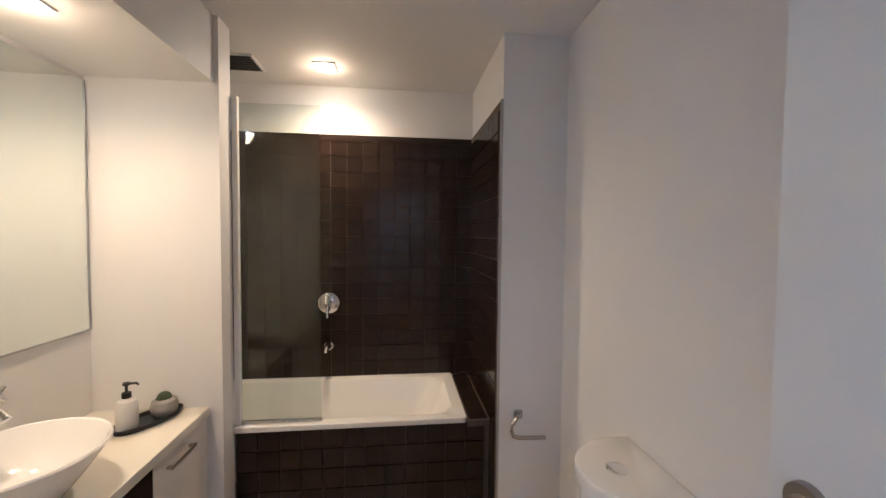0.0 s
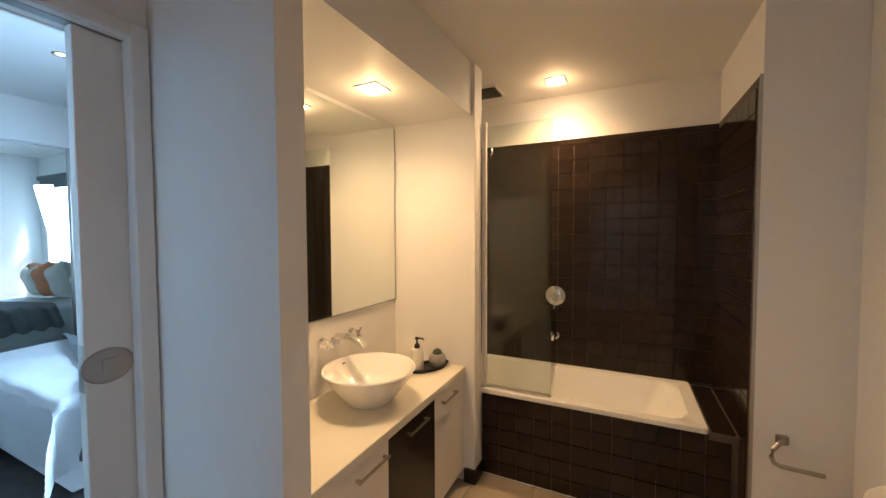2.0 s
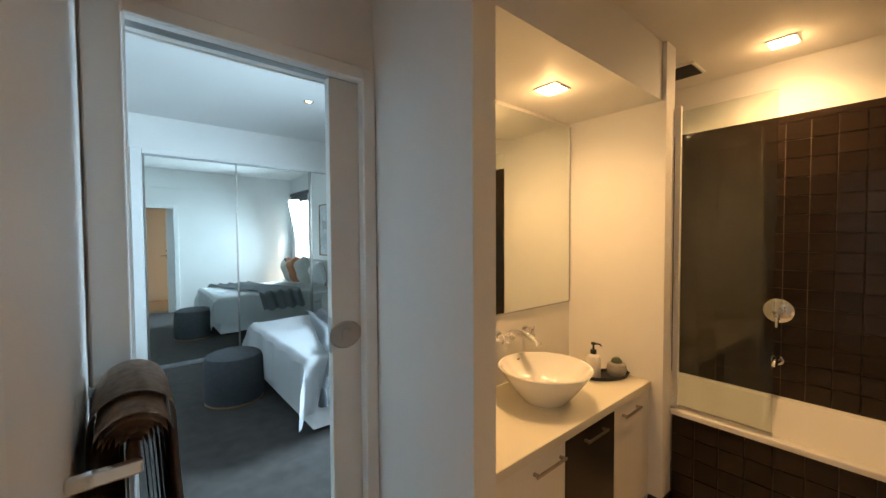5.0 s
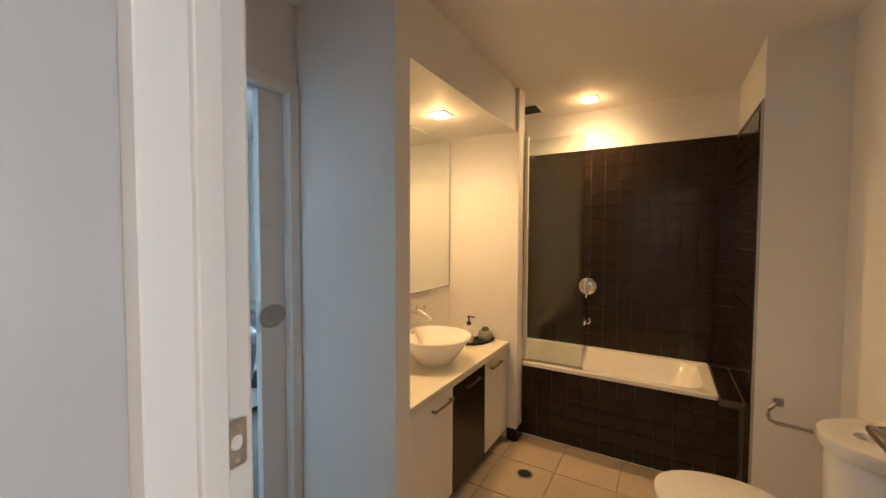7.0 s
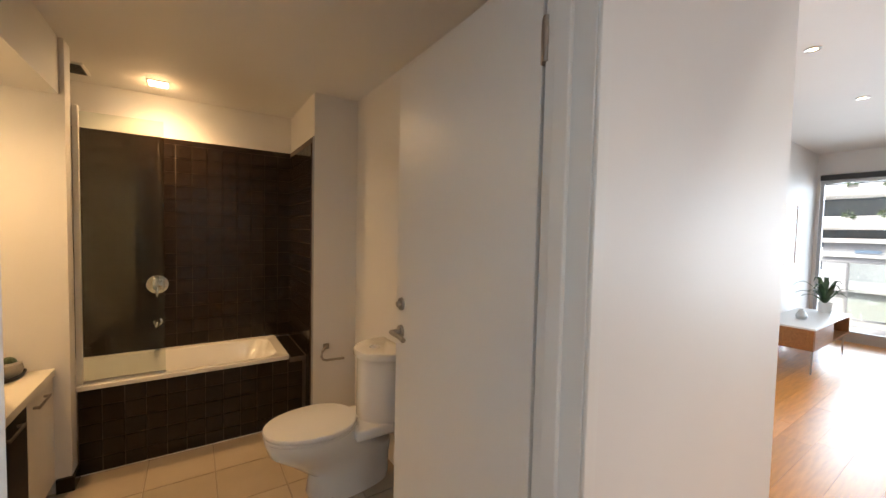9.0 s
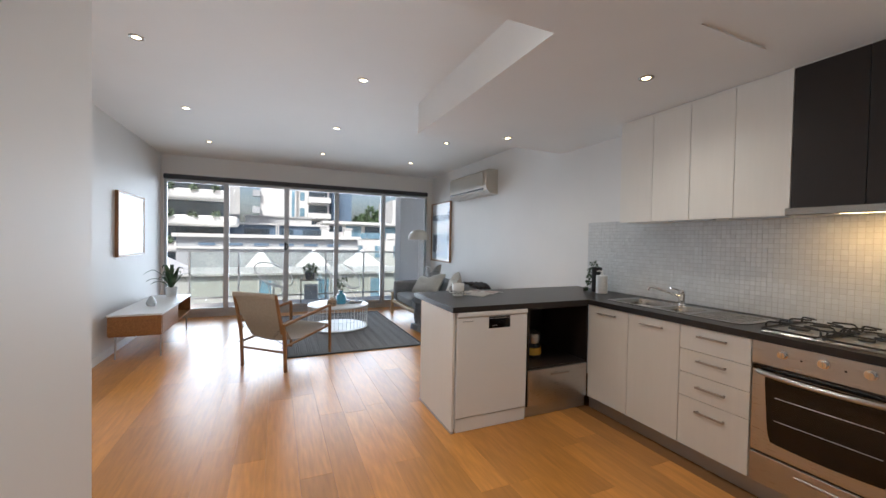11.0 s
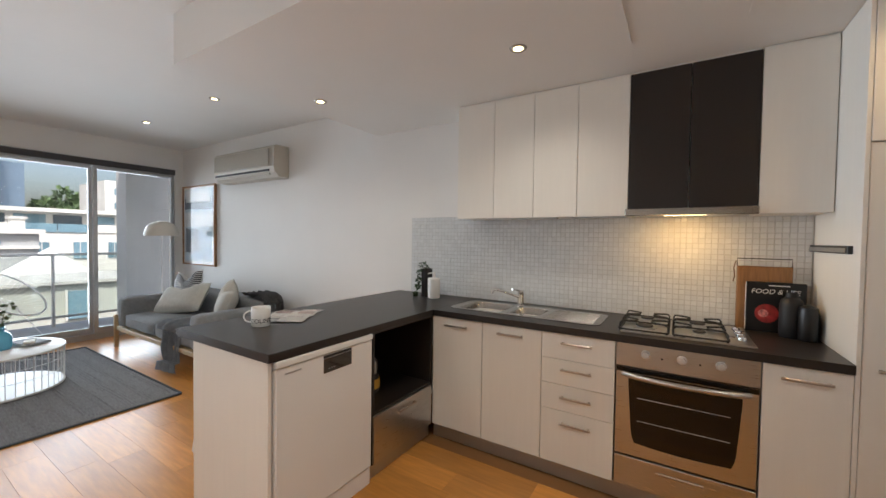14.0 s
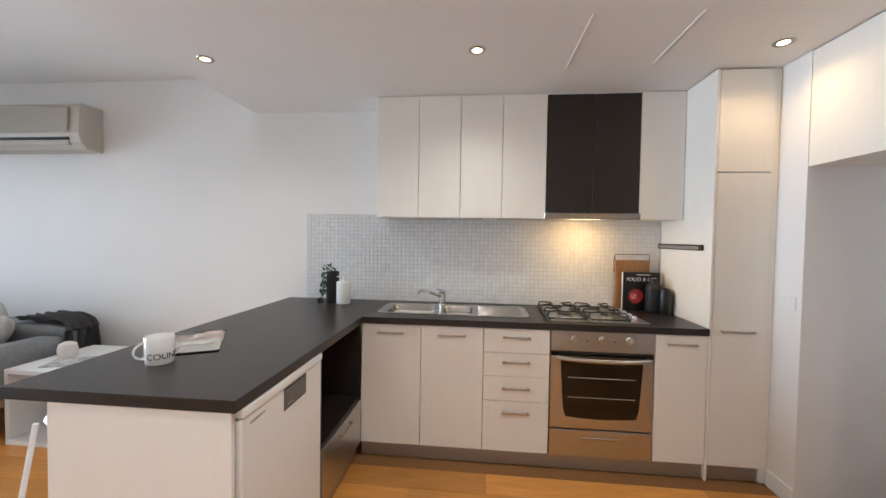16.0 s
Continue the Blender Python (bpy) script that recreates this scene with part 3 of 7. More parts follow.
# splashback of small glass mosaic
sp = solid("splashback", bx(0.2225, 2.957, -3.9595, -3.9565, 0.9, 1.583), MGROUT, "white glass mosaic splashback with pale grout", "splashback", "structure")
verts, faces = [], []
pitch, half, nx, nz = 0.0325, 0.0150, 84, 21
for i in range(nx):
    for j in range(nz):
        cx, cz = 0.2395 + i * pitch, 0.9165 + j * pitch
        tilt = 0.0026 * noise.noise(Vector((i * 1.7, j * 2.3, 0.5)))
        k = len(verts)
        for a, bq in ((-1, -1), (1, -1), (1, 1), (-1, 1)):
            verts.append((cx + a * half, -3.9565, cz + bq * half))
        for a, bq in ((-1, -1), (1, -1), (1, 1), (-1, 1)):
            verts.append((cx + a * (half - 0.0012), -3.9540 + a * tilt + bq * tilt * 0.7, cz + bq * (half - 0.0012)))
        faces.append((k + 4, k + 5, k + 6, k + 7))
        faces.extend((k + q, k + (q + 1) % 4, k + 4 + (q + 1) % 4, k + 4 + q) for q in range(4))
me = bpy.data.meshes.new("mosaic_tiles")
me.from_pydata(verts, [], faces)
me.materials.append(MOSA)
mo = new("mosaic_tiles", me)
mo.parent = sp
tagged(mo, "small square white glass mosaic tiles", kind="stuff")

# sink
sk = thing("kitchen_sink", (1.74, -3.62, 0.9), "stainless steel sink with one and a half bowls and a drainer", "sink")


def rounded(x0, x1, y0, y1, r, n=6):
    pts = []
    for cx, cy, a0 in ((x1 - r, y1 - r, 0), (x0 + r, y1 - r, 90), (x0 + r, y0 + r, 180), (x1 - r, y0 + r, 270)):
        for i in range(n + 1):
            a = radians(a0 + 90 * i / n)
            pts.append((cx + r * math.cos(a), cy + r * math.sin(a)))
    return pts


def bowl(bm, x0, x1, y0, y1, zt, depth, r, inset=0.02):
    prev = None
    for f, z, rr in ((0.0, zt, r), (0.004, zt - 0.008, r), (inset * 0.7, zt - depth * 0.85, r), (inset + 0.03, zt - depth, r)):
        ring = [bm.verts.new((x, y, z)) for x, y in rounded(x0 + f, x1 - f, y0 + f, y1 - f, rr)]
        if prev:
            for i in range(len(ring)):
                bm.faces.new((prev[i], prev[(i + 1) % len(ring)], ring[(i + 1) % len(ring)], ring[i]))
        prev = ring
    bm.faces.new(prev)


def plate_with_holes(bm, outer, holes, z):
    """A flat plate between an outer outline and holes."""
    es = []
    for pts in [outer] + holes:
        vs = [bm.verts.new((x, y, z)) for x, y in pts]
        es += [bm.edges.new((vs[i], vs[(i + 1) % len(vs)])) for i in range(len(vs))]
    bmesh.ops.triangle_fill(bm, use_beauty=True, use_dissolve=False, edges=es)


b = bmesh.new()
big, small = (1.86, 2.18, -3.80, -3.47), (1.60, 1.81, -3.76, -3.50)
plate_with_holes(b, rounded(1.225, 2.240, -3.835, -3.440, 0.06), [rounded(*big, 0.05), rounded(*small, 0.05)], 0.905)
ring = rounded(1.225, 2.240, -3.835, -3.440, 0.06)
for i in range(len(ring)):
    p, q = ring[i], ring[(i + 1) % len(ring)]
    b.faces.new([b.verts.new(v) for v in ((*p, 0.905), (*q, 0.905), (*q, 0.9005), (*p, 0.9005))])
bmesh.ops.remove_doubles(b, verts=b.verts, dist=0.0004)
part("rim", b, SINKST, sk, world=True)
b = bmesh.new()
bowl(b, *big, 0.9051, 0.15, 0.05)
part("large_bowl", b, SINKST, sk, world=True, smooth=True)
b = bmesh.new()
bowl(b, *small, 0.9051, 0.11, 0.05)
part("small_bowl", b, SINKST, sk, world=True, smooth=True)
for i in range(9):
    b = bmesh.new()
    y = -3.79 + i * 0.038
    tube(b, [(1.27, y, 0.9055), (1.56, y, 0.9055)], 0.0022, 6)
    part("drainer_rib", b, SINKST, sk, world=True, smooth=True)
for x, y, z in ((2.02, -3.64, 0.757), (1.705, -3.63, 0.797)):
    b = lathe(bmesh.new(), [(0.032, 0), (0.030, 0.003), (0.012, 0.002), (0, 0.002)], (x, y, z))
    part("waste", b, CHROME, sk, world=True, smooth=True)
tp = thing("kitchen_mixer_tap", (1.83, -3.80, 0.905), "chrome single-lever kitchen mixer tap with a long spout", "tap")
b = lathe(bmesh.new(), [(0.027, 0), (0.027, 0.006), (0.022, 0.012), (0.022, 0.075), (0.024, 0.08), (0.024, 0.105), (0.016, 0.115), (0, 0.117)], n=24)
part("body", b, CHROME, tp, smooth=True)
b = tube(bmesh.new(), [(0.0, 0.0, 0.06), (0.04, 0.05, 0.085), (0.10, 0.12, 0.115), (0.135, 0.155, 0.128), (0.15, 0.172, 0.122), (0.155, 0.178, 0.10)], 0.011, 12)
part("spout", b, CHROME, tp, smooth=True)
b = tube(bmesh.new(), [(0, 0.005, 0.112), (0.02, 0.05, 0.124), (0.035, 0.085, 0.130)], 0.006, 8)
part("lever", b, CHROME, tp, smooth=True)

# gas hob
hb = thing("gas_hob", (0.81, -3.62, 0.9), "stainless steel four-burner gas hob with black iron trivets", "hob")
b = bx(0.522, 1.108, -3.880, -3.385, 0.9005, 0.908, bevel=0.003)
part("plate", b, STEEL, hb, world=True)
burners = ((1.00, -3.52, 0.042), (1.00, -3.76, 0.032), (0.745, -3.52, 0.027), (0.745, -3.76, 0.036))
for x, y, r in burners:
    g = part("burner", lathe(bmesh.new(), [(r + 0.018, 0), (r + 0.014, 0.006), (r, 0.008), (r, 0.014)], (x, y, 0.908)), STEEL, hb, world=True, smooth=True)
    part("burner_cap", lathe(bmesh.new(), [(r + 0.003, 0.0145), (r + 0.002, 0.020), (r * 0.5, 0.022), (0, 0.022)], (x, y, 0.908)), IRON, g, "black enamel burner cap", world=True, smooth=True)
for cx in (1.00, 0.745):
    b = bmesh.new()
    tube(b, [(x, y, 0.916) for x, y in rounded(cx - 0.118, cx + 0.118, -3.865, -3.40, 0.02, 3)], 0.0050, 8, closed=True)
    tube(b, [(cx - 0.118, -3.64, 0.916), (cx + 0.118, -3.64, 0.916)], 0.0050, 6)
    for cy in (-3.52, -3.76):
        for dx, dy in ((1, 1), (-1, 1), (1, -1), (-1, -1)):
            ex, ey = cx + dx * 0.116, cy + dy * 0.070
            tube(b, [(ex, ey, 0.914), (ex, ey, 0.938), (ex - dx * 0.006, ey - dy * 0.003, 0.946), (ex - dx * 0.018, ey - dy * 0.010, 0.949), (cx + dx * 0.034, cy + dy * 0.024, 0.949)], 0.0050, 6)
    for sx in (-1, 1):
        for yy in (-3.86, -3.405):
            tube(b, [(cx + sx * 0.11, yy, 0.916), (cx + sx * 0.11, yy, 0.908)], 0.006, 6)
    part("trivet", b, IRON, hb, "black cast-iron pan support", world=True, smooth=True)
for i in range(4):
    y = -3.76 + i * 0.083
    b = lathe(bmesh.new(), [(0.019, 0), (0.018, 0.010), (0.015, 0.018), (0.0, 0.0185)], (0.568, y, 0.908), n=20)
    box(b, 0.566, 0.570, y - 0.014, y + 0.014, 0.926, 0.930)
    part("knob", b, CHROME, hb, "steel gas control knob", world=True, smooth=True)

# things on the worktop
cb = thing("chopping_board", (0.43, -3.90, 0.901), "oak chopping board with a steel hanging frame", "chopping board")
b = bx(0.310, 0.556, -3.925, -3.905, 0.901, 1.262, bevel=0.004)
part("board", b, OAK, cb, world=True)
b = tube(bmesh.new(), [(0.312, -3.915, 1.262), (0.312, -3.915, 1.305), (0.555, -3.915, 1.305), (0.555, -3.915, 1.262)], 0.003, 6)
part("wire_handle", b, IRON, cb, world=True)
b = tube(bmesh.new(), [(0.562, -3.90, 1.29), (0.572, -3.895, 1.25), (0.568, -3.89, 1.20), (0.575, -3.885, 1.17)], 0.003, 6)
part("leather_cord", b, mat("leather_cord", (0.12, 0.05, 0.02), 0.7), cb, world=True)
bk = thing("cook_book", (0.38, -3.86, 0.901), "black cook book with a red pomegranate on its cover", "book")
part("cover", bx(0.262, 0.516, -3.878, -3.852, 0.901, 1.178, bevel=0.002), mat("book_cover", (0.008, 0.008, 0.009), 0.35), bk, world=True)
part("page_block", bx(0.5162, 0.5175, -3.874, -3.856, 0.905, 1.174), PAPER, bk, world=True)
b = lathe(bmesh.new(), [(0, 0.0), (0.052, 0.0), (0.052, 0.0008), (0, 0.001)], n=28)
b.transform(Matrix.Translation((0.425, -3.8515, 1.005)) @ Matrix.Rotation(radians(-90), 4, "X"))
part("red_fruit_print", b, mat("fruit_print", (0.36, 0.03, 0.03), 0.4, vary=0.5, scale=30), bk, "red printed fruit", world=True)
b = lathe(bmesh.new(), [(0, 0.0), (0.022, 0.0), (0.022, 0.0008), (0, 0.001)], n=20)
b.transform(Matrix.Translation((0.44, -3.8500, 1.005)) @ Matrix.Rotation(radians(-90), 4, "X"))
part("fruit_seed_print", b, mat("seed_print", (0.62, 0.22, 0.20), 0.4, vary=0.5, scale=80), bk, world=True)


def words(name, text, size, m, material, parent, extrude=0.0003, slant=0.0):
    """Lettering with the built-in font, turned into a mesh."""
    cu = bpy.data.curves.new(name, "FONT")
    cu.body, cu.size, cu.extrude, cu.align_x, cu.shear = text, size, extrude, "CENTER", slant
    tmp = new("tmp_text", cu)
    dg = bpy.context.evaluated_depsgraph_get()
    me = bpy.data.meshes.new_from_object(tmp.evaluated_get(dg))
    bpy.data.objects.remove(tmp)
    bpy.data.curves.remove(cu)
    me.transform(root_of(parent).matrix_basis.inverted() @ m)
    me.materials.clear()
    me.materials.append(material)
    ob = new(name, me)
    ob.parent = parent
    return ob


WHITEINK = mat("white_ink", (0.8, 0.8, 0.8), 0.6)
words("cover_title", "FOOD & LIFE", 0.036, pose(0.392, -3.8512, 1.115, 90, 0, 180), WHITEINK, bk, slant=0.2)
part("subtitle_bar", bx(0.33, 0.42, -3.8518, -3.8512, 1.158, 1.163), WHITEINK, bk, world=True)

for k in range(5):
    part("spine_letter", bx(0.5176, 0.5181, -3.871, -3.859, 1.075 + k * 0.017, 1.087 + k * 0.017), WHITEINK, bk, world=True)

bt = thing("drinking_bottle", (0.335, -3.785, 0.9), "matt black bottle beside the cook book", "bottle")
b = lathe(bmesh.new(), [(0, 0), (0.047, 0), (0.050, 0.006), (0.050, 0.165), (0.044, 0.195), (0.026, 0.212), (0.024, 0.235), (0, 0.237)], n=28)
part("body", b, mat("matt_black", (0.010, 0.010, 0.012), 0.55), bt, smooth=True)
b = lathe(bmesh.new(), [(0, 0), (0.039, 0), (0.041, 0.006), (0.041, 0.14), (0.036, 0.168), (0.016, 0.182), (0, 0.184)], n=24)
b2 = thing("pepper_mill", (0.278, -3.735, 0.9), "short matt black pepper mill", "pepper mill")
part("body", b, BLACK, b2, smooth=True)

so = thing("dish_soap_bottle", (2.575, -3.76, 0.9), "white ceramic dish soap dispenser", "soap dispenser")
b = lathe(bmesh.new(), [(0, 0), (0.050, 0), (0.052, 0.004), (0.052, 0.160), (0.047, 0.166), (0.016, 0.168), (0.013, 0.18)], n=28)
part("bottle", b, mat("white_glaze", (0.80, 0.79, 0.77), 0.5), so, smooth=True)
b = lathe(bmesh.new(), [(0.010, 0.178), (0.010, 0.213), (0.0, 0.215)], n=14)
tube(b, [(0, 0, 0.204), (0.02, 0.02, 0.208), (0.035, 0.035, 0.202)], 0.005, 8)
part("pump", b, bpy.data.materials["white_glaze"], so, smooth=True)
pt = thing("trailing_plant", (2.675, -3.80, 0.9), "dark green trailing plant in a tall black pot", "plant")
b = lathe(bmesh.new(), [(0, 0), (0.045, 0), (0.047, 0.004), (0.047, 0.235), (0.042, 0.235), (0.040, 0.22), (0, 0.22)], n=24)
part("pot", b, mat("matt_black_pot", (0.014, 0.013, 0.014), 0.6), pt, smooth=True)


def leaf_cloud(bm, centres, size, count, seed, flat=0.35):
    """Many small pointed leaves scattered about the given balls."""
    rng = random.Random(seed)
    for c, r in centres:
        for _ in range(count):
            d = Vector((rng.gauss(0, 1), rng.gauss(0, 1), rng.gauss(0, 1))).normalized()
            p = Vector(c) + d * r * rng.uniform(0.45, 1.0)
            s = size * rng.uniform(0.6, 1.3)
            t = (d + Vector((rng.uniform(-.7, .7), rng.uniform(-.7, .7), rng.uniform(-.7, .7)))).normalized()
            q = t.orthogonal().normalized()
            q.rotate(Matrix.Rotation(rng.uniform(0, 6.28), 3, t))
            vs = [bm.verts.new(p - t * s * 0.5), bm.verts.new(p + q * s * flat + d * s * 0.08), bm.verts.new(p + t * s * 0.6), bm.verts.new(p - q * s * flat + d * s * 0.08)]
            bm.faces.new(vs)
    return bm


b = leaf_cloud(bmesh.new(), [((0.02, 0.02, 0.25), 0.05), ((0.045, 0.035, 0.20), 0.035), ((0.05, 0.045, 0.14), 0.03), ((0.055, 0.05, 0.08), 0.028), ((0.07, 0.07, 0.02), 0.02)], 0.02, 60, 3)
part("leaves", b, LEAF, pt, "trailing strings of dark green leaves")

mg = thing("mug", (2.80, -2.36, 0.9), "white ceramic mug with black lettering", "mug")
b = lathe(bmesh.new(), [(0, 0.0), (0.046, 0.0), (0.049, 0.004), (0.051, 0.100), (0.049, 0.104), (0.047, 0.100), (0.045, 0.008), (0, 0.006)], n=36)
part("cup", b, PORC, mg, smooth=True)
hp = [(0.040 * 0 + 0.048 + 0.036 * math.sin(math.pi * i / 12), 0, 0.055 + 0.031 * math.cos(math.pi * i / 12)) for i in range(13)]
b = tube(bmesh.new(), hp, 0.0045, 8)
b.transform(Matrix.Rotation(radians(62), 4, "Z"))
part("handle", b, PORC, mg, smooth=True)
# lettering wrapped round the mug
import_text = words("lettering", "COUNTRY", 0.033, Matrix.Identity(4), INK, mg, 0.0002)
M0 = root_of(mg).matrix_basis
for v in import_text.data.vertices:
    w = M0 @ v.co
    a = radians(172) + w.x / 0.0505
    r = 0.0508 + w.z
    v.co = (r * math.cos(a), r * math.sin(a), 0.022 + w.y)
mz = thing("magazine", (2.888, -2.622, 0.9), "open glossy magazine lying on the worktop", "magazine")


def page(sign):
    def fn(u, v):
        return (sign * 0.205 * u, (v - 0.5) * 0.27, 0.002 + 0.010 * math.sin(math.pi * min(1, u * 1.25)) * (1 - u * 0.6))
    return fn


for s in (-1, 1):
    b = sheet(bmesh.new(), page(s), 14, 2, 0.0015)
    b.transform(Matrix.Rotation(radians(-59), 4, "Z"))
    part("page", b, PAPER, mz, smooth=True)
for k, (x0, x1, y0, y1) in enumerate(((0.03, 0.11, 0.02, 0.12), (0.13, 0.19, 0.0, 0.11), (0.03, 0.10, -0.12, -0.02), (0.12, 0.19, -0.12, -0.04), (-0.19, -0.11, 0.02, 0.1), (-0.09, -0.03, -0.1, 0.1))):
    def fn(u, v, x0=x0, x1=x1, y0=y0, y1=y1):
        x = x0 + u * (x1 - x0)
        a = abs(x) / 0.205
        return (x, y0 + v * (y1 - y0), 0.0030 + 0.010 * math.sin(math.pi * min(1, a * 1.25)) * (1 - a * 0.6) + 0.0012)
    b = sheet(bmesh.new(), fn, 6, 2)
    b.transform(Matrix.Rotation(radians(-59), 4, "Z"))
    part("printed_picture", b, mat("print_%s" % "abcdef"[k], ((0.30, 0.22, 0.20), (0.08, 0.07, 0.07), (0.45, 0.34, 0.30), (0.62, 0.50, 0.44), (0.3, 0.3, 0.3), (0.55, 0.5, 0.47))[k], 0.4, vary=0.4, scale=40), mz)

sw = thing("power_switch", (-0.118, -3.24, 1.08), "white double power point on the wall", "switch")
part("plate", bx(-0.1299, -0.121, -3.295, -3.18, 1.045, 1.118, bevel=0.002), GLOSS, sw, world=True)
part("rocker", bx(-0.1209, -0.118, -3.262, -3.240, 1.072, 1.092, bevel=0.001), GLOSS, sw, world=True)
part("rocker", bx(-0.1209, -0.118, -3.232, -3.210, 1.072, 1.092, bevel=0.001), GLOSS, sw, world=True)

# ceiling access panel seams
pnl = bmesh.new()
for v in ((1.077, 1.081, -3.27, -2.75), (0.611, 0.615, -3.24, -2.75)):
    box(pnl, *v, CK - 0.006, CK - 0.0005)
solid("ceiling_panel_trim", pnl, GLOSS, "thin trim of a white ceiling access panel", "trim", "structure")

# ---- bathroom: doors ----
door = thing("bathroom_door", (0.318, -0.275, 0), "white painted flush bathroom door standing open against the wall", "door", rz=math.degrees(math.atan2(0.795, 0.042)))
leaf = part("leaf", bx(0.010, 0.798, -0.036, 0.0, 0.012, 2.045, bevel=0.002), GLOSS, door)
for z in (1.845, 0.22):
    b = bmesh.new()
    cyl(b, (-0.006, 0.004, z - 0.05), (-0.006, 0.004, z + 0.05), 0.0085, n=12)
    box(b, -0.002, 0.0098, -0.034, 0.004, z - 0.05, z + 0.05)
    box(b, -0.0125, -0.0105, -0.030, 0.004, z - 0.05, z + 0.05)
    part("hinge", b, HANDLE, door, "steel butt hinge", smooth=True)
for s in (1,):
    b = bmesh.new()
    cyl(b, (0.745, 0.0, 1.015), (0.745, 0.010, 1.015), 0.026, 0.024, 28)
    cyl(b, (0.745, 0.010, 1.015), (0.745, 0.045, 1.015), 0.010, n=14)
    tube(b, [(0.745, 0.045, 1.015), (0.72, 0.048, 1.017), (0.66, 0.046, 1.017), (0.625, 0.046, 1.012)], 0.0095, 10)
    part("lever_handle", b, NICKEL, leaf, "satin nickel lever handle", smooth=True)
    b = bmesh.new()
    cyl(b, (0.745, 0.0, 1.125), (0.745, 0.009, 1.125), 0.026, 0.024, 28)
    cyl(b, (0.745, 0.009, 1.125), (0.745, 0.022, 1.125), 0.012, 0.011, 18)
    part("privacy_turn", b, NICKEL, leaf, "satin nickel privacy turn", smooth=True)
# frame of the bathroom doorway
fb = bmesh.new()
for v in ((-0.545, -0.510, -0.400, -0.281, 0, 2.055), (0.312, 0.347, -0.409, -0.281, 0, 2.055), (-0.510, 0.312, -0.409, -0.281, 2.050, 2.075),
          (-0.510, -0.497, -0.349, -0.317, 0, 2.050), (0.299, 0.312, -0.357, -0.317, 0, 2.050)):
    box(fb, *v, 0.002)
for v in ((0.314, 0.352, 0, 2.085), (-0.512, 0.314, 2.052, 2.085)):
    box(fb, v[0], v[1], -0.4190, -0.4095, v[2], v[3], 0.002)
for v in ((-0.585, -0.520, 0, 2.125), (0.322, 0.387, 0, 2.125), (-0.520, 0.322, 2.062, 2.125)):
    box(fb, v[0], v[1], -0.2805, -0.2725, v[2], v[3], 0.003, 2)
df = solid("door_1_frame", fb, GLOSS, "white gloss painted frame of the bathroom doorway", "door frame", "structure")
for z, h in ((1.126, 0.031), (1.012, 0.030)):
    s = thing("strike_plate", (-0.509, -0.302, z), "brushed steel strike plate set in the door frame", "strike plate", "strike plates")
    plate = bmesh.new()
    ring = [(math.cos(2 * math.pi * i / 24) * 0.008, math.sin(2 * math.pi * i / 24) * 0.010) for i in range(24)]
    plate_with_holes(plate, rounded(-0.0125, 0.0125, -h, h, 0.004, 3), [ring], 0.0)
    plate.transform(Matrix.Translation((0.0012, 0, 0)) @ Matrix.Rotation(radians(90), 4, "Z") @ Matrix.Rotation(radians(90), 4, "X"))
    part("plate", plate, STEEL, s)
    part("hole", bx(0.0004, 0.0008, -0.0095, 0.0095, -0.012, 0.012), PORC if z > 1.1 else BLACK, s)
    for dz in (-h + 0.008, h - 0.008):
        b = cyl(bmesh.new(), (0.0012, 0, dz), (0.0022, 0, dz), 0.004, n=10)
        part("screw", b, CHROME, s)

# sliding bedroom door, mostly in its pocket
sd = thing("sliding_door", (-1.46, 0.42, 0), "white painted sliding door drawn back into its pocket", "door")
sl = part("leaf", bx(-1.478, -1.443, 0.355, 0.512, 0.006, 1.972, bevel=0.002), GLOSS, sd, world=True)
b = lathe(bmesh.new(), [(0.0, 0.0012), (0.030, 0.0012), (0.033, 0.0026), (0.046, 0.004), (0.050, 0.0)], n=36, sy=1.25)
b.transform(Matrix.Translation((-1.4425, 0.407, 1.052)) @ Matrix.Rotation(radians(90), 4, "Y"))
part("flush_pull", b, HANDLE, sl, "oval satin steel flush pull", world=True, smooth=True)
b = bmesh.new()
box(b, -1.441, -1.4385, 0.392, 0.424, 1.034, 1.072, 0.001)
part("turn_button", b, HANDLE, sl, world=True)
part("edge_pull", bx(-1.474, -1.447, 0.3535, 0.3550, 0.99, 1.12), STEEL, sl, "steel edge plate", world=True)
fb = bmesh.new()
for v in ((-0.275, -0.198, 0, 2.018), (0.464, 0.512, 0, 2.018), (-0.198, 0.464, 1.973, 2.018)):
    box(fb, -1.4095, -1.394, v[0], v[1], v[2], v[3], 0.004, 2)
for v in ((-1.509, -1.4105, -0.209, -0.192, 0, 2.002), (-1.509, -1.480, -0.192, 0.514, 1.974, 2.002), (-1.441, -1.4105, -0.192, 0.514, 1.974, 2.002), (-1.509, -1.480, 0.466, 0.514, 0, 1.974), (-1.441, -1.4105, 0.466, 0.514, 0, 1.974)):
    box(fb, *v)
for v in ((-0.275, -0.198, 0, 2.03), (0.464, 0.54, 0, 2.03), (-0.198, 0.464, 1.97, 2.03)):
    box(fb, -1.526, -1.5105, v[0], v[1], v[2], v[3], 0.004, 2)
solid("door_2_frame", fb, GLOSS, "cream painted frame of the sliding bedroom door", "door frame", "structure")
solid("door_2_track", bx(-1.479, -1.442, -0.19, 0.512, 1.973, 1.980), ALU, "grey aluminium sliding door track", "track", "structure")

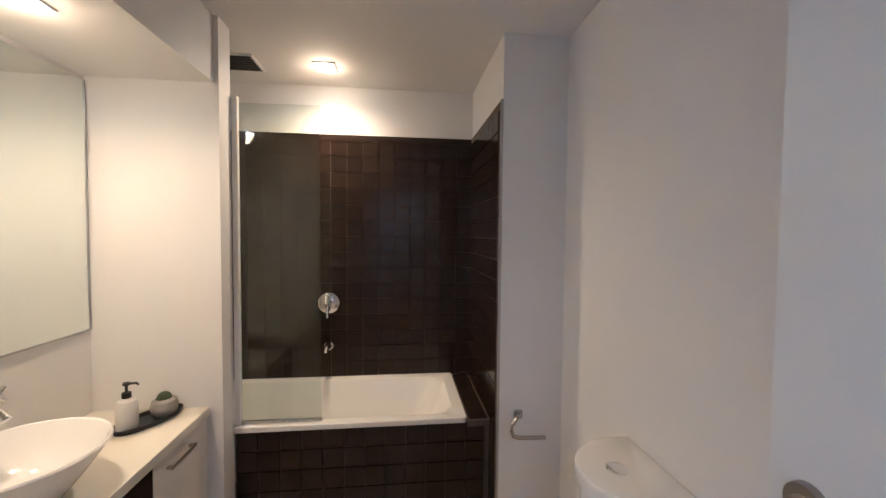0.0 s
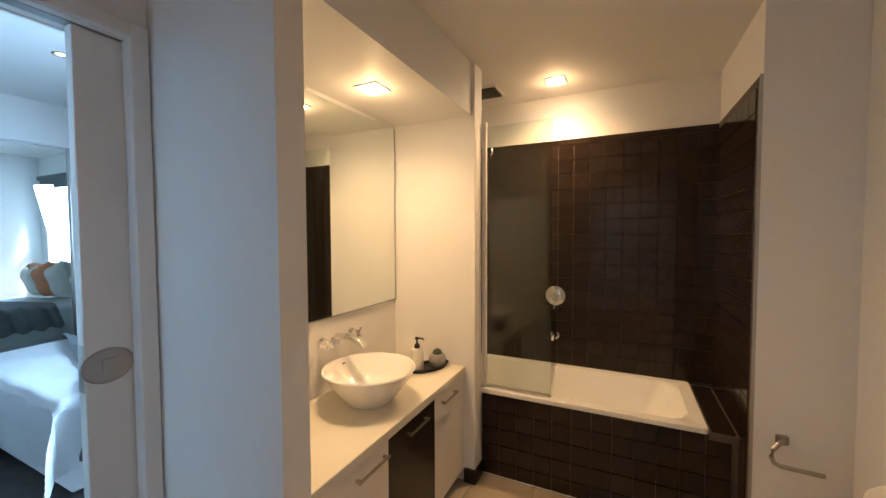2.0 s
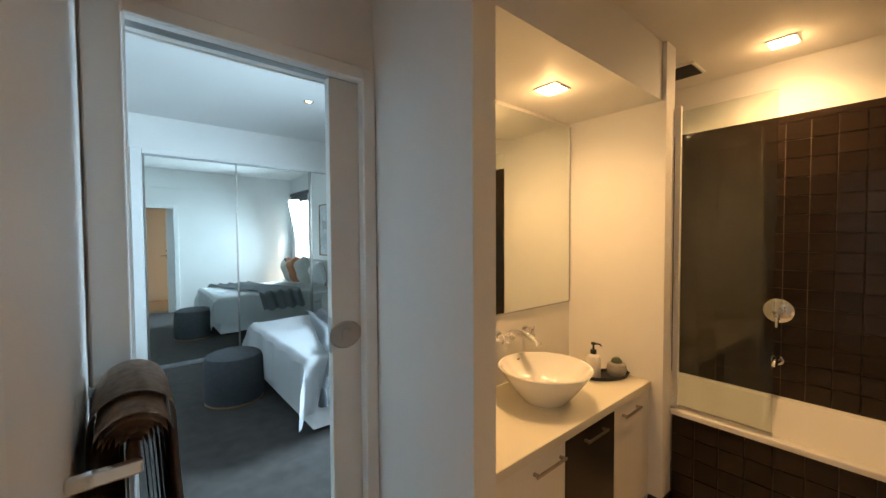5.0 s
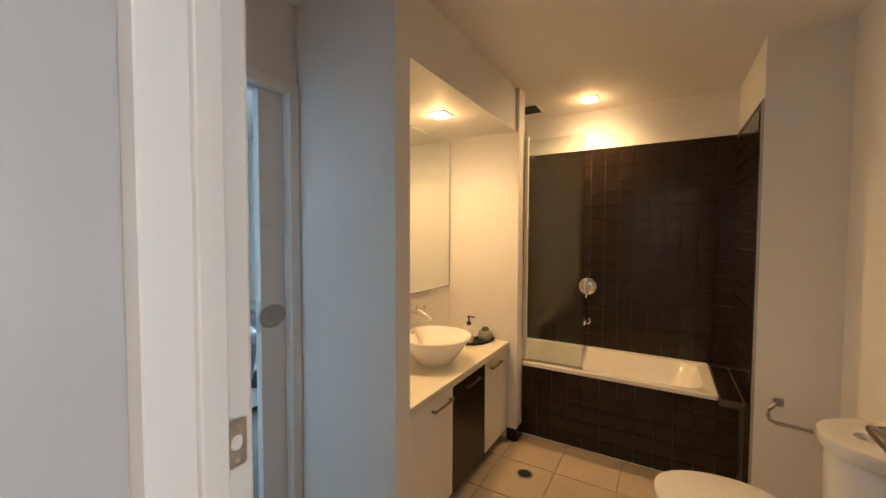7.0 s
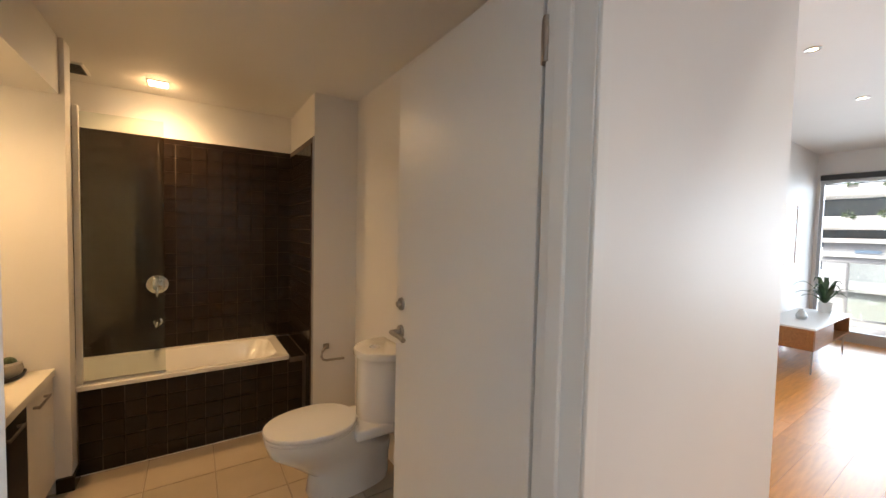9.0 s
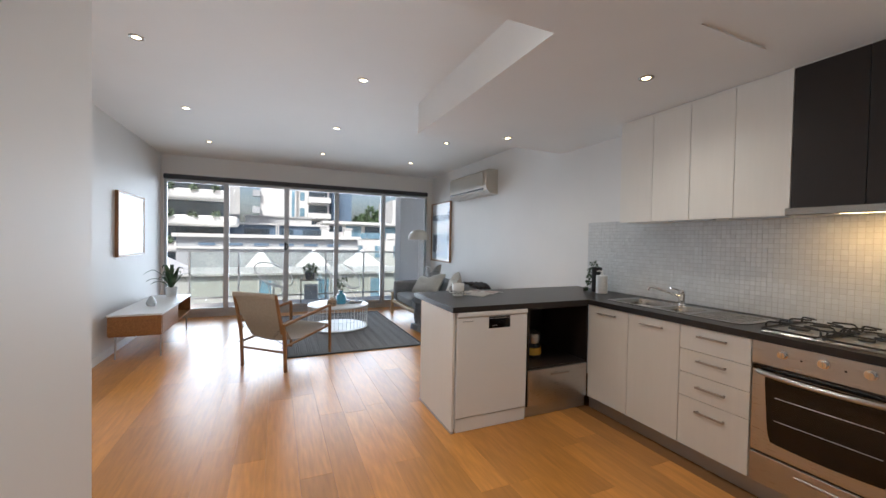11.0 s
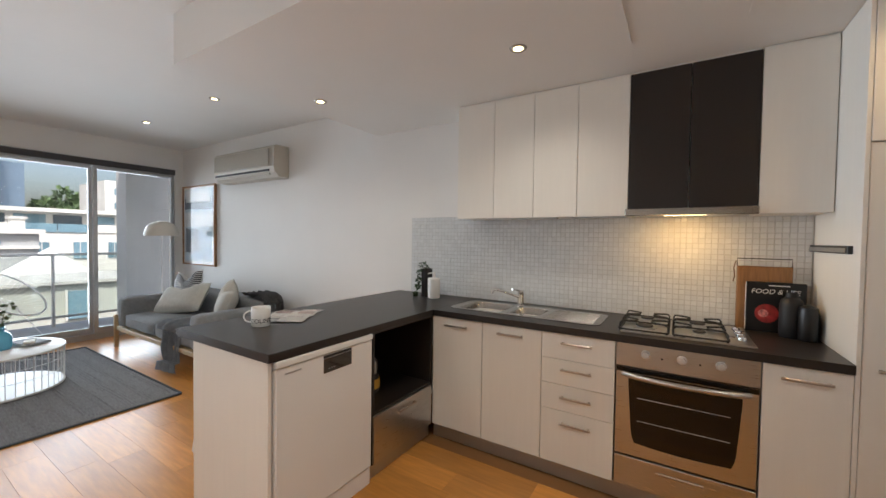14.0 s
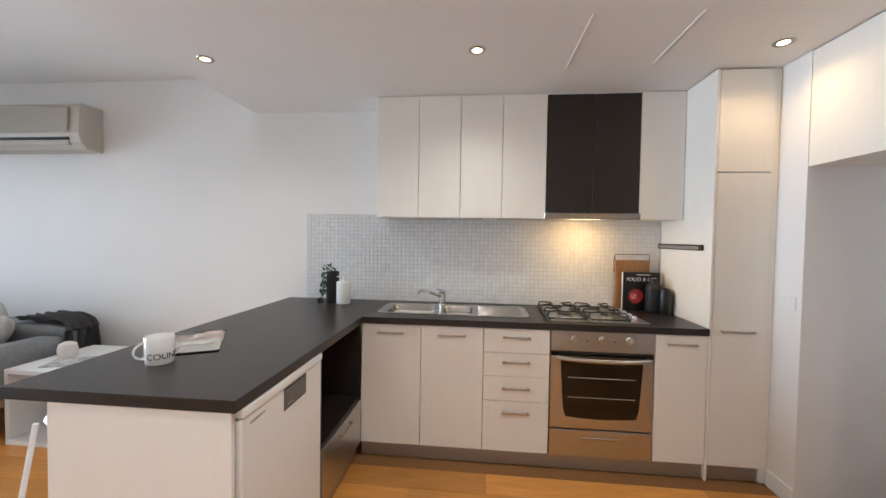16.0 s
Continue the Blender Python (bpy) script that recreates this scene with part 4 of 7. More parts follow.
# towel rail with towel
tr = thing("towel_rail", (-1.15, -0.28, 1.05), "chrome towel rail on the wall", "towel rail")
b = tube(bmesh.new(), [(-1.372, -0.200, 1.045), (-0.925, -0.200, 1.045)], 0.009, 12)
part("bar", b, CHROME, tr, world=True, smooth=True)
for x in (-1.372, -0.925):
    part("bracket", bx(x - 0.009, x + 0.009, -0.279, -0.188, 1.034, 1.056, bevel=0.004, seg=2), CHROME, tr, world=True)
tw = thing("bath_towel", (-1.15, -0.235, 0.7), "thick dark brown bath towel folded over the rail", "towel")


def towel_layer(r, drop_f, drop_b, x0, x1, ph):
    def fn(u, v):
        total = drop_f + math.pi * r + drop_b
        s = u * total
        x = x0 + v * (x1 - x0)
        k = 0.004 * noise.noise(Vector((x * 9, s * 6, ph)))
        if s < drop_f:
            y, z = r, -(drop_f - s)
        elif s < drop_f + math.pi * r:
            a = (s - drop_f) / r
            y, z = r * math.cos(a), r * math.sin(a)
        else:
            y, z = -r, -(s - drop_f - math.pi * r)
        lean = 0.020 * max(0, -z) / 0.4
        return (x + k, -0.1990 + y + k * 0.5 + lean * (1 if y > 0 else 0), 1.045 + z + k)
    return fn


for i in range(7):
    r = 0.012 + 0.0075 * i
    b = sheet(bmesh.new(), towel_layer(r, 0.55 + 0.01 * (i % 3), 0.52 + 0.01 * (i % 2), -1.34 + 0.003 * i, -1.005 + 0.005 * (i % 3), i * 3.1), 60, 16, 0.0055)
    part("fold", b, TOWEL, tw, world=True, smooth=True)
b = sheet(bmesh.new(), towel_layer(0.068, 0.50, 0.47, -1.345, -1.095, 40.0), 60, 16, 0.009)
part("outer_fold", b, TOWEL, tw, world=True, smooth=True)

# ---- vanity ----
VX = -0.950
va = thing("vanity_cabinet", (-1.18, 1.22, 0), "white laminate vanity cabinet with a dark centre door", "vanity")
part("carcass", bx(-1.408, VX - 0.019, 0.607, 1.833, 0.07, 0.628), LAMI, va, world=True)
part("kickboard", bx(-1.40, -1.0, 0.607, 1.833, 0.0, 0.069), DARK, va, world=True)
for y0, y1, m, h0, h1, lab in ((0.608, 1.070, LAMI, 0.86, 1.045, ""), (1.070, 1.465, DARK, 1.20, 1.37, "dark brown gloss door"), (1.465, 1.833, LAMI, 1.53, 1.70, "")):
    dd = part("door", bx(VX - 0.018, VX, y0 + 0.0018, y1 - 0.0018, 0.072, 0.626, bevel=0.0012), m, va, lab, world=True)
    hb_ = bmesh.new()
    box(hb_, VX + 0.018, VX + 0.026, h0, h1, 0.570, 0.582, 0.002)
    for yy in (h0 + 0.012, h1 - 0.012):
        box(hb_, VX, VX + 0.019, yy - 0.005, yy + 0.005, 0.571, 0.581)
    part("handle", hb_, HANDLE, dd, "slim bronze-toned bar handle", world=True)
solid("bathroom_worktop", bx(-1.408, -0.940, 0.607, 1.833, 0.629, 0.667, bevel=0.002), mat("cream_laminate", (0.74, 0.70, 0.60), 0.35, vary=0.015), "cream laminate vanity top", "worktop")
solid("tile_kick", bx(-0.945, -0.872, 1.815, 1.944, 0.0, 0.075, bevel=0.001), TILE, "dark brown tile skirting beside the vanity", "skirting", "structure")
bs = thing("basin", (-1.165, 1.24, 0.667), "white conical vessel basin standing on the vanity", "basin")
b = lathe(bmesh.new(), [(0.0, 0.0), (0.096, 0.0), (0.102, 0.005), (0.112, 0.018), (0.150, 0.064), (0.184, 0.112), (0.204, 0.143), (0.209, 0.149), (0.206, 0.154), (0.200, 0.152), (0.185, 0.128), (0.140, 0.072), (0.100, 0.036), (0.05, 0.026), (0.0, 0.022)], n=56)
part("bowl", b, PORC, bs, smooth=True)
b = lathe(bmesh.new(), [(0.0, 0.029), (0.018, 0.030), (0.021, 0.025)], n=20)
part("waste", b, CHROME, bs, smooth=True)
part("overflow_slot", bx(-0.182, -0.180, 0.03, 0.07, 0.128, 0.134), BLACK, bs)
tb = thing("basin_tap", (-1.405, 1.30, 0.905), "chrome wall-mounted basin taps with cross handles", "tap")
b = tube(bmesh.new(), [(0.0, 0, 0.01), (0.05, 0, 0.018), (0.10, 0, 0.016), (0.15, 0, -0.004), (0.165, 0, -0.022)], 0.017, 14)
part("spout", b, CHROME, tb, smooth=True)
b = lathe(bmesh.new(), [(0.028, 0), (0.026, 0.006), (0, 0.006)], n=24)
b.transform(Matrix.Rotation(radians(90), 4, "Y"))
part("spout_flange", b, CHROME, tb, smooth=True)
for dy in (-0.105, 0.105):
    b = bmesh.new()
    cyl(b, (0.0, dy, 0.008), (0.006, dy, 0.008), 0.026, 0.024, 24)
    cyl(b, (0.006, dy, 0.008), (0.05, dy, 0.008), 0.014, 0.016, 18)
    for a in range(4):
        c, s = math.cos(radians(45 + 90 * a)), math.sin(radians(45 + 90 * a))
        cyl(b, (0.045, dy, 0.008), (0.045, dy + 0.033 * c, 0.008 + 0.033 * s), 0.0055, 0.0065, 10)
    part("cross_handle", b, CHROME, tb, smooth=True)
mi = thing("bathroom_mirror", (-1.40, 1.21, 1.02), "large frameless bathroom mirror above the vanity", "mirror")
part("glass", bx(-1.4085, -1.4025, 0.606, 1.822, 1.024, 2.050), MIRROR, mi, world=True)
part("edge_strip", bx(-1.4085, -1.4000, 1.8222, 1.829, 1.024, 2.050), ALU, mi, world=True)
part("bottom_strip", bx(-1.4085, -1.4000, 0.606, 1.829, 1.017, 1.0238), ALU, mi, world=True)
ty = thing("tray", (-1.115, 1.715, 0.667), "black oval tray on the vanity", "tray", rz=62)
b = lathe(bmesh.new(), [(0, 0.0), (0.108, 0.0), (0.120, 0.020), (0.116, 0.020), (0.104, 0.005), (0, 0.005)], n=40, sx=1.1, sy=0.55)
part("dish", b, BLACK, ty, smooth=True)
sb = thing("soap_dispenser", (-1.155, 1.655, 0.672), "white ceramic soap dispenser with a black pump", "soap dispenser")
b = lathe(bmesh.new(), [(0, 0), (0.034, 0), (0.036, 0.004), (0.036, 0.095), (0.030, 0.112), (0.013, 0.120), (0.013, 0.128)], n=28)
part("bottle", b, mat("matt_white", (0.78, 0.76, 0.72), 0.55), sb, smooth=True)
b = lathe(bmesh.new(), [(0.0155, 0.122), (0.0155, 0.142), (0.005, 0.145), (0.005, 0.168), (0.012, 0.170), (0.012, 0.180), (0, 0.181)], n=18)
tube(b, [(0.0, 0, 0.175), (0.03, 0.01, 0.174), (0.036, 0.012, 0.166)], 0.0045, 8)
part("pump", b, BLACK, sb, "black plastic pump", smooth=True)
pc = thing("cactus_pot", (-1.085, 1.765, 0.672), "round grey stone pot with a small cactus", "plant")
b = lathe(bmesh.new(), [(0, 0), (0.034, 0.0), (0.046, 0.016), (0.050, 0.038), (0.044, 0.062), (0.028, 0.070), (0.024, 0.066), (0, 0.062)], n=32)
part("pot", b, CERAM, pc, smooth=True)
b = bmesh.new()
rings = []
for j in range(7):
    z, r = 0.064 + j * 0.005, 0.026 * math.sqrt(max(0.01, 1 - (j / 6.6) ** 2))
    rings.append([b.verts.new(((r * (1 + 0.12 * (i % 2))) * math.cos(math.pi * i / 12), (r * (1 + 0.12 * (i % 2))) * math.sin(math.pi * i / 12), z)) for i in range(24)])
for p, q in zip(rings, rings[1:]):
    for i in range(24):
        b.faces.new((p[i], p[(i + 1) % 24], q[(i + 1) % 24], q[i]))
b.faces.new(rings[-1])
part("cactus", b, SAGE, pc, "ribbed green cactus")

# ---- bath ----
bt_ = thing("bathtub", (-0.59, 2.24, 0), "white enamelled built-in bathtub behind dark tiles", "bathtub")
b = bmesh.new()
prev = None
for x0, x1, y0, y1, r, z in ((-1.398, 0.228, 1.930, 2.548, 0.02, 0.490), (-1.398, 0.228, 1.930, 2.548, 0.02, 0.512), (-1.394, 0.224, 1.934, 2.545, 0.02, 0.517), (-1.34, 0.165, 1.985, 2.495, 0.10, 0.514), (-1.33, 0.155, 1.995, 2.486, 0.11, 0.500),
                            (-1.28, 0.06, 2.03, 2.45, 0.13, 0.25), (-1.24, -0.02, 2.07, 2.41, 0.13, 0.16), (-1.15, -0.12, 2.12, 2.36, 0.11, 0.145)):
    ring = [b.verts.new((x, y, z)) for x, y in rounded(x0, x1, y0, y1, r, 8)]
    if prev:
        for i in range(len(ring)):
            b.faces.new((prev[i], prev[(i + 1) % len(ring)], ring[(i + 1) % len(ring)], ring[i]))
    prev = ring
b.faces.new(prev)
part("shell", b, PORC, bt_, world=True, smooth=True)
part("grip_handle", tube(bmesh.new(), [(-0.76, 1.990, 0.485), (-0.75, 2.012, 0.492), (-0.55, 2.012, 0.492), (-0.54, 1.990, 0.485)], 0.008, 10), CHROME, bt_, world=True, smooth=True)
sc = thing("shower_screen", (-0.69, 1.96, 0.52), "frameless glass shower screen on a white hinge post", "shower screen")
pane_bm = bx(-0.862, -0.485, 1.957, 1.963, 0.535, 2.030)
pane_bm.transform(Matrix.Translation((-0.862, 1.96, 0)) @ Matrix.Rotation(radians(-2.5), 4, "Z") @ Matrix.Translation((0.862, -1.96, 0)))
pane = part("pane", pane_bm, SCREEN, sc, world=True)
pane.visible_shadow = False
part("hinge_post", bx(-0.8845, -0.858, 1.947, 1.973, 0.52, 2.06, bevel=0.004, seg=2), GLOSS, sc, world=True)
part("bottom_seal", bx(-0.862, -0.485, 1.955, 1.965, 0.519, 0.5345), ALU, sc, world=True)
mx = thing("bath_mixer", (-0.560, 2.552, 0.99), "round chrome bath mixer plate with a lever", "tap")
b = lathe(bmesh.new(), [(0.068, 0), (0.066, 0.008), (0.050, 0.016), (0.026, 0.020), (0.024, 0.045), (0, 0.047)], n=36)
b.transform(Matrix.Rotation(radians(90), 4, "X"))
part("plate", b, CHROME, mx, smooth=True)
part("lever", tube(bmesh.new(), [(0, -0.036, 0.0), (0, -0.048, -0.03), (0, -0.055, -0.085)], 0.008, 10), CHROME, mx, smooth=True)
sp_ = thing("bath_spout", (-0.560, 2.552, 0.715), "short chrome bath spout", "spout")
b = lathe(bmesh.new(), [(0.030, 0), (0.028, 0.006), (0.018, 0.008)], n=24)
b.transform(Matrix.Rotation(radians(90), 4, "X"))
part("flange", b, CHROME, sp_, smooth=True)
part("spout", tube(bmesh.new(), [(0, -0.004, 0.018), (0, -0.05, 0.016), (0, -0.09, 0.0), (0, -0.10, -0.02)], 0.015, 12), CHROME, sp_, smooth=True)

# ---- toilet ----
to = thing("toilet", (0.3, 1.104, 0), "white close-coupled toilet with the lid closed", "toilet")
b = bmesh.new()
prev = None


def egg(cx, a, w, z, n=36, back=0.30):
    """An egg outline: round nose to -x, squarer to the back."""
    pts = []
    for i in range(n):
        t = 2 * math.pi * i / n
        c, s = math.cos(t), math.sin(t)
        x = cx + (back if c > 0 else a) * c
        pts.append((x, 1.104 + w * (abs(s) ** 0.9) * (1 if s > 0 else -1), z))
    return pts


for cx, a, w, bk_, z in ((0.30, 0.14, 0.10, 0.30, 0.0), (0.29, 0.145, 0.10, 0.32, 0.04), (0.29, 0.13, 0.09, 0.32, 0.14), (0.26, 0.20, 0.115, 0.36, 0.22), (0.22, 0.255, 0.160, 0.22, 0.295), (0.20, 0.255, 0.178, 0.22, 0.354), (0.20, 0.25, 0.176, 0.22, 0.374)):
    ring = [b.verts.new(p) for p in egg(cx, a, w, z, back=bk_)]
    if prev:
        for i in range(36):
            b.faces.new((prev[i], prev[(i + 1) % 36], ring[(i + 1) % 36], ring[i]))
    else:
        b.faces.new(ring)
    prev = ring
b.faces.new(prev)
part("pan", b, PORC, to, world=True, smooth=True)
part("rear_deck", bx(0.36, 0.655, 0.949, 1.259, 0.31, 0.372, bevel=0.015, seg=3), PORC, to, world=True, smooth=True)


def slab(outline, z0, z1, soft=0.008):
    bm = bmesh.new()
    k, prev = len(outline), None
    mx_, my_ = sum(p[0] for p in outline) / k, sum(p[1] for p in outline) / k
    for f, z in ((0.985, z0), (1.0, z0 + soft), (1.0, z1 - soft), (0.985, z1 - soft * 0.3), (0.95, z1)):
        ring = [bm.verts.new((mx_ + (x - mx_) * f, my_ + (y - my_) * f, z)) for x, y, *_ in outline]
        if prev:
            for i in range(k):
                bm.faces.new((prev[i], prev[(i + 1) % k], ring[(i + 1) % k], ring[i]))
        else:
            bm.faces.new(ring)
        prev = ring
    bm.faces.new(prev)
    return bm


part("seat", slab(egg(0.20, 0.26, 0.186, 0, back=0.20), 0.376, 0.392, 0.004), PORC, to, world=True, smooth=True)
part("lid", slab(egg(0.20, 0.263, 0.188, 0, back=0.20), 0.3935, 0.418), PORC, to, world=True, smooth=True)


def dee(x0, x1, hw, bow, n=14):
    pts = [(x1, 1.104 - hw), (x1, 1.104 + hw)]
    for i in range(n + 1):
        s = -1 + 2 * i / n
        pts.append((x0 + bow * abs(s) ** 2.6, 1.104 - hw * s))
    return pts


ck = part("cistern", slab(dee(0.425, 0.658, 0.165, 0.13), 0.373, 0.715, 0.006), PORC, to, world=True, smooth=True)
part("cistern_lid", slab(dee(0.405, 0.662, 0.178, 0.15), 0.717, 0.755, 0.012), PORC, to, world=True, smooth=True)
part("flush_button", lathe(bmesh.new(), [(0.030, 0), (0.030, 0.004), (0.026, 0.007), (0, 0.007)], (0.517, 1.104, 0.755), 28), CHROME, to, "oval chrome flush button", world=True, smooth=True)
for dy in (-0.075, 0.075):
    part("lid_hinge", cyl(bmesh.new(), (0.385, 1.104 + dy, 0.374), (0.385, 1.104 + dy, 0.408), 0.012, n=14), CHROME, to, world=True, smooth=True)
part("water_hose", tube(bmesh.new(), [(0.655, 0.92, 0.16), (0.60, 0.91, 0.15), (0.57, 0.915, 0.20), (0.57, 0.94, 0.38)], 0.008, 8), ALU, to, world=True, smooth=True)
part("floor_bolt", lathe(bmesh.new(), [(0.010, 0), (0.008, 0.006), (0, 0.007)], (0.25, 0.994, 0.03), 12), CHROME, to, world=True)

rh = thing("toilet_roll_holder", (0.45, 1.809, 0.58), "chrome hook-shaped toilet roll holder on the wall", "roll holder")
part("mount", bx(0.428, 0.468, 1.794, 1.8095, 0.565, 0.603, bevel=0.003), NICKEL, rh, world=True)
part("bar", tube(bmesh.new(), [(0.448, 1.79, 0.588), (0.425, 1.755, 0.586), (0.405, 1.745, 0.565), (0.400, 1.745, 0.535), (0.408, 1.745, 0.512), (0.43, 1.745, 0.502), (0.56, 1.745, 0.497)], 0.0085, 10), NICKEL, rh, world=True, smooth=True)

dn = thing("floor_drain", (-0.718, 1.517, 0.0), "round dark floor drain with a grate", "drain")
part("ring", lathe(bmesh.new(), [(0.036, 0.0015), (0.038, 0.003), (0.046, 0.002), (0.047, 0.0)], n=30), STEEL, dn, smooth=True)
part("pit", lathe(bmesh.new(), [(0.036, 0.001), (0.0, 0.0008)], n=24), BLACK, dn)
for i in range(5):
    w = 0.033 * math.cos((i - 2) * 0.55)
    part("grate_bar", bx(-w, w, -0.026 + 0.013 * i - 0.0025, -0.026 + 0.013 * i + 0.0025, 0.0012, 0.0028), IRON, dn)

vt = thing("exhaust_vent", (-0.97, 2.27, CB), "square ceiling exhaust vent with dark louvres", "vent")
part("frame", bx(-1.07, -0.872, 2.17, 2.37, CB - 0.012, CB - 0.0005, bevel=0.003), GLOSS, vt, world=True)
part("opening", bx(-1.06, -0.885, 2.18, 2.36, CB - 0.0135, CB - 0.0122), BLACK, vt, world=True)
for i in range(6):
    part("louvre", bx(-1.055, -0.89, 2.19 + i * 0.028, 2.204 + i * 0.028, CB - 0.018, CB - 0.014), DARK, vt, world=True)

# ---- bathroom tiles ----


def tile_mesh(name, w, h, d, material, edge=0.0015):
    """A tile lying in the xz plane, its face to -y, 12 triangles or so."""
    v = []
    for a, c in ((-1, -1), (1, -1), (1, 1), (-1, 1)):
        v.append((a * w / 2, 0, c * h / 2))
    for a, c in ((-1, -1), (1, -1), (1, 1), (-1, 1)):
        v.append((a * (w / 2 - edge), -d, c * (h / 2 - edge)))
    f = [(4, 5, 6, 7)] + [(q, (q + 1) % 4, 4 + (q + 1) % 4, 4 + q) for q in range(4)]
    me = bpy.data.meshes.new(name)
    me.from_pydata(v, [], f)
    me.materials.append(material)
    return me


TP = 0.100
tmesh = tile_mesh("tile", 0.0965, 0.0965, 0.006, TILE)
rng = random.Random(5)


def tiled(base, origin, nu, nv, rz):
    for i in range(nu):
        for j in range(nv):
            u, v = (i + 0.5) * TP, (j + 0.5) * TP
            c, s = math.cos(radians(rz)), math.sin(radians(rz))
            piece("tile", tmesh, base, origin[0] + c * u, origin[1] + s * u, origin[2] + v, rz + rng.uniform(-0.25, 0.25), rng.uniform(-0.25, 0.25))


back = solid("tiles_bath_back", bx(-1.405, 0.3575, 2.556, 2.5645, 0.50, 2.054), GROUT, "dark brown square wall tiles behind the bath", "tiles", "structure")
tiled(back, (-1.248, 2.556, 0.515), 16, 15, 0)
part("top_row", bx(-1.40, 0.352, 2.5505, 2.5558, 2.016, 2.052), TILE, back, world=True)
side = solid("tiles_bath_side", bx(0.3495, 0.3575, 1.815, 2.5505, 0.0, 2.054), GROUT, "dark brown square wall tiles on the boxed-out wall", "tiles", "structure")
tiled(side, (0.3495, 2.548, 0.015), 7, 20, -90)
apron = solid("tiles_bath_apron", bx(-0.882, 0.349, 1.952, 1.962, 0.0, 0.489), GROUT, "dark brown square tiles on the bath front", "tiles", "structure")
tiled(apron, (-0.880, 1.952, -0.012), 12, 5, 0)
ledge = solid("tiles_bath_ledge", bx(0.229, 0.349, 1.945, 2.55, 0.46, 0.494), GROUT, "dark brown tiled ledge at the end of the bath", "tiles", "structure")
for j in range(6):
    ob = piece("tile", tmesh, ledge, 0.289, 2.0 + j * TP, 0.494)
    ob.matrix_basis = pose(0.289, 2.0 + j * TP, 0.494, -90, 0, 0)
solid("trim_tile_edge", bx(0.3462, 0.3575, 1.8095, 1.8148, 0.0, 2.056), ALU, "slim metal edge trim beside the tiles", "trim", "structure")

fmesh = tile_mesh("floor_tile", 0.325, 0.325, 0.006, FTILE)
for i in range(5):
    for j in range(8):
        x, y = -0.735 + i * 0.33, 1.780 - j * 0.33
        ob = piece("floor_tile", fmesh, floor_bath, x, y, -0.006)
        ob.matrix_basis = pose(x, y, -0.006, -90, 0, rng.uniform(-0.15, 0.15))
for j in range(8):
    ob = piece("floor_tile", fmesh, floor_bath, -1.065, 1.780 - j * 0.33, -0.006)
    ob.matrix_basis = pose(-1.065, 1.780 - j * 0.33, -0.006, -90, 0, 0)
solid("trim_silicone", bx(-0.88, 0.349, 1.944, 1.9518, 0.0, 0.006), GLOSS, "pale silicone joint under the bath tiles", "trim", "structure")

# ---- living room: balcony doors ----
WX = 7.41
wf = bmesh.new()
for v in ((-3.85, 0.745, 2.29, 2.385), (-3.85, 0.745, 0.0, 0.075)):
    box(wf, WX - 0.03, WX + 0.07, *v)
solid("window_1_frame", wf, ALU, "grey aluminium head and sill of the balcony doors", "window frame", "structure")
solid("blind_rail", bx(7.335, 7.379, -3.84, 0.74, 2.300, 2.372, bevel=0.006, seg=2), mat("dark_blind", (0.05, 0.05, 0.055), 0.6), "dark grey rolled blind above the balcony doors", "blind")
edges = (-3.84, -2.905, -1.995, -1.105, -0.146, 0.74)
for k in range(5):
    y0, y1 = edges[k], edges[k + 1]
    xo = WX + (0.03 if k in (1, 2) else -0.008)
    w = thing("balcony_door", (xo, (y0 + y1) / 2, 0.075), "tall aluminium-framed glass balcony door panel", "glass door", "balcony doors")
    for a, b_ in ((y0, y0 + 0.042), (y1 - 0.042, y1)):
        part("stile", bx(xo - 0.018, xo + 0.018, a, b_, 0.076, 2.289, bevel=0.002), ALU, w, world=True)
    part("bottom_rail", bx(xo - 0.018, xo + 0.018, y0 + 0.0422, y1 - 0.0422, 0.076, 0.15), ALU, w, world=True)
    part("top_rail", bx(xo - 0.018, xo + 0.018, y0 + 0.0422, y1 - 0.0422, 2.25, 2.289), ALU, w, world=True)
    g = part("pane", bx(xo - 0.003, xo + 0.003, y0 + 0.042, y1 - 0.042, 0.15, 2.25), PANE, w, world=True)
    g.visible_shadow = False
    if k == 3:
        b = bmesh.new()
        box(b, xo - 0.045, xo - 0.0185, y0 + 0.004, y0 + 0.036, 1.135, 1.285, 0.006, 2)
        tube(b, [(xo - 0.04, y0 + 0.02, 1.16), (xo - 0.06, y0 - 0.015, 1.17), (xo - 0.065, y0 - 0.03, 1.21), (xo - 0.06, y0 - 0.015, 1.25), (xo - 0.04, y0 + 0.02, 1.26)], 0.009, 8)
        part("latch", b, BLACK, w, "black plastic latch handle", world=True, smooth=True)

# air conditioner
ac = thing("air_conditioner", (5.42, -3.86, 2.07), "beige wall-mounted air conditioner unit", "air conditioner")
BEIGE = mat("aged_plastic", (0.52, 0.48, 0.41), 0.45, vary=0.03)
b = bmesh.new()
prof = [(-3.956, 2.08), (-3.956, 2.445), (-3.79, 2.445), (-3.765, 2.425), (-3.755, 2.20), (-3.775, 2.135), (-3.83, 2.085)]
va_, vb_ = [b.verts.new((4.775, y, z)) for y, z in prof], [b.verts.new((6.055, y, z)) for y, z in prof]
for i in range(len(prof)):
    b.faces.new((va_[i], va_[(i + 1) % len(prof)], vb_[(i + 1) % len(prof)], vb_[i]))
b.faces.new(va_), b.faces.new(vb_)
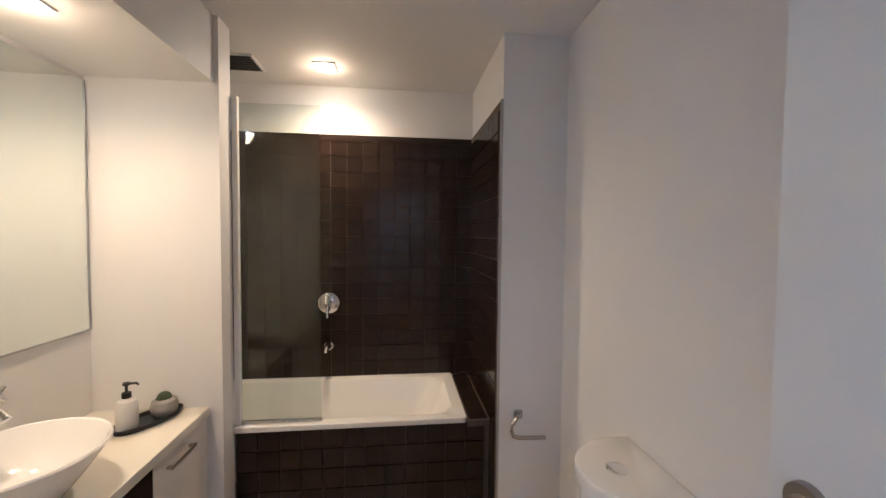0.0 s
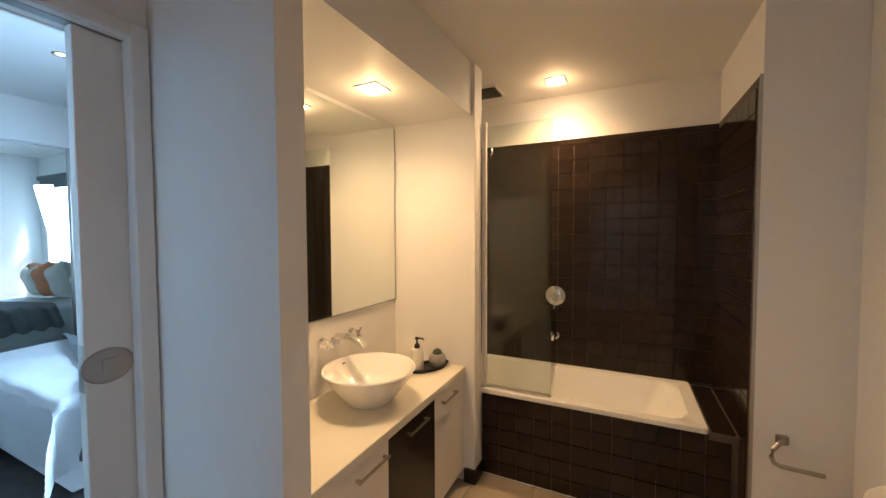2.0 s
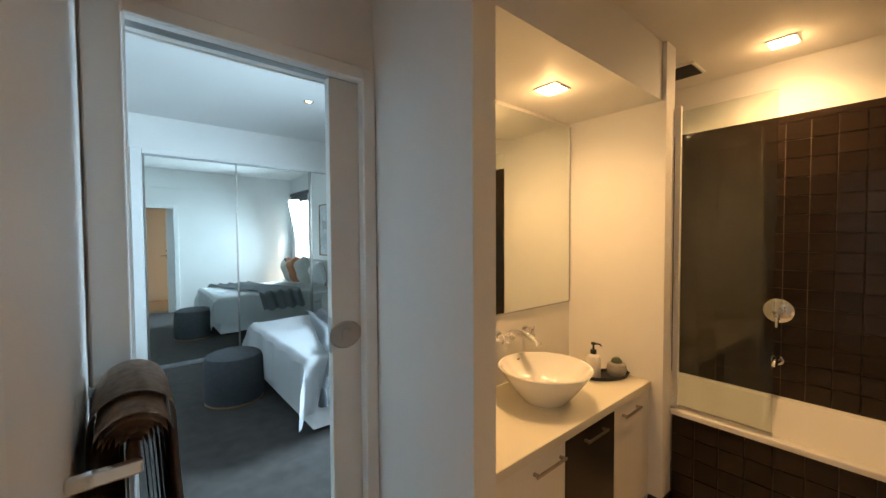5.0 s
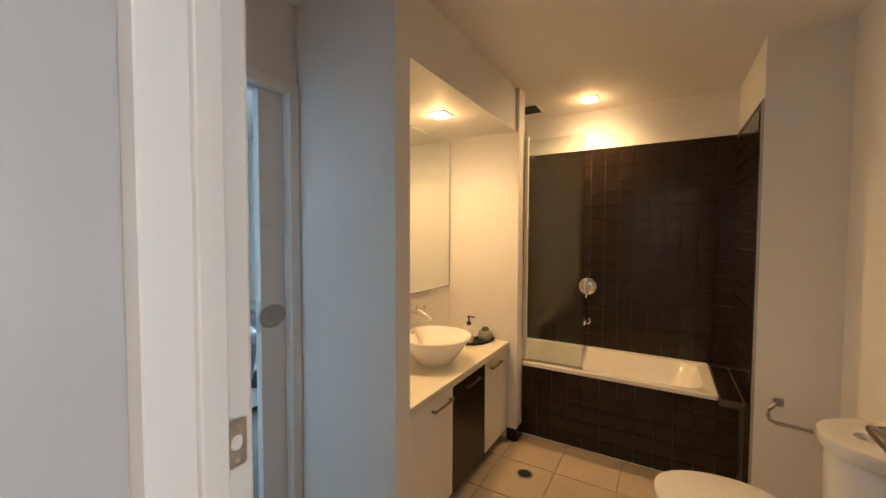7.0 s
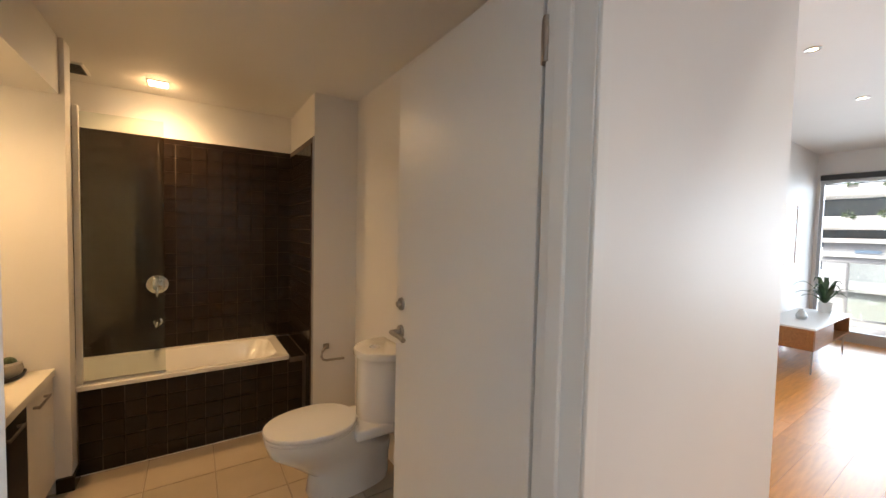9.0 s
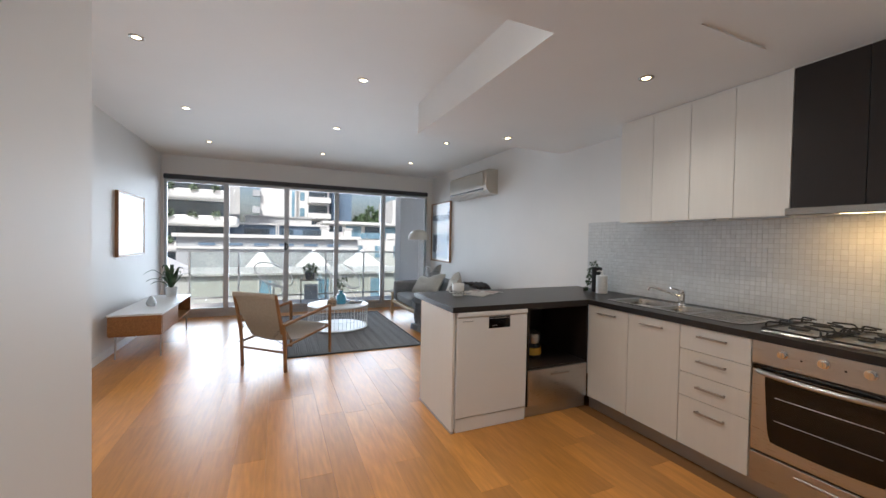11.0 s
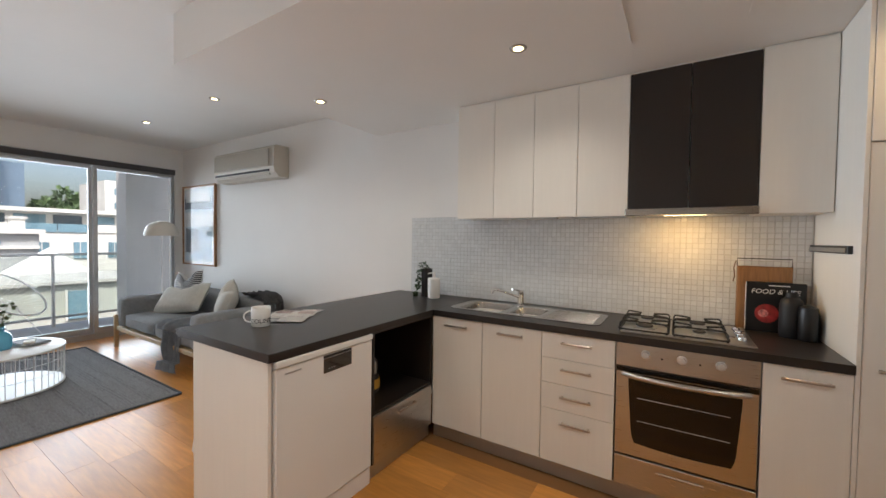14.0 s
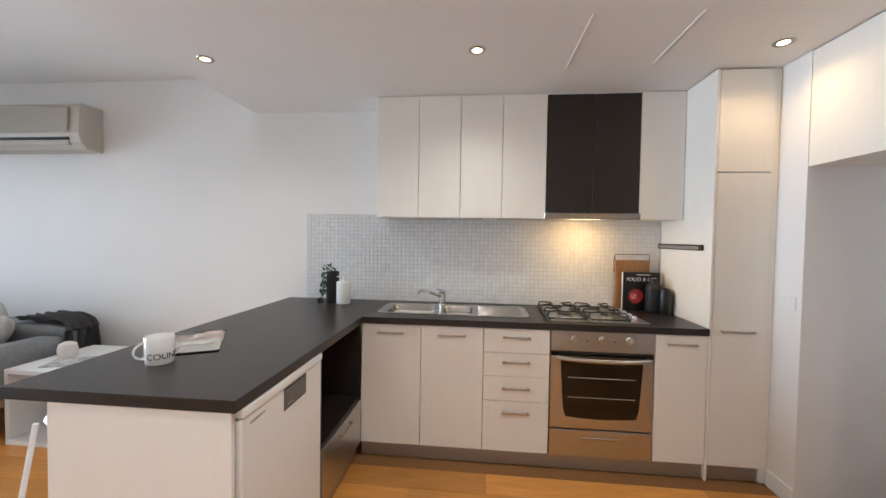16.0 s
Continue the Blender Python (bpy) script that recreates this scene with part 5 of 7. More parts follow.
part("body", b, BEIGE, ac, world=True)
part("front_grille", bx(4.86, 6.03, -3.752, -3.745, 2.215, 2.405, bevel=0.003), mat("grille_plastic", (0.40, 0.37, 0.31), 0.5, vary=0.1, scale=40, grain=(1, 1, 20)), ac, world=True)
part("air_slot", bx(4.87, 6.03, -3.778, -3.757, 2.150, 2.172), BLACK, ac, "dark air outlet slot", world=True)
part("louvre", bx(4.88, 6.02, -3.795, -3.77, 2.110, 2.140, bevel=0.003), BEIGE, ac, world=True)
part("name_bar", bx(5.30, 5.42, -3.7475, -3.7440, 2.196, 2.206), ALU, ac, world=True)


def picture(name, x0, x1, y, z0, z1, facing, label, bands, seed):
    """A framed print: oak frame, mount, and soft painted shapes."""
    t = thing(name, ((x0 + x1) / 2, y, z0), label, "picture", "framed pictures")
    d = 0.035 * facing
    ya, yb = sorted((y, y + d))
    for v in ((x0, x0 + 0.022, z0, z1), (x1 - 0.022, x1, z0, z1), (x0 + 0.022, x1 - 0.022, z0, z0 + 0.022), (x0 + 0.022, x1 - 0.022, z1 - 0.022, z1)):
        part("frame_bar", bx(v[0], v[1], ya, yb, v[2], v[3], bevel=0.001), OAK, t, world=True)
    yc = y + d * 0.55
    part("mount", bx(x0 + 0.022, x1 - 0.022, min(y, yc), max(y, yc), z0 + 0.022, z1 - 0.022), PAPER, t, world=True)
    rg = random.Random(seed)
    for k, (a0, a1, c0, c1, col) in enumerate(bands):
        px0, px1 = x0 + 0.05 + a0 * (x1 - x0 - 0.1), x0 + 0.05 + a1 * (x1 - x0 - 0.1)
        pz0, pz1 = z0 + 0.05 + c0 * (z1 - z0 - 0.1), z0 + 0.05 + c1 * (z1 - z0 - 0.1)
        yy = yc + facing * 0.0006 * (k + 1)
        ph = rg.uniform(0, 20)

        def fn(u, v, px0=px0, px1=px1, pz0=pz0, pz1=pz1, yy=yy, ph=ph):
            wob = 0.02 * noise.noise(Vector((u * 4, v * 4, ph)))
            x = px0 + u * (px1 - px0) + wob
            z = pz0 + v * (pz1 - pz0) + wob * 1.3
            return (min(max(x, x0 + 0.05), x1 - 0.05), yy, min(max(z, z0 + 0.05), z1 - 0.05))
        part("painted_shape", sheet(bmesh.new(), fn, 12, 12), mat("paint_shape", col, 0.5, vary=0.25, scale=5), t, world=True)
    yg = y + d * 0.85
    g = part("glazing", bx(x0 + 0.022, x1 - 0.022, yg - 0.001, yg + 0.001, z0 + 0.022, z1 - 0.022), PICGLASS, t, "clear glazing", world=True)
    g.visible_shadow = False
    return t


BL1, BL2, BL3, WH = (0.24, 0.34, 0.44), (0.10, 0.13, 0.17), (0.50, 0.60, 0.66), (0.72, 0.74, 0.74)
picture("framed_print", 6.385, 7.315, -3.958, 0.955, 2.13, 1, "oak-framed abstract print in blues beside the window",
        [(0, 1, 0, 1, BL3), (0, 1, 0.72, 0.88, BL2), (0.1, 0.95, 0.82, 0.98, WH), (0.05, 0.75, 0.05, 0.42, BL1), (0.5, 0.95, 0.12, 0.45, BL2), (0.0, 1.0, 0.48, 0.68, WH)], 4)
picture("framed_print", 5.47, 6.43, 0.778, 1.10, 1.885, -1, "oak-framed abstract print in pale blues on the wall",
        [(0, 1, 0, 1, WH), (0.1, 0.8, 0.55, 0.9, BL3), (0.2, 0.9, 0.1, 0.4, BL1)], 6)

# floor lamp
fl = thing("floor_lamp", (6.98, -3.52, 0), "white floor lamp with a domed mushroom shade", "floor lamp")
part("base", lathe(bmesh.new(), [(0, 0), (0.14, 0), (0.14, 0.012), (0.02, 0.02), (0, 0.02)], n=36), WHITE_M, fl, smooth=True)
part("pole", cyl(bmesh.new(), (0, 0, 0.02), (0, 0, 1.42), 0.009, n=14), WHITE_M, fl, smooth=True)
part("shade", lathe(bmesh.new(), [(0.205, 1.38), (0.203, 1.43), (0.18, 1.50), (0.13, 1.555), (0.06, 1.582), (0.0, 1.588), (0.0, 1.580), (0.06, 1.574), (0.125, 1.548), (0.172, 1.495), (0.196, 1.43), (0.199, 1.38)], n=40), mat("shade_cream", (0.66, 0.62, 0.55), 0.5), fl, "cream domed shade", smooth=True)

# rug
rg_ = bmesh.new()


def rugf(u, v):
    x, y = 4.52 + u * 2.44, -2.695 + v * 1.66
    wv = 0.0035 * math.sin(y * 260) + 0.006 * noise.noise(Vector((x * 2.2, y * 30, 0))) + 0.002 * noise.noise(Vector((x * 20, y * 20, 3)))
    e = min(u, 1 - u, v, 1 - v)
    return (x + 0.004 * noise.noise(Vector((x, y * 6, 5))), y + 0.006 * noise.noise(Vector((x * 4, y, 9))), 0.004 + 0.012 * min(1, e * 40) + wv * min(1, e * 30))


sheet(rg_, rugf, 90, 150)
rug = thing("area_rug", (5.74, -1.86, 0), "dark blue-grey ribbed woven rug on the oak floor", "rug")
part("rug_surface", rg_, mat("woven_rug", (0.185, 0.185, 0.19), 0.95, vary=0.4, scale=9, grain=(2, 40, 1), bump=0.6, bscale=160), rug, world=True, smooth=True)
eb = bmesh.new()
for v in ((4.505, 4.525, -2.70, -1.03), (6.955, 6.975, -2.70, -1.03)):
    box(eb, v[0], v[1], v[2], v[3], 0.001, 0.014, 0.003)
for v in ((4.525, 6.955, -2.71, -2.692), (4.525, 6.955, -1.040, -1.022)):
    box(eb, *v, 0.001, 0.014, 0.003)
part("border", eb, DKFAB, rug, "dark stitched border", world=True)

# sling armchair, facing local +x
ch = thing("sling_armchair", (4.50, -1.075, 0), "oak-framed armchair with a natural canvas sling seat", "armchair", rz=-43)
HW = 0.285
for s in (1, -1):
    y = s * HW
    b = tube(bmesh.new(), [(-0.36, y, 0.0), (-0.375, y, 0.30), (-0.40, y, 0.50)], 0.019, 10)
    part("rear_leg", b, OAK, ch, smooth=True)
    b = bmesh.new()
    cyl(b, (-0.395, y * 0.95, 0.40), (-0.49, y * 0.95, 0.80), 0.020, 0.015, 12)
    part("back_post", b, OAK, ch, smooth=True)
    b = cyl(bmesh.new(), (0.37, y, 0.0), (0.36, y, 0.575), 0.016, 0.019, 12)
    part("front_leg", b, OAK, ch, smooth=True)
    part("armrest", tube(bmesh.new(), [(-0.41, y, 0.475), (-0.15, y, 0.515), (0.36, y, 0.575)], 0.017, 10), OAK, ch, smooth=True)
    part("side_rail", tube(bmesh.new(), [(-0.38, y, 0.26), (0.365, y, 0.34)], 0.013, 8), OAK, ch, smooth=True)
part("stretcher", tube(bmesh.new(), [(-0.365, -HW, 0.20), (-0.365, HW, 0.20)], 0.013, 8), OAK, ch, smooth=True)
part("front_rail", tube(bmesh.new(), [(0.363, -HW, 0.335), (0.363, HW, 0.335)], 0.013, 8), OAK, ch, smooth=True)
part("top_rail", tube(bmesh.new(), [(-0.485, -HW * 0.95, 0.785), (-0.485, HW * 0.95, 0.785)], 0.014, 8), OAK, ch, smooth=True)


def sling(u, v):
    y = (2 * v - 1) * 0.262
    sag = 0.035 * (1 - (2 * v - 1) ** 2)
    if u < 0.55:
        t = u / 0.55
        x, z = -0.500 + t * 0.16 - 0.0 * t, 0.80 - t * 0.47 - sag * math.sin(math.pi * t) * 0.4
        x -= sag * math.sin(math.pi * min(1, t)) * 0.9 * 0.6
        x += 0.08 * t * t
        z -= 0.02 * t
    else:
        t = (u - 0.55) / 0.45
        x, z = -0.26 + t * 0.63, 0.31 + 0.0 * t - sag * (1 - t) - 0.06 * math.sin(math.pi * min(1, t * 1.1)) * 0.7 + 0.045 * t
    return (x, y, z)


part("sling_seat", sheet(bmesh.new(), sling, 40, 14, 0.006), CANVAS, ch, "natural canvas sling", smooth=True)
b = bmesh.new()
box(b, -0.515, -0.468, -0.268, 0.268, 0.755, 0.808, 0.012, 2)
part("canvas_sleeve", b, CANVAS, ch, smooth=True)
for s in (1, -1):
    b = bmesh.new()
    for k in range(2):
        tube(b, [(-0.40, s * 0.26, 0.46 - 0.02 * k), (-0.34, s * 0.10, 0.33 - 0.02 * k), (-0.375, s * 0.28, 0.28)], 0.0025, 6)
    tube(b, [(-0.39, s * HW, 0.265), (-0.43, s * (HW + 0.03), 0.275), (-0.45, s * (HW + 0.02), 0.262)], 0.003, 6)
    part("leather_tie", b, mat("tie_cord", (0.10, 0.09, 0.09), 0.8), ch)

# coffee table
ct = thing("coffee_table", (5.87, -1.82, 0.016), "round white wire-sided coffee table on the rug", "coffee table")
part("top", lathe(bmesh.new(), [(0, 0.335), (0.445, 0.335), (0.452, 0.340), (0.452, 0.350), (0.446, 0.354), (0, 0.354)], n=64), WHITE_M, ct, smooth=True)
part("base", lathe(bmesh.new(), [(0, 0.004), (0.44, 0.004), (0.446, 0.012), (0.44, 0.024), (0, 0.024)], n=64), WHITE_M, ct, smooth=True)
for i in range(48):
    a = 2 * math.pi * i / 48
    b = cyl(bmesh.new(), (0.438 * math.cos(a), 0.438 * math.sin(a), 0.02), (0.442 * math.cos(a), 0.442 * math.sin(a), 0.336), 0.0028, n=6)
    part("wire", b, WHITE_M, ct)
b = bmesh.new()
for i in range(2):
    tube(b, [(0.440 * math.cos(2 * math.pi * j / 48), 0.440 * math.sin(2 * math.pi * j / 48), 0.14 + 0.1 * i) for j in range(48)], 0.0022, 6, closed=True)
part("hoop", b, WHITE_M, ct)
TT = 0.371
vs = thing("blue_vase", (5.86, -1.86, TT), "blue glass vase with a few green sprigs", "vase")
part("body", lathe(bmesh.new(), [(0, 0), (0.065, 0), (0.074, 0.02), (0.075, 0.10), (0.062, 0.135), (0.028, 0.16), (0.028, 0.185), (0.033, 0.195), (0.029, 0.195), (0.024, 0.18), (0.024, 0.16)], n=36), BLUEG, vs, smooth=True)
b = bmesh.new()
for dx, dy, h in ((0.10, 0.03, 0.34), (-0.12, 0.05, 0.30), (0.02, -0.06, 0.40), (0.15, -0.05, 0.28)):
    tube(b, [(0, 0, 0.15), (dx * 0.4, dy * 0.4, h * 0.75), (dx, dy, h)], 0.002, 5)
part("stems", b, mat("brown_stem", (0.08, 0.06, 0.03), 0.8), vs)
b = leaf_cloud(bmesh.new(), [((0.10, 0.03, 0.33), 0.05), ((-0.12, 0.05, 0.29), 0.05), ((0.02, -0.06, 0.38), 0.05), ((0.15, -0.05, 0.27), 0.04), ((0, 0, 0.25), 0.05)], 0.035, 16, 8)
part("leaves", b, SAGE, vs)
po = thing("patterned_jar", (5.70, -1.70, TT), "small beige ceramic jar with a brown grid pattern", "jar")
part("body", lathe(bmesh.new(), [(0, 0), (0.062, 0), (0.068, 0.01), (0.068, 0.075), (0.058, 0.092), (0.026, 0.098), (0.026, 0.118), (0.030, 0.122), (0, 0.120)], n=32), mat("jar_beige", (0.45, 0.33, 0.22), 0.7), po, smooth=True)
for z in (0.02, 0.042, 0.064):
    part("pattern_band", lathe(bmesh.new(), [(0.0685, z), (0.0690, z + 0.002), (0.0685, z + 0.004)], n=32), INK, po)
for i in range(10):
    a = 2 * math.pi * i / 10
    b = bx(-0.0012, 0.0012, 0.0685, 0.0692, 0.012, 0.074)
    b.transform(Matrix.Rotation(a, 4, "Z"))
    part("pattern_line", b, INK, po)
for k, (dz, w, h, col, rz) in enumerate(((0, 0.29, 0.21, (0.72, 0.72, 0.70), 12), (0.015, 0.25, 0.18, (0.25, 0.27, 0.30), 20), (0.028, 0.10, 0.075, (0.75, 0.72, 0.66), -15))):
    bo = thing("book", (5.98 - 0.08 * k, -2.05 + 0.01 * k, TT + dz), "closed hardback book lying on the coffee table", "book", "books on the coffee table", rz=rz)
    part("cover", bx(-w / 2, w / 2, -h / 2, h / 2, 0.0, 0.0145 if k < 2 else 0.02, bevel=0.002), mat("book_cloth", col, 0.7), bo)
    part("page_block", bx(-w / 2 + 0.004, w / 2 + 0.001, -h / 2 + 0.004, h / 2 + 0.0008, 0.002, 0.012), PAPER, bo)

# sofa along the wall, front to +y
so_ = thing("sofa", (5.74, -3.42, 0), "grey fabric two-seat sofa on a pale oak frame", "sofa")
part("frame", bx(4.755, 6.725, -3.88, -2.930, 0.205, 0.255, bevel=0.006), mat("pale_oak", (0.50, 0.36, 0.20), 0.5, vary=0.15, scale=6, grain=(1, 10, 10)), so_, world=True)
for x in (4.735, 6.745):
    for y in (-2.935, -3.85):
        part("leg", bx(x - 0.019, x + 0.019, y - 0.022, y + 0.022, 0.0, 0.40 if y > -3 else 0.256, bevel=0.004), bpy.data.materials["pale_oak"], so_, world=True)


def soft(x0, x1, y0, y1, z0, z1, r=0.04, puff=0.012, ph=0.0):
    bm = bx(x0, x1, y0, y1, z0, z1)
    bmesh.ops.subdivide_edges(bm, edges=bm.edges[:], cuts=9, use_grid_fill=True)
    c, h = Vector(((x0 + x1) / 2, (y0 + y1) / 2, (z0 + z1) / 2)), Vector(((x1 - x0) / 2, (y1 - y0) / 2, (z1 - z0) / 2))
    for v in bm.verts:
        d = v.co - c
        inner = Vector([max(-(h[i] - r), min(h[i] - r, d[i])) for i in range(3)])
        o = d - inner
        if o.length > 1e-6:
            d = inner + o.normalized() * r
        n_ = noise.noise(v.co * 4 + Vector((ph, 0, 0)))
        k = [1 - abs(d[i]) / h[i] for i in range(3)]
        for i in range(3):
            if abs(abs(d[i]) - h[i]) < 0.002:
                j1, j2 = (i + 1) % 3, (i + 2) % 3
                d[i] += math.copysign(puff * (min(1, k[j1] * 3) * min(1, k[j2] * 3)) * (1 + 0.5 * n_), d[i])
        v.co = c + d
    return bm


part("seat_cushion", soft(4.93, 5.745, -3.60, -2.955, 0.258, 0.425, ph=1), GREYFAB, so_, world=True, smooth=True)
part("seat_cushion", soft(5.75, 6.56, -3.60, -2.955, 0.258, 0.425, ph=2), GREYFAB, so_, world=True, smooth=True)
part("backrest", soft(4.76, 6.71, -3.90, -3.62, 0.258, 0.665, ph=3, puff=0.006), GREYFAB, so_, world=True, smooth=True)
part("armrest", soft(4.755, 4.925, -3.62, -2.945, 0.258, 0.605, ph=4, puff=0.006), GREYFAB, so_, world=True, smooth=True)
part("armrest", soft(6.565, 6.725, -3.62, -2.945, 0.258, 0.615, ph=5, puff=0.006), GREYFAB, so_, world=True, smooth=True)
for x, y, z, w, m, rx, rz, lab in ((6.04, -3.28, 0.43, 0.68, CUSH, 40, 20, "oatmeal linen cushion leaning on the sofa back"), (5.30, -3.43, 0.43, 0.50, CUSH, 20, -28, "oatmeal linen cushion leaning on the sofa back"), (6.36, -3.52, 0.36, 0.52, INK, 16, 10, "black and white striped cushion behind the others")):
    cu = thing("cushion", (x, y, z), lab, "cushion", "sofa cushions")
    if m is INK:
        bb = cushion(bmesh.new(), w, w, 0.12, chop=0.26)
        bb.transform(pose(0, 0, 0.06, rx, 8, rz))
        part("cover", bb, mat("white_stripe_cloth", (0.66, 0.65, 0.63), 0.9, bump=0.3), cu, smooth=True)
        for i in range(17):
            zz = 0.03 + i * 0.028

            def stripe(u, v, zz=zz):
                a, b2 = 2 * u - 1, 2 * (zz + v * 0.013) / w - 1
                k_ = max(0.0, (1 - a ** 4) * (1 - b2 ** 4))
                return (a * w / 2 * 0.985, 0.06 * k_ ** 0.55 + 0.004, zz + v * 0.013 - dent(a, b2, w, 0.26))
            sbm = sheet(bmesh.new(), stripe, 14, 1)
            sbm.transform(pose(0, 0, 0.06, rx, 8, rz))
            part("stripe", sbm, INK, cu, "black stripe", smooth=True)
    else:
        bb = cushion(bmesh.new(), w, w * (0.60 if x > 6 else 0.84), 0.19, chop=0.20)
        bb.transform(pose(0, 0, 0.012, rx, 8 if x > 6 else -12, rz))
        part("cover", bb, m, cu, smooth=True)

# throws


def drape(path, width, across, ph, amp=0.018, taper=0.0, nu=64, nv=56, thick=0.006):
    """Cloth that follows a path of points, spread across a direction, with folds."""
    pts = [Vector(p) for p in path]
    seg = [(pts[i + 1] - pts[i]).length for i in range(len(pts) - 1)]
    tot = sum(seg)
    ac_ = Vector(across).normalized()

    def fn(u, v):
        s = u * tot
        i = 0
        while i < len(seg) - 1 and s > seg[i]:
            s -= seg[i]
            i += 1
        t = min(1, s / seg[i])
        p0, p1, p2, p3 = pts[max(0, i - 1)], pts[i], pts[i + 1], pts[min(len(pts) - 1, i + 2)]
        p = 0.5 * (2 * p1 + (p2 - p0) * t + (2 * p0 - 5 * p1 + 4 * p2 - p3) * t * t + (3 * p1 - p0 - 3 * p2 + p3) * t ** 3)
        d = (0.5 * ((p2 - p0) + 2 * (2 * p0 - 5 * p1 + 4 * p2 - p3) * t + 3 * (3 * p1 - p0 - 3 * p2 + p3) * t * t)).normalized()
        n_ = d.cross(ac_).normalized()
        if n_.z < -0.3:
            n_ = -n_
        f = amp * (math.sin(v * 24 + ph + 3.5 * u + 2.6 * noise.noise(Vector((u * 3, v * 2, ph)))) + 0.9 * noise.noise(Vector((u * 6, v * 7, ph))))
        wv = width * (1 - taper * u) * (1 + 0.12 * math.sin(u * 5 + ph))
        return p + ac_ * ((v - 0.5) * wv + 0.02 * noise.noise(Vector((u * 4, ph, 2)))) + n_ * (f + amp)
    return sheet(bmesh.new(), fn, nu, nv, thick)


th = thing("throw_blanket", (5.1, -3.1, 0.43), "grey knitted throw hanging over the sofa seat", "throw")
part("cloth", drape([(5.14, -3.45, 0.445), (5.20, -3.12, 0.455), (5.25, -2.945, 0.430), (5.25, -2.905, 0.27), (5.19, -2.88, 0.12), (5.14, -2.85, 0.028)], 0.58, (1, 0.12, 0), 0.4, 0.024, 0.52), THROW, th, world=True, smooth=True)
th2 = thing("throw_blanket", (4.95, -3.75, 0.67), "dark grey throw lying over the sofa corner", "throw")
part("cloth", drape([(5.20, -3.78, 0.69), (4.95, -3.76, 0.70), (4.78, -3.74, 0.69), (4.725, -3.73, 0.60), (4.715, -3.72, 0.42)], 0.26, (0.1, 1, 0), 2.0, 0.02), DKTHROW, th2, world=True, smooth=True)

# white open side table beside the sofa
st = thing("side_table", (4.42, -3.45, 0), "white open-fronted cube side table", "side table")
for v in ((4.15, 4.64, -3.74, -3.16, 0.47, 0.50), (4.15, 4.64, -3.74, -3.16, 0.0, 0.03), (4.61, 4.64, -3.74, -3.16, 0.03, 0.47), (4.15, 4.18, -3.74, -3.16, 0.03, 0.47)):
    part("panel", bx(*v, bevel=0.002), WHITE_M, st, world=True)
part("back", bx(4.18, 4.61, -3.74, -3.73, 0.03, 0.47), WALNUT, st, world=True)
mg2 = thing("magazine", (4.36, -3.35, 0.50), "printed magazine lying on the side table", "magazine", rz=20)
part("cover", bx(-0.14, 0.14, -0.10, 0.10, 0, 0.006), mat("grey_print", (0.45, 0.45, 0.45), 0.5, vary=0.6, scale=25), mg2)
fg = thing("ornament", (4.50, -3.43, 0.50), "small rounded white ceramic ornament", "ornament")
part("body", lathe(bmesh.new(), [(0, 0), (0.045, 0), (0.055, 0.02), (0.058, 0.06), (0.050, 0.10), (0.02, 0.115), (0, 0.112)], n=28), mat("blush_ceramic", (0.70, 0.64, 0.60), 0.6), fg, smooth=True)

# white counter stools behind the peninsula
sto = thing("counter_stool", (3.20, -2.50, 0), "white steel-legged counter stool under the worktop overhang", "stool", "counter stools")
for sx in (-1, 1):
    part("sled_leg", tube(bmesh.new(), [(sx * 0.15, 0.14, 0.62), (sx * 0.19, 0.215, 0.05), (sx * 0.19, 0.205, 0.018), (sx * 0.19, 0.17, 0.010), (sx * 0.19, -0.17, 0.010), (sx * 0.19, -0.21, 0.03), (sx * 0.15, -0.14, 0.62)], 0.010, 10), WHITE_M, sto, smooth=True)
part("foot_rail", tube(bmesh.new(), [(-0.175, 0.185, 0.22), (0.175, 0.185, 0.22)], 0.008, 8), WHITE_M, sto, smooth=True)
part("seat", lathe(bmesh.new(), [(0, 0.62), (0.17, 0.62), (0.182, 0.635), (0.17, 0.652), (0, 0.646)], n=32), WHITE_M, sto, smooth=True)
copy_thing(sto, pose(3.20, -3.15, 0, 0, 0, 0))

# sideboard with plant
sbd = thing("sideboard", (5.78, 0.46, 0), "low walnut sideboard with a white top", "sideboard")
part("top", bx(4.99, 6.55, 0.21, 0.70, 0.485, 0.505, bevel=0.002), WHITE_M, sbd, world=True)
for v in ((4.995, 5.015, 0.22, 0.695, 0.28, 0.484), (6.525, 6.545, 0.22, 0.695, 0.28, 0.484), (5.015, 6.525, 0.22, 0.695, 0.262, 0.28), (5.015, 6.525, 0.675, 0.695, 0.28, 0.484), (5.75, 5.77, 0.23, 0.675, 0.28, 0.484)):
    part("panel", bx(*v), WALNUT, sbd, world=True)
part("drawer_front", bx(5.017, 5.748, 0.215, 0.232, 0.283, 0.482, bevel=0.001), WALNUT, sbd, world=True)
for x in (5.10, 6.44):
    for y in (0.25, 0.66):
        part("leg", cyl(bmesh.new(), (x, y, 0.0), (x + (0.02 if x < 6 else -0.02), y, 0.262), 0.008, 0.010, 10), STEEL, sbd, "slim steel leg", world=True, smooth=True)
sbj = thing("ornament", (6.1, 0.42, 0.28), "pale ceramic bowl on the open sideboard shelf", "ornament")
part("bowl", lathe(bmesh.new(), [(0, 0), (0.05, 0), (0.09, 0.06), (0.10, 0.11), (0.095, 0.11), (0.08, 0.06), (0, 0.012)], n=28), WHITE_M, sbj, smooth=True)
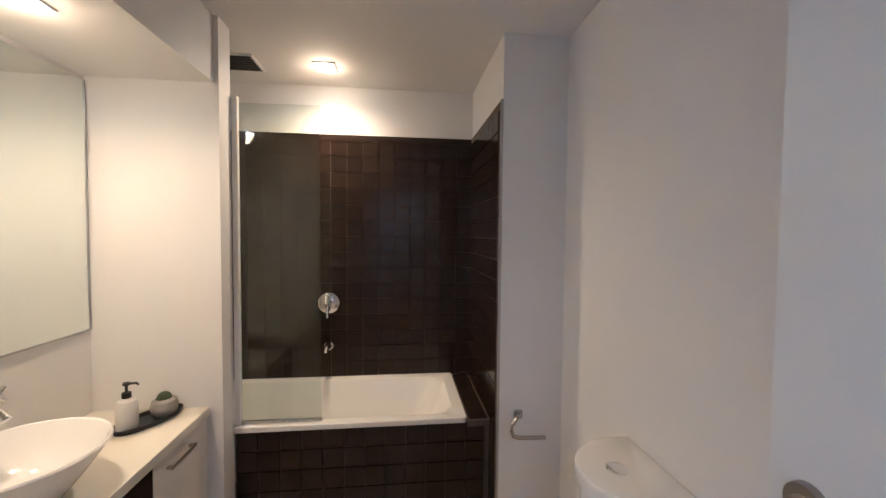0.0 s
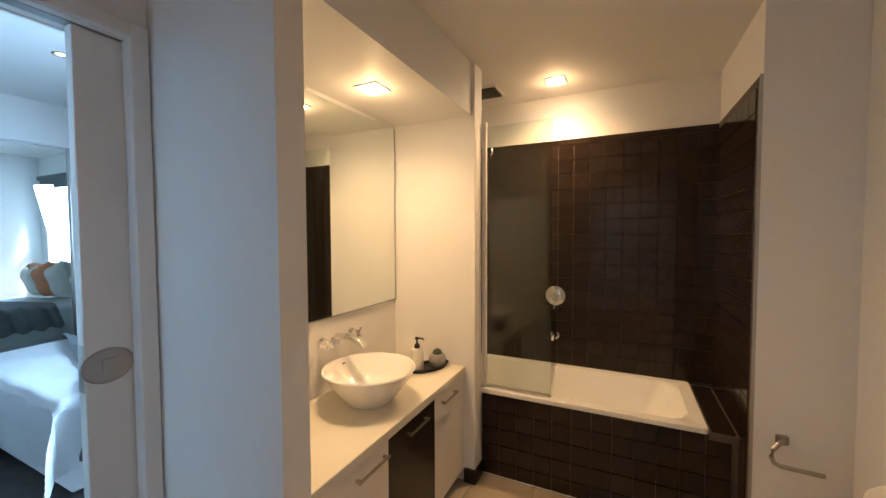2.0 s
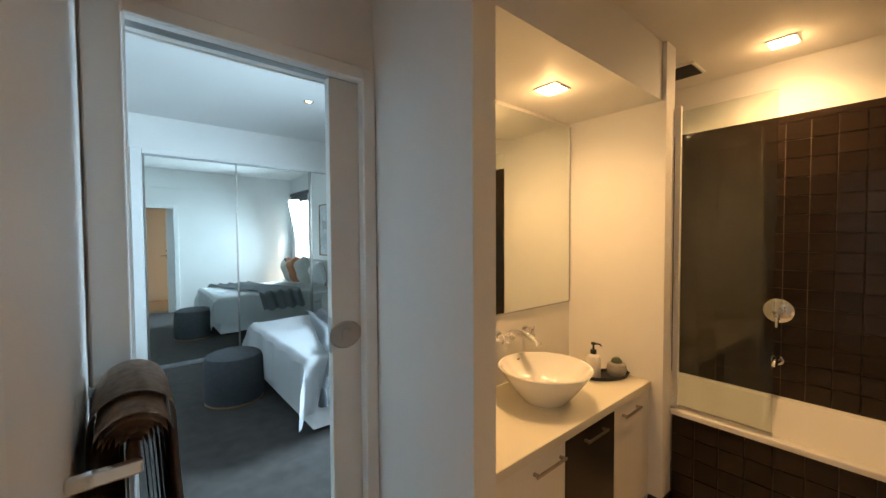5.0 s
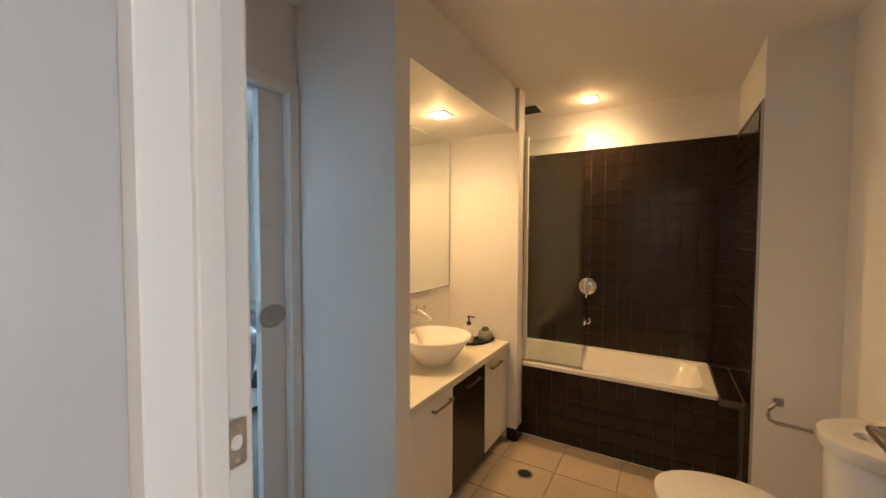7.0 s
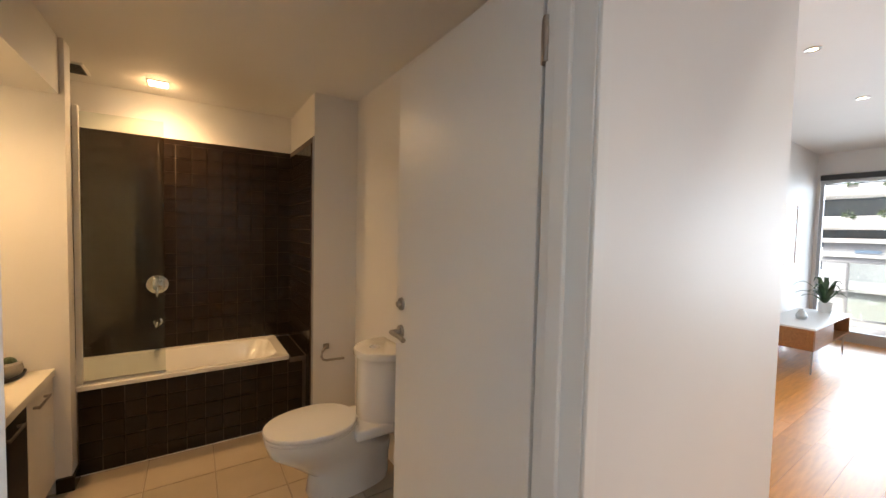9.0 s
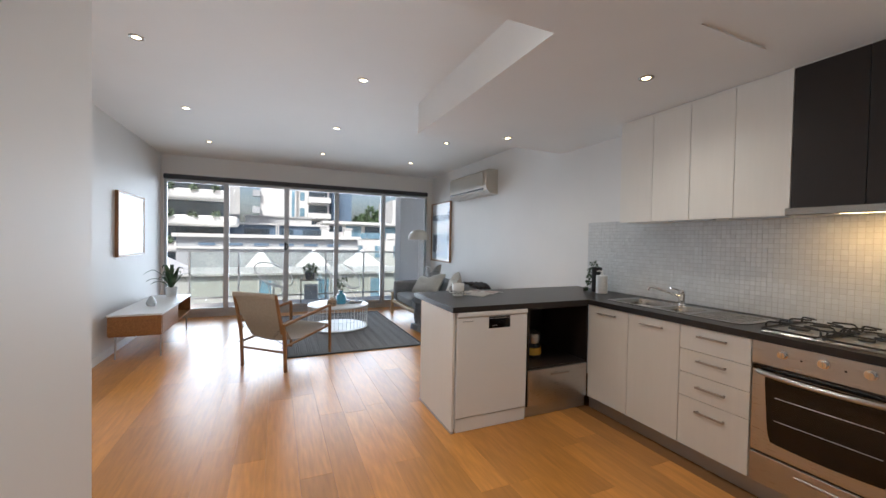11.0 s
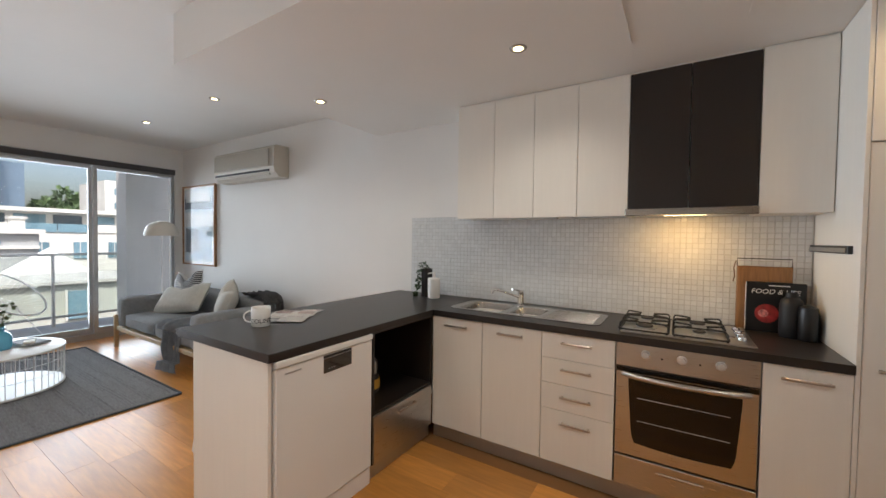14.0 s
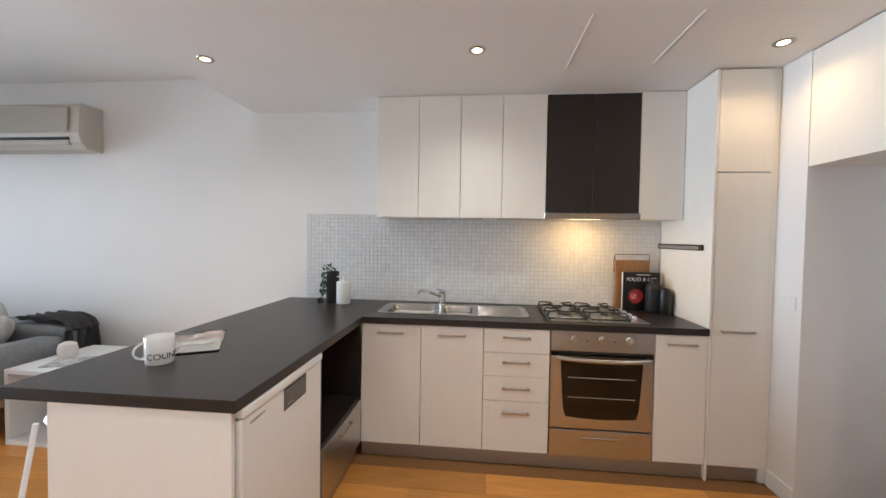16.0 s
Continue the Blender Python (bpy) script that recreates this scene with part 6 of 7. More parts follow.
sbg = thing("glass_ornament", (5.55, 0.45, 0.505), "small clear glass ornament on the sideboard", "ornament")
part("body", lathe(bmesh.new(), [(0, 0), (0.04, 0), (0.055, 0.04), (0.03, 0.09), (0.015, 0.12), (0, 0.12)], n=20), mat("frosted_glass", (0.6, 0.64, 0.66), 0.1, coat=1), sbg, smooth=True)
pl = thing("potted_plant", (6.38, 0.42, 0.505), "dark-leaved palm plant in a white pot on the sideboard", "plant")
part("pot", lathe(bmesh.new(), [(0, 0), (0.060, 0), (0.072, 0.13), (0.066, 0.13), (0.060, 0.115), (0, 0.112)], n=28), WHITE_M, pl, smooth=True)
b = bmesh.new()
lr = random.Random(12)
for i in range(16):
    a = lr.uniform(0, 6.28)
    ln, up = lr.uniform(0.20, 0.34), lr.uniform(0.12, 0.34)
    d = Vector((math.cos(a), math.sin(a), 0))
    side_ = Vector((-d.y, d.x, 0))
    prev = None
    for j in range(9):
        t = j / 8
        p = Vector((0, 0, 0.11)) + d * ln * t + Vector((0, 0, up * math.sin(math.pi * 0.72 * t)))
        w_ = 0.03 * math.sin(math.pi * min(1, 0.08 + t)) ** 0.7 * (1 if j % 2 else 0.72)
        cur = (b.verts.new(p - side_ * w_), b.verts.new(p + Vector((0, 0, -0.006))), b.verts.new(p + side_ * w_))
        if prev:
            b.faces.new((prev[0], prev[1], cur[1], cur[0])), b.faces.new((prev[1], prev[2], cur[2], cur[1]))
        prev = cur
part("leaves", b, LEAF, pl, "long notched dark green leaves")

# ---- balcony and street ----
CONC = mat("pale_concrete", (0.50, 0.50, 0.49), 0.8, vary=0.12, scale=2, bump=0.2, bscale=60)
RENDER = mat("white_render", (0.66, 0.66, 0.64), 0.8, vary=0.05, scale=0.8)
SLATE = mat("blue_grey_cladding", (0.13, 0.20, 0.29), 0.6, vary=0.08, scale=0.5)
GREYR = mat("grey_render", (0.40, 0.42, 0.44), 0.8, vary=0.06, scale=0.6)
ROOFW = mat("white_sheet_roof", (0.74, 0.74, 0.73), 0.6, vary=0.05, scale=1)
DGLASS = mat("dark_window_glass", (0.06, 0.09, 0.12), 0.08, vary=0.3, scale=0.4, coat=0.5)
BGLASS = mat("blue_window_glass", (0.16, 0.28, 0.36), 0.10, vary=0.3, scale=0.4, coat=0.5)
solid("ground", bx(-400, 1500, -900, 900, -9.3, -9.0), mat("asphalt", (0.06, 0.06, 0.062), 0.9, vary=0.2, scale=0.2), "grey street ground far below the balcony", "ground", "structure")
solid("balcony_floor", bx(7.585, 9.05, -4.2, 1.2, -0.16, -0.02), mat("balcony_tile", (0.55, 0.53, 0.50), 0.6, vary=0.06), "pale tiled balcony floor", "floor", "structure")
# Unseen slab; its depth is chosen to keep direct sun off the pier.
solid("balcony_shade_slab", bx(7.585, 8.30, -4.2, 1.2, 2.72, 2.9), CONC, "unseen concrete slab above the balcony, added to shade the pier", "ceiling", "structure")
solid("wall_balcony", bx(8.40, 8.80, -4.4, -3.58, -0.16, 2.9), RENDER, "pale grey concrete pier beside the balcony doors", "wall", "structure")
rl = thing("balcony_railing", (8.85, -1.5, -0.02), "grey steel balcony railing with clear glass panels", "railing")
part("top_rail", bx(8.82, 8.88, -3.72, 1.15, 1.055, 1.09, bevel=0.006), ALU, rl, world=True)
part("lower_rail", bx(8.835, 8.865, -3.72, 1.15, 0.10, 0.135, bevel=0.004), ALU, rl, world=True)
py = (-3.70, -2.83, -1.97, -1.09, -0.22, 0.65)
for y in py:
    part("post", bx(8.83, 8.87, y - 0.018, y + 0.018, -0.02, 1.055, bevel=0.003), ALU, rl, world=True)
for a, c in zip(py, py[1:]):
    g = part("glass_panel", bx(8.847, 8.853, a + 0.02, c - 0.02, 0.136, 1.054), SCREEN, rl, world=True)
    g.visible_shadow = False


def wire_chair(x, y, rz):
    """A round string lounge chair on thin steel legs."""
    t = thing("wire_chair", (x, y, -0.02), "white string lounge chair with an oval wire frame on the balcony", "chair", "balcony chairs", rz=rz)
    R = Matrix.Rotation(radians(-38), 4, "Y")
    c0 = Vector((0.0, 0, 0.62))
    ring = [c0 + R @ Vector((0.46 * math.cos(2 * math.pi * i / 40), 0.36 * math.sin(2 * math.pi * i / 40), 0)) for i in range(40)]
    part("hoop", tube(bmesh.new(), ring, 0.010, 8, closed=True), WHITE_M, t, smooth=True)
    inner = [c0 + R @ Vector((0.06 + 0.12 * math.cos(2 * math.pi * i / 40), 0.10 * math.sin(2 * math.pi * i / 40), -0.20)) for i in range(40)]
    b = bmesh.new()
    for i in range(0, 40):
        tube(b, [ring[i], ring[i].lerp(inner[i], 0.5) + R @ Vector((0, 0, -0.035)), inner[i]], 0.0022, 4)
    part("strings", b, WHITE_M, t)
    part("inner_hoop", tube(bmesh.new(), inner, 0.006, 6, closed=True), WHITE_M, t, smooth=True)
    for sx, sy in ((0.25, 0.26), (0.25, -0.26), (-0.25, 0.22), (-0.25, -0.22)):
        part("leg", tube(bmesh.new(), [inner[0].lerp(inner[20], 0.5) + Vector((sx * 0.4, sy * 0.4, 0.02)), (sx, sy, 0.0)], 0.007, 8), WHITE_M, t, smooth=True)
    return t


wire_chair(8.38, -0.90, 150)
wire_chair(8.33, -2.28, 35)
tt = thing("balcony_table", (8.42, -1.62, -0.02), "small dark wire table on the balcony", "table")
part("top", bx(-0.17, 0.17, -0.21, 0.21, 0.50, 0.512), BLACK, tt)
for sx in (-0.16, 0.16):
    for sy in (-0.2, 0.2):
        part("leg", cyl(bmesh.new(), (sx, sy, 0), (sx, sy, 0.5), 0.006, n=8), BLACK, tt)
part("magazine_pocket", bx(-0.12, 0.12, -0.13, 0.13, 0.10, 0.40), mat("zinc", (0.25, 0.28, 0.32), 0.5), tt)
bp_ = thing("balcony_plant", (8.42, -1.60, 0.492), "green fern in a dark pot on the balcony table", "plant")
part("pot", lathe(bmesh.new(), [(0, 0), (0.085, 0), (0.10, 0.15), (0.09, 0.15), (0, 0.13)], n=24), mat("zinc_pot", (0.10, 0.11, 0.12), 0.6), bp_, smooth=True)
b = leaf_cloud(bmesh.new(), [((0, 0, 0.2), 0.16), ((0.06, 0.06, 0.22), 0.13), ((-0.07, -0.05, 0.22), 0.13)], 0.09, 70, 21, 0.14)
part("leaves", b, SAGE, bp_)


def windows_on(parent, x, ys, zs, w, h, material, name="window"):
    for y in ys:
        for z in zs:
            part(name, bx(x - 0.08, x + 0.02, y - w / 2, y + w / 2, z, z + h), material, parent, world=True)
            part("window_sill", bx(x - 0.16, x + 0.02, y - w / 2 - 0.05, y + w / 2 + 0.05, z - 0.10, z - 0.02), RENDER, parent, world=True)


# white apartment tower with balconies
ta = thing("apartment_tower", (78, -3, -9), "tall white rendered apartment tower with stacked balconies", "building", "buildings across the street")
part("wall", bx(75, 90, -4.2, 1.8, -9, 32), RENDER, ta, world=True)
part("side_wing", bx(76, 90, -10.2, -4.21, -9, 32), RENDER, ta, world=True)
for i in range(9):
    z = 2.2 + i * 2.95
    part("balcony", bx(73.4, 75.9, -10.2, -6.2, z, z + 1.0), RENDER, ta, world=True)
    part("balcony", bx(74.0, 76.0, 1.81, 3.0, z + 0.6, z + 1.7), GREYR, ta, world=True)
    part("balcony_window", bx(75.88, 75.98, -9.8, -6.4, z + 1.1, z + 2.6), DGLASS, ta, world=True)
    part("window", bx(75.88, 75.98, -5.7, -4.9, z + 0.4, z + 2.0), BGLASS, ta, world=True)
part("stair_glazing", bx(74.9, 74.99, -3.9, -3.4, 3, 31), BGLASS, ta, world=True)
tdk = thing("office_tower", (84, -13, -9), "dark grey-blue tower behind the white apartments", "building", "buildings across the street")
part("wall", bx(80, 92, -15.2, -11.2, -9, 11.3), SLATE, tdk, world=True)
for i in range(5):
    part("window_band", bx(79.9, 79.99, -12.6, -11.6, 1.0 + i * 2.1, 2.1 + i * 2.1), BGLASS, tdk, world=True)

lb = thing("low_building", (58, -1, -9), "low white building with a flat roof", "building", "buildings across the street")
part("wall", bx(55, 62, -5.3, 2.8, -9, 4.1), RENDER, lb, world=True)
part("roof", bx(54.8, 62.2, -5.5, 3.0, 4.1, 4.3), CONC, lb, world=True)
bb_ = thing("slate_building", (47, -2, -9), "blue-grey clad building with long dark windows", "building", "buildings across the street")
part("wall", bx(45, 52, -6.2, 3.2, -9, 2.75), SLATE, bb_, world=True)
part("roof", bx(44.7, 52.3, -6.4, 3.4, 2.75, 2.95), RENDER, bb_, world=True)
for y0, y1 in ((-0.2, 2.2), (-2.6, -1.4), (-5.6, -3.6)):
    part("window", bx(44.9, 44.99, y0, y1, 1.75, 2.35), DGLASS, bb_, world=True)
for y in (-0.9, -1.1):
    part("flue_pipe", cyl(bmesh.new(), (44.5, y, 1.2), (44.5, y, 3.1), 0.07, n=10), RENDER, bb_, world=True)
pb = thing("parapet_building", (36, -2, -9), "old rendered building with a long cornice and chimneys", "building", "buildings across the street")
part("wall", bx(34, 40, -7.6, 6, -9, 1.35), GREYR, pb, world=True)
part("cornice", bx(33.6, 40.2, -7.8, 6.2, 1.35, 1.62), RENDER, pb, world=True)
part("string_course", bx(33.8, 34, -7.6, 6, 0.45, 0.62), RENDER, pb, world=True)
for y in (-6.9, -4.9):
    part("chimney", bx(35, 35.7, y - 0.3, y + 0.3, 1.63, 2.25), RENDER, pb, world=True)
    part("chimney_cap", bx(34.9, 35.8, y - 0.4, y + 0.4, 2.25, 2.4), CONC, pb, world=True)
for y in (-5.5, -3.6, -1.7, 0.2, 2.1, 4.0):
    part("vent_panel", bx(33.9, 33.99, y - 0.55, y + 0.55, 0.72, 0.92), SLATE, pb, world=True)
eb_ = thing("terrace_building", (52, -12, -9), "white three-storey building with window bands and terraces", "building", "buildings across the street")
part("wall", bx(50, 60, -24, -6.3, -9, 1.5), RENDER, eb_, world=True)
part("upper_storey", bx(52.5, 60, -24, -6.6, 1.5, 3.4), RENDER, eb_, world=True)
part("roof_slab", bx(50.8, 60.5, -24.2, -6.4, 3.4, 3.75), RENDER, eb_, world=True)
for k in range(6):
    y = -8.0 - k * 2.6
    part("window_band", bx(52.4, 52.49, y - 1.05, y + 1.05, 1.75, 3.2), BGLASS if k % 2 else DGLASS, eb_, world=True)
    part("terrace_rail", bx(49.9, 49.98, y - 1.25, y + 1.25, 1.5, 2.3), BGLASS if k % 3 else RENDER, eb_, world=True)
    part("window", bx(49.9, 49.99, y - 0.75, y + 0.2, -1.0, 0.6), BGLASS, eb_, world=True)
    part("window_frame", bx(49.88, 49.895, y - 0.30, y - 0.24, -1.0, 0.6), RENDER, eb_, world=True)
nb_ = thing("balcony_building", (42, 6, -9), "white apartment block with rounded planted balconies", "building", "buildings across the street")
part("wall", bx(40.5, 52, 3.2, 14, -9, 14), DGLASS, nb_, world=True)
for i in range(8):
    z = -2.3 + i * 2.3
    part("balcony", bx(38.6, 40.6, 2.3 + (0.9 if i > 2 else 0), 14, z, z + 0.95, bevel=0.3, seg=3), RENDER, nb_, world=True)
    b = leaf_cloud(bmesh.new(), [((38.6, 4.0 + q * 1.7, z + 1.05), 0.35) for q in range(4)], 0.3, 30, 40 + i)
    part("planting", b, SAGE, nb_, world=True)
fr_ = thing("far_tower", (70, -21, -9), "pale tower block in the hazy distance", "building", "buildings across the street")
part("wall", bx(66, 76, -27, -20, -9, 8.6), RENDER, fr_, world=True)
for i in range(4):
    part("window_band", bx(65.9, 65.99, -25, -21, 1 + 1.9 * i, 1.9 + 1.9 * i), BGLASS, fr_, world=True)

# white hipped roofs just below the railing
for y0, y1, zt in ((2.6, 6.4, 0.42), (-1.35, 1.0, 0.50), (-4.2, -1.5, 0.55), (-7.2, -3.9, 0.57)):
    t = thing("hipped_roof_pavilion", (22, (y0 + y1) / 2, -9), "white hipped sheet roof below the balcony", "building", "white hipped roofs")
    b = bmesh.new()
    vs_ = [b.verts.new(v) for v in ((20.0, y0, -0.75), (24.5, y0, -0.75), (24.5, y1, -0.75), (20.0, y1, -0.75))]
    ap = b.verts.new((22.2, (y0 + y1) / 2, zt + 0.25))
    for i in range(4):
        b.faces.new((vs_[i], vs_[(i + 1) % 4], ap))
    b.faces.new(vs_)
    part("roof", b, ROOFW, t, world=True)
    part("wall", bx(20.3, 24.2, y0 + 0.2, y1 - 0.2, -9, -0.76), RENDER, t, world=True)
hw = thing("rear_wall_building", (16, -3, -9), "grey-green rendered rear building with a pale blue window", "building", "buildings across the street")
part("wall", bx(15, 18, -8.5, 3.4, -9, 0.02), mat("green_grey_render", (0.44, 0.46, 0.43), 0.8, vary=0.08, scale=0.7), hw, world=True)
part("coping", bx(14.85, 18.1, -8.6, 3.5, 0.02, 0.10), CONC, hw, world=True)
for y in (-0.58, -2.6, -4.6):
    part("window", bx(14.93, 14.99, y - 0.2, y + 0.2, -0.95, -0.18), BGLASS, hw, world=True)
    part("window_frame", bx(14.90, 14.96, y - 0.24, y - 0.20, -0.98, -0.14), RENDER, hw, world=True)
    part("window_frame", bx(14.90, 14.96, y + 0.20, y + 0.24, -0.98, -0.14), RENDER, hw, world=True)


def tree(x, y, base, height, spread, seed):
    t = thing("tree", (x, y, base), "broad leafy green tree beyond the rooftops", "tree", "trees beyond the rooftops")
    rg = random.Random(seed)
    part("trunk", cyl(bmesh.new(), (0, 0, 0), (0, 0, height * 0.6), 0.5, 0.22, 12), mat("bark", (0.08, 0.06, 0.045), 0.9, vary=0.3), t, smooth=True)
    cs = []
    for i in range(14):
        a, r = rg.uniform(0, 6.28), spread * rg.uniform(0.1, 0.8)
        c = (r * math.cos(a), r * math.sin(a), height * rg.uniform(0.6, 0.95))
        part("limb", cyl(bmesh.new(), (0, 0, height * 0.45), c, 0.16, 0.05, 6), bpy.data.materials["bark"], t)
        cs.append((c, spread * rg.uniform(0.25, 0.45)))
    part("crown", leaf_cloud(bmesh.new(), cs, 0.9, 130, seed + 1), mat("tree_leaf", (0.09, 0.15, 0.06), 0.7, vary=0.4, scale=0.5, rand=0.35), t)


tree(90, -19.5, -9, 17.0, 4.0, 2)
tree(93, -23.5, -9, 17.8, 4.2, 5)

# ---- bedroom ----
BN = 2.648
wb = thing("mirrored_wardrobe", (-5.2, 1.2, 0), "white-framed sliding wardrobe with full mirror doors", "wardrobe")
part("head_rail", bx(-5.26, -5.18, -0.07, 2.60, 2.296, 2.345, bevel=0.003), GLOSS, wb, world=True)
part("side_frame", bx(-5.26, -5.17, -0.17, -0.072, 0.0, 2.345, bevel=0.004), GLOSS, wb, world=True)
part("floor_track", bx(-5.26, -5.175, -0.07, 2.60, 0.0, 0.022), ALU, wb, world=True)
for k, (y0, y1) in enumerate(((-0.068, 0.815), (0.795, 1.705), (1.69, 2.60))):
    x = -5.200 - (0.022 if k == 1 else 0.0)
    dm = part("door", bx(x - 0.012, x - 0.006, y0, y1, 0.024, 2.294), ALU, wb, world=True)
    part("mirror", bx(x - 0.0058, x, y0 + 0.018, y1 - 0.018, 0.042, 2.276), MIRROR, dm, "full-height mirror", world=True)
    for a in (y0, y1 - 0.018):
        part("stile", bx(x - 0.0058, x + 0.008, a, a + 0.018, 0.024, 2.294), NICKEL, dm, world=True)
walls("wall_wardrobe", [(-5.85, -5.19, -3.0, -0.172, 0, CBD), (-5.85, -5.19, -0.172, BN, 2.346, CBD), (-5.85, -5.27, -0.172, BN, 0, 2.345)], PAINT, "pale painted wall round the wardrobe")
bw = bmesh.new()
for v in ((-1.79, -1.70, 0.87, 2.30), (-2.68, -2.59, 0.87, 2.30), (-2.59, -1.79, 0.87, 0.93), (-2.59, -1.79, 2.24, 2.30), (-2.205, -2.165, 0.93, 2.24), (-2.165, -1.79, 1.55, 1.585)):
    box(bw, v[0], v[1], BN - 0.012, BN + 0.04, v[2], v[3])
solid("window_2_frame", bw, GLOSS, "white painted frame of the bedroom window", "window frame", "structure")
pn2 = solid("window_2_glass", bx(-2.59, -1.79, BN + 0.01, BN + 0.015, 0.93, 2.24), PANE, "clear glass of the bedroom window", "window glass", "structure")
pn2.visible_shadow = False
bld = thing("roller_blind", (-2.19, BN - 0.05, 2.22), "dark grey roller blind rolled up at the window", "blind")
part("cassette", bx(-2.72, -1.66, BN - 0.075, BN - 0.013, 2.31, 2.375, bevel=0.01, seg=2), mat("blind_grey", (0.10, 0.11, 0.12), 0.7), bld, world=True)
part("fabric", bx(-2.68, -1.70, BN - 0.050, BN - 0.046, 2.16, 2.312), bpy.data.materials["blind_grey"], bld, world=True)
picture("framed_print", -4.11, -3.17, BN - 0.002, 1.07, 2.03, -1, "oak-framed abstract print in soft greys over the bed",
        [(0, 1, 0, 1, (0.66, 0.68, 0.70)), (0.1, 0.6, 0.62, 0.86, (0.22, 0.24, 0.27)), (0.45, 0.9, 0.5, 0.7, (0.45, 0.40, 0.38)), (0.2, 0.8, 0.2, 0.42, (0.52, 0.56, 0.60))], 9)

bed = thing("bed", (-3.45, 1.62, 0), "double bed made up in white linen with a valance", "bed")
part("base", bx(-4.13, -2.77, 0.775, 2.60, 0.04, 0.34, bevel=0.01), LINEN, bed, "white gathered valance", world=True)
part("mattress", soft(-4.13, -2.77, 0.775, 2.60, 0.341, 0.53, 0.05, 0.01), LINEN, bed, world=True, smooth=True)
part("headboard", bx(-4.20, -2.70, 2.605, 2.645, 0.04, 0.98, bevel=0.01), mat("beige_headboard", (0.42, 0.40, 0.37), 0.9, bump=0.2), bed, world=True)


def quilt(u, v):
    """Bedcover: over the top, down both sides and the foot, with soft folds."""
    x, y = -4.55 + u * 2.20, 0.37 + v * 1.68
    z = 0.575 + 0.012 * noise.noise(Vector((x * 3, y * 3, 0)))
    ox = max(0, -4.14 - x, x + 2.76)
    oy = max(0, 0.77 - y)
    wav = 0.016 * math.sin(x * 17 + 2 * noise.noise(Vector((x, y, 1)))) if oy > ox else 0.016 * math.sin(y * 15 + 3 * noise.noise(Vector((x, y, 4))))
    if ox > 0:
        e = min(ox, 0.06)
        xs_ = (-4.14 - e - 0.02) if x < -3.4 else (-2.76 + e + 0.02)
        x = xs_ + wav * min(1, ox * 6) * (1 if x > -3.4 else -1)
        z -= max(0, ox - 0.03) * 0.98
    if oy > 0:
        e = min(oy, 0.06)
        y = 0.77 - e - 0.02 - wav * min(1, oy * 6)
        z -= max(0, oy - 0.03) * 0.98
    if min(ox, oy) > 0:
        h = math.hypot(ox, oy)
        z = 0.575 - max(0, min(h, 0.47) - 0.03) * 0.98
        flare = min(ox, oy) * 0.16 * (1 + 0.3 * math.sin(9 * math.atan2(oy, ox)))
        x += flare * (1 if x > -3.4 else -1)
        y -= flare
    z = max(z, 0.10)
    return (x, y, z)


part("quilt", sheet(bmesh.new(), quilt, 90, 80, 0.02), LINEN, bed, "white cotton quilt", world=True, smooth=True)
tbk = thing("throw_blanket", (-3.4, 1.2, 0.6), "pale grey throw with tassels across the bed", "throw")


def bthrow(u, v):
    x, y = -4.45 + u * 1.97, 1.34 - 0.56 * u + v * 0.62
    z = 0.606 + 0.016 * math.sin(v * 26 + 2.5 * noise.noise(Vector((u * 2.5, v, 0)))) + 0.012 * noise.noise(Vector((x * 4, y * 6, 2)))
    ox = max(0, -4.14 - x, x + 2.76)
    if ox > 0:
        s_ = 1 if x > -3.4 else -1
        x = (-2.76 if s_ > 0 else -4.14) + s_ * (min(ox, 0.06) + 0.055 + 0.014 * math.sin(v * 30))
        z -= max(0, ox - 0.03)
    return (x, y, z)


part("cloth", sheet(bmesh.new(), bthrow, 70, 50, 0.01), mat("pale_grey_throw", (0.27, 0.285, 0.30), 0.95, vary=0.08, bump=0.5, bscale=150), tbk, world=True, smooth=True)
for i in range(5):
    y = 0.80 + i * 0.15
    part("tassel", lathe(bmesh.new(), [(0.0, 0.0), (0.014, -0.012), (0.020, -0.03), (0.018, -0.04), (0.034, -0.10), (0.036, -0.125), (0.0, -0.122)], (-2.64, y, 0.385), 14), DKFAB, tbk, "dark grey tassel", world=True, smooth=True)
for x, y, z, w, h, m, rx, rz, lab in ((-2.98, 2.24, 0.60, 0.50, 0.46, DKFAB, 20, 10, "charcoal cushion propped at the bed head"), (-3.22, 2.12, 0.60, 0.46, 0.42, CUSH, 18, 4, "oatmeal cushion propped at the bed head"), (-3.46, 2.14, 0.60, 0.46, 0.48, RUST, 14, -4, "rust-coloured velvet cushion on the bed"),
                                (-3.74, 2.18, 0.60, 0.50, 0.50, CUSH, 14, 2, "oatmeal cushion propped at the bed head"), (-3.98, 2.28, 0.60, 0.44, 0.40, LINEN, 12, 0, "white pillow propped at the bed head"), (-3.15, 2.36, 0.60, 0.60, 0.46, LINEN, 10, 0, "white pillow propped at the bed head")):
    cu = thing("cushion", (x, y, z), lab, "cushion", "cushions on the bed")
    bb = cushion(bmesh.new(), w, h, 0.22, chop=0.10)
    bb.transform(pose(0, 0, 0.005, rx, 4, rz))
    part("cover", bb, m, cu, smooth=True)
ot = thing("ottoman", (-3.86, 0.49, 0), "round charcoal fabric ottoman at the foot of the bed", "ottoman")
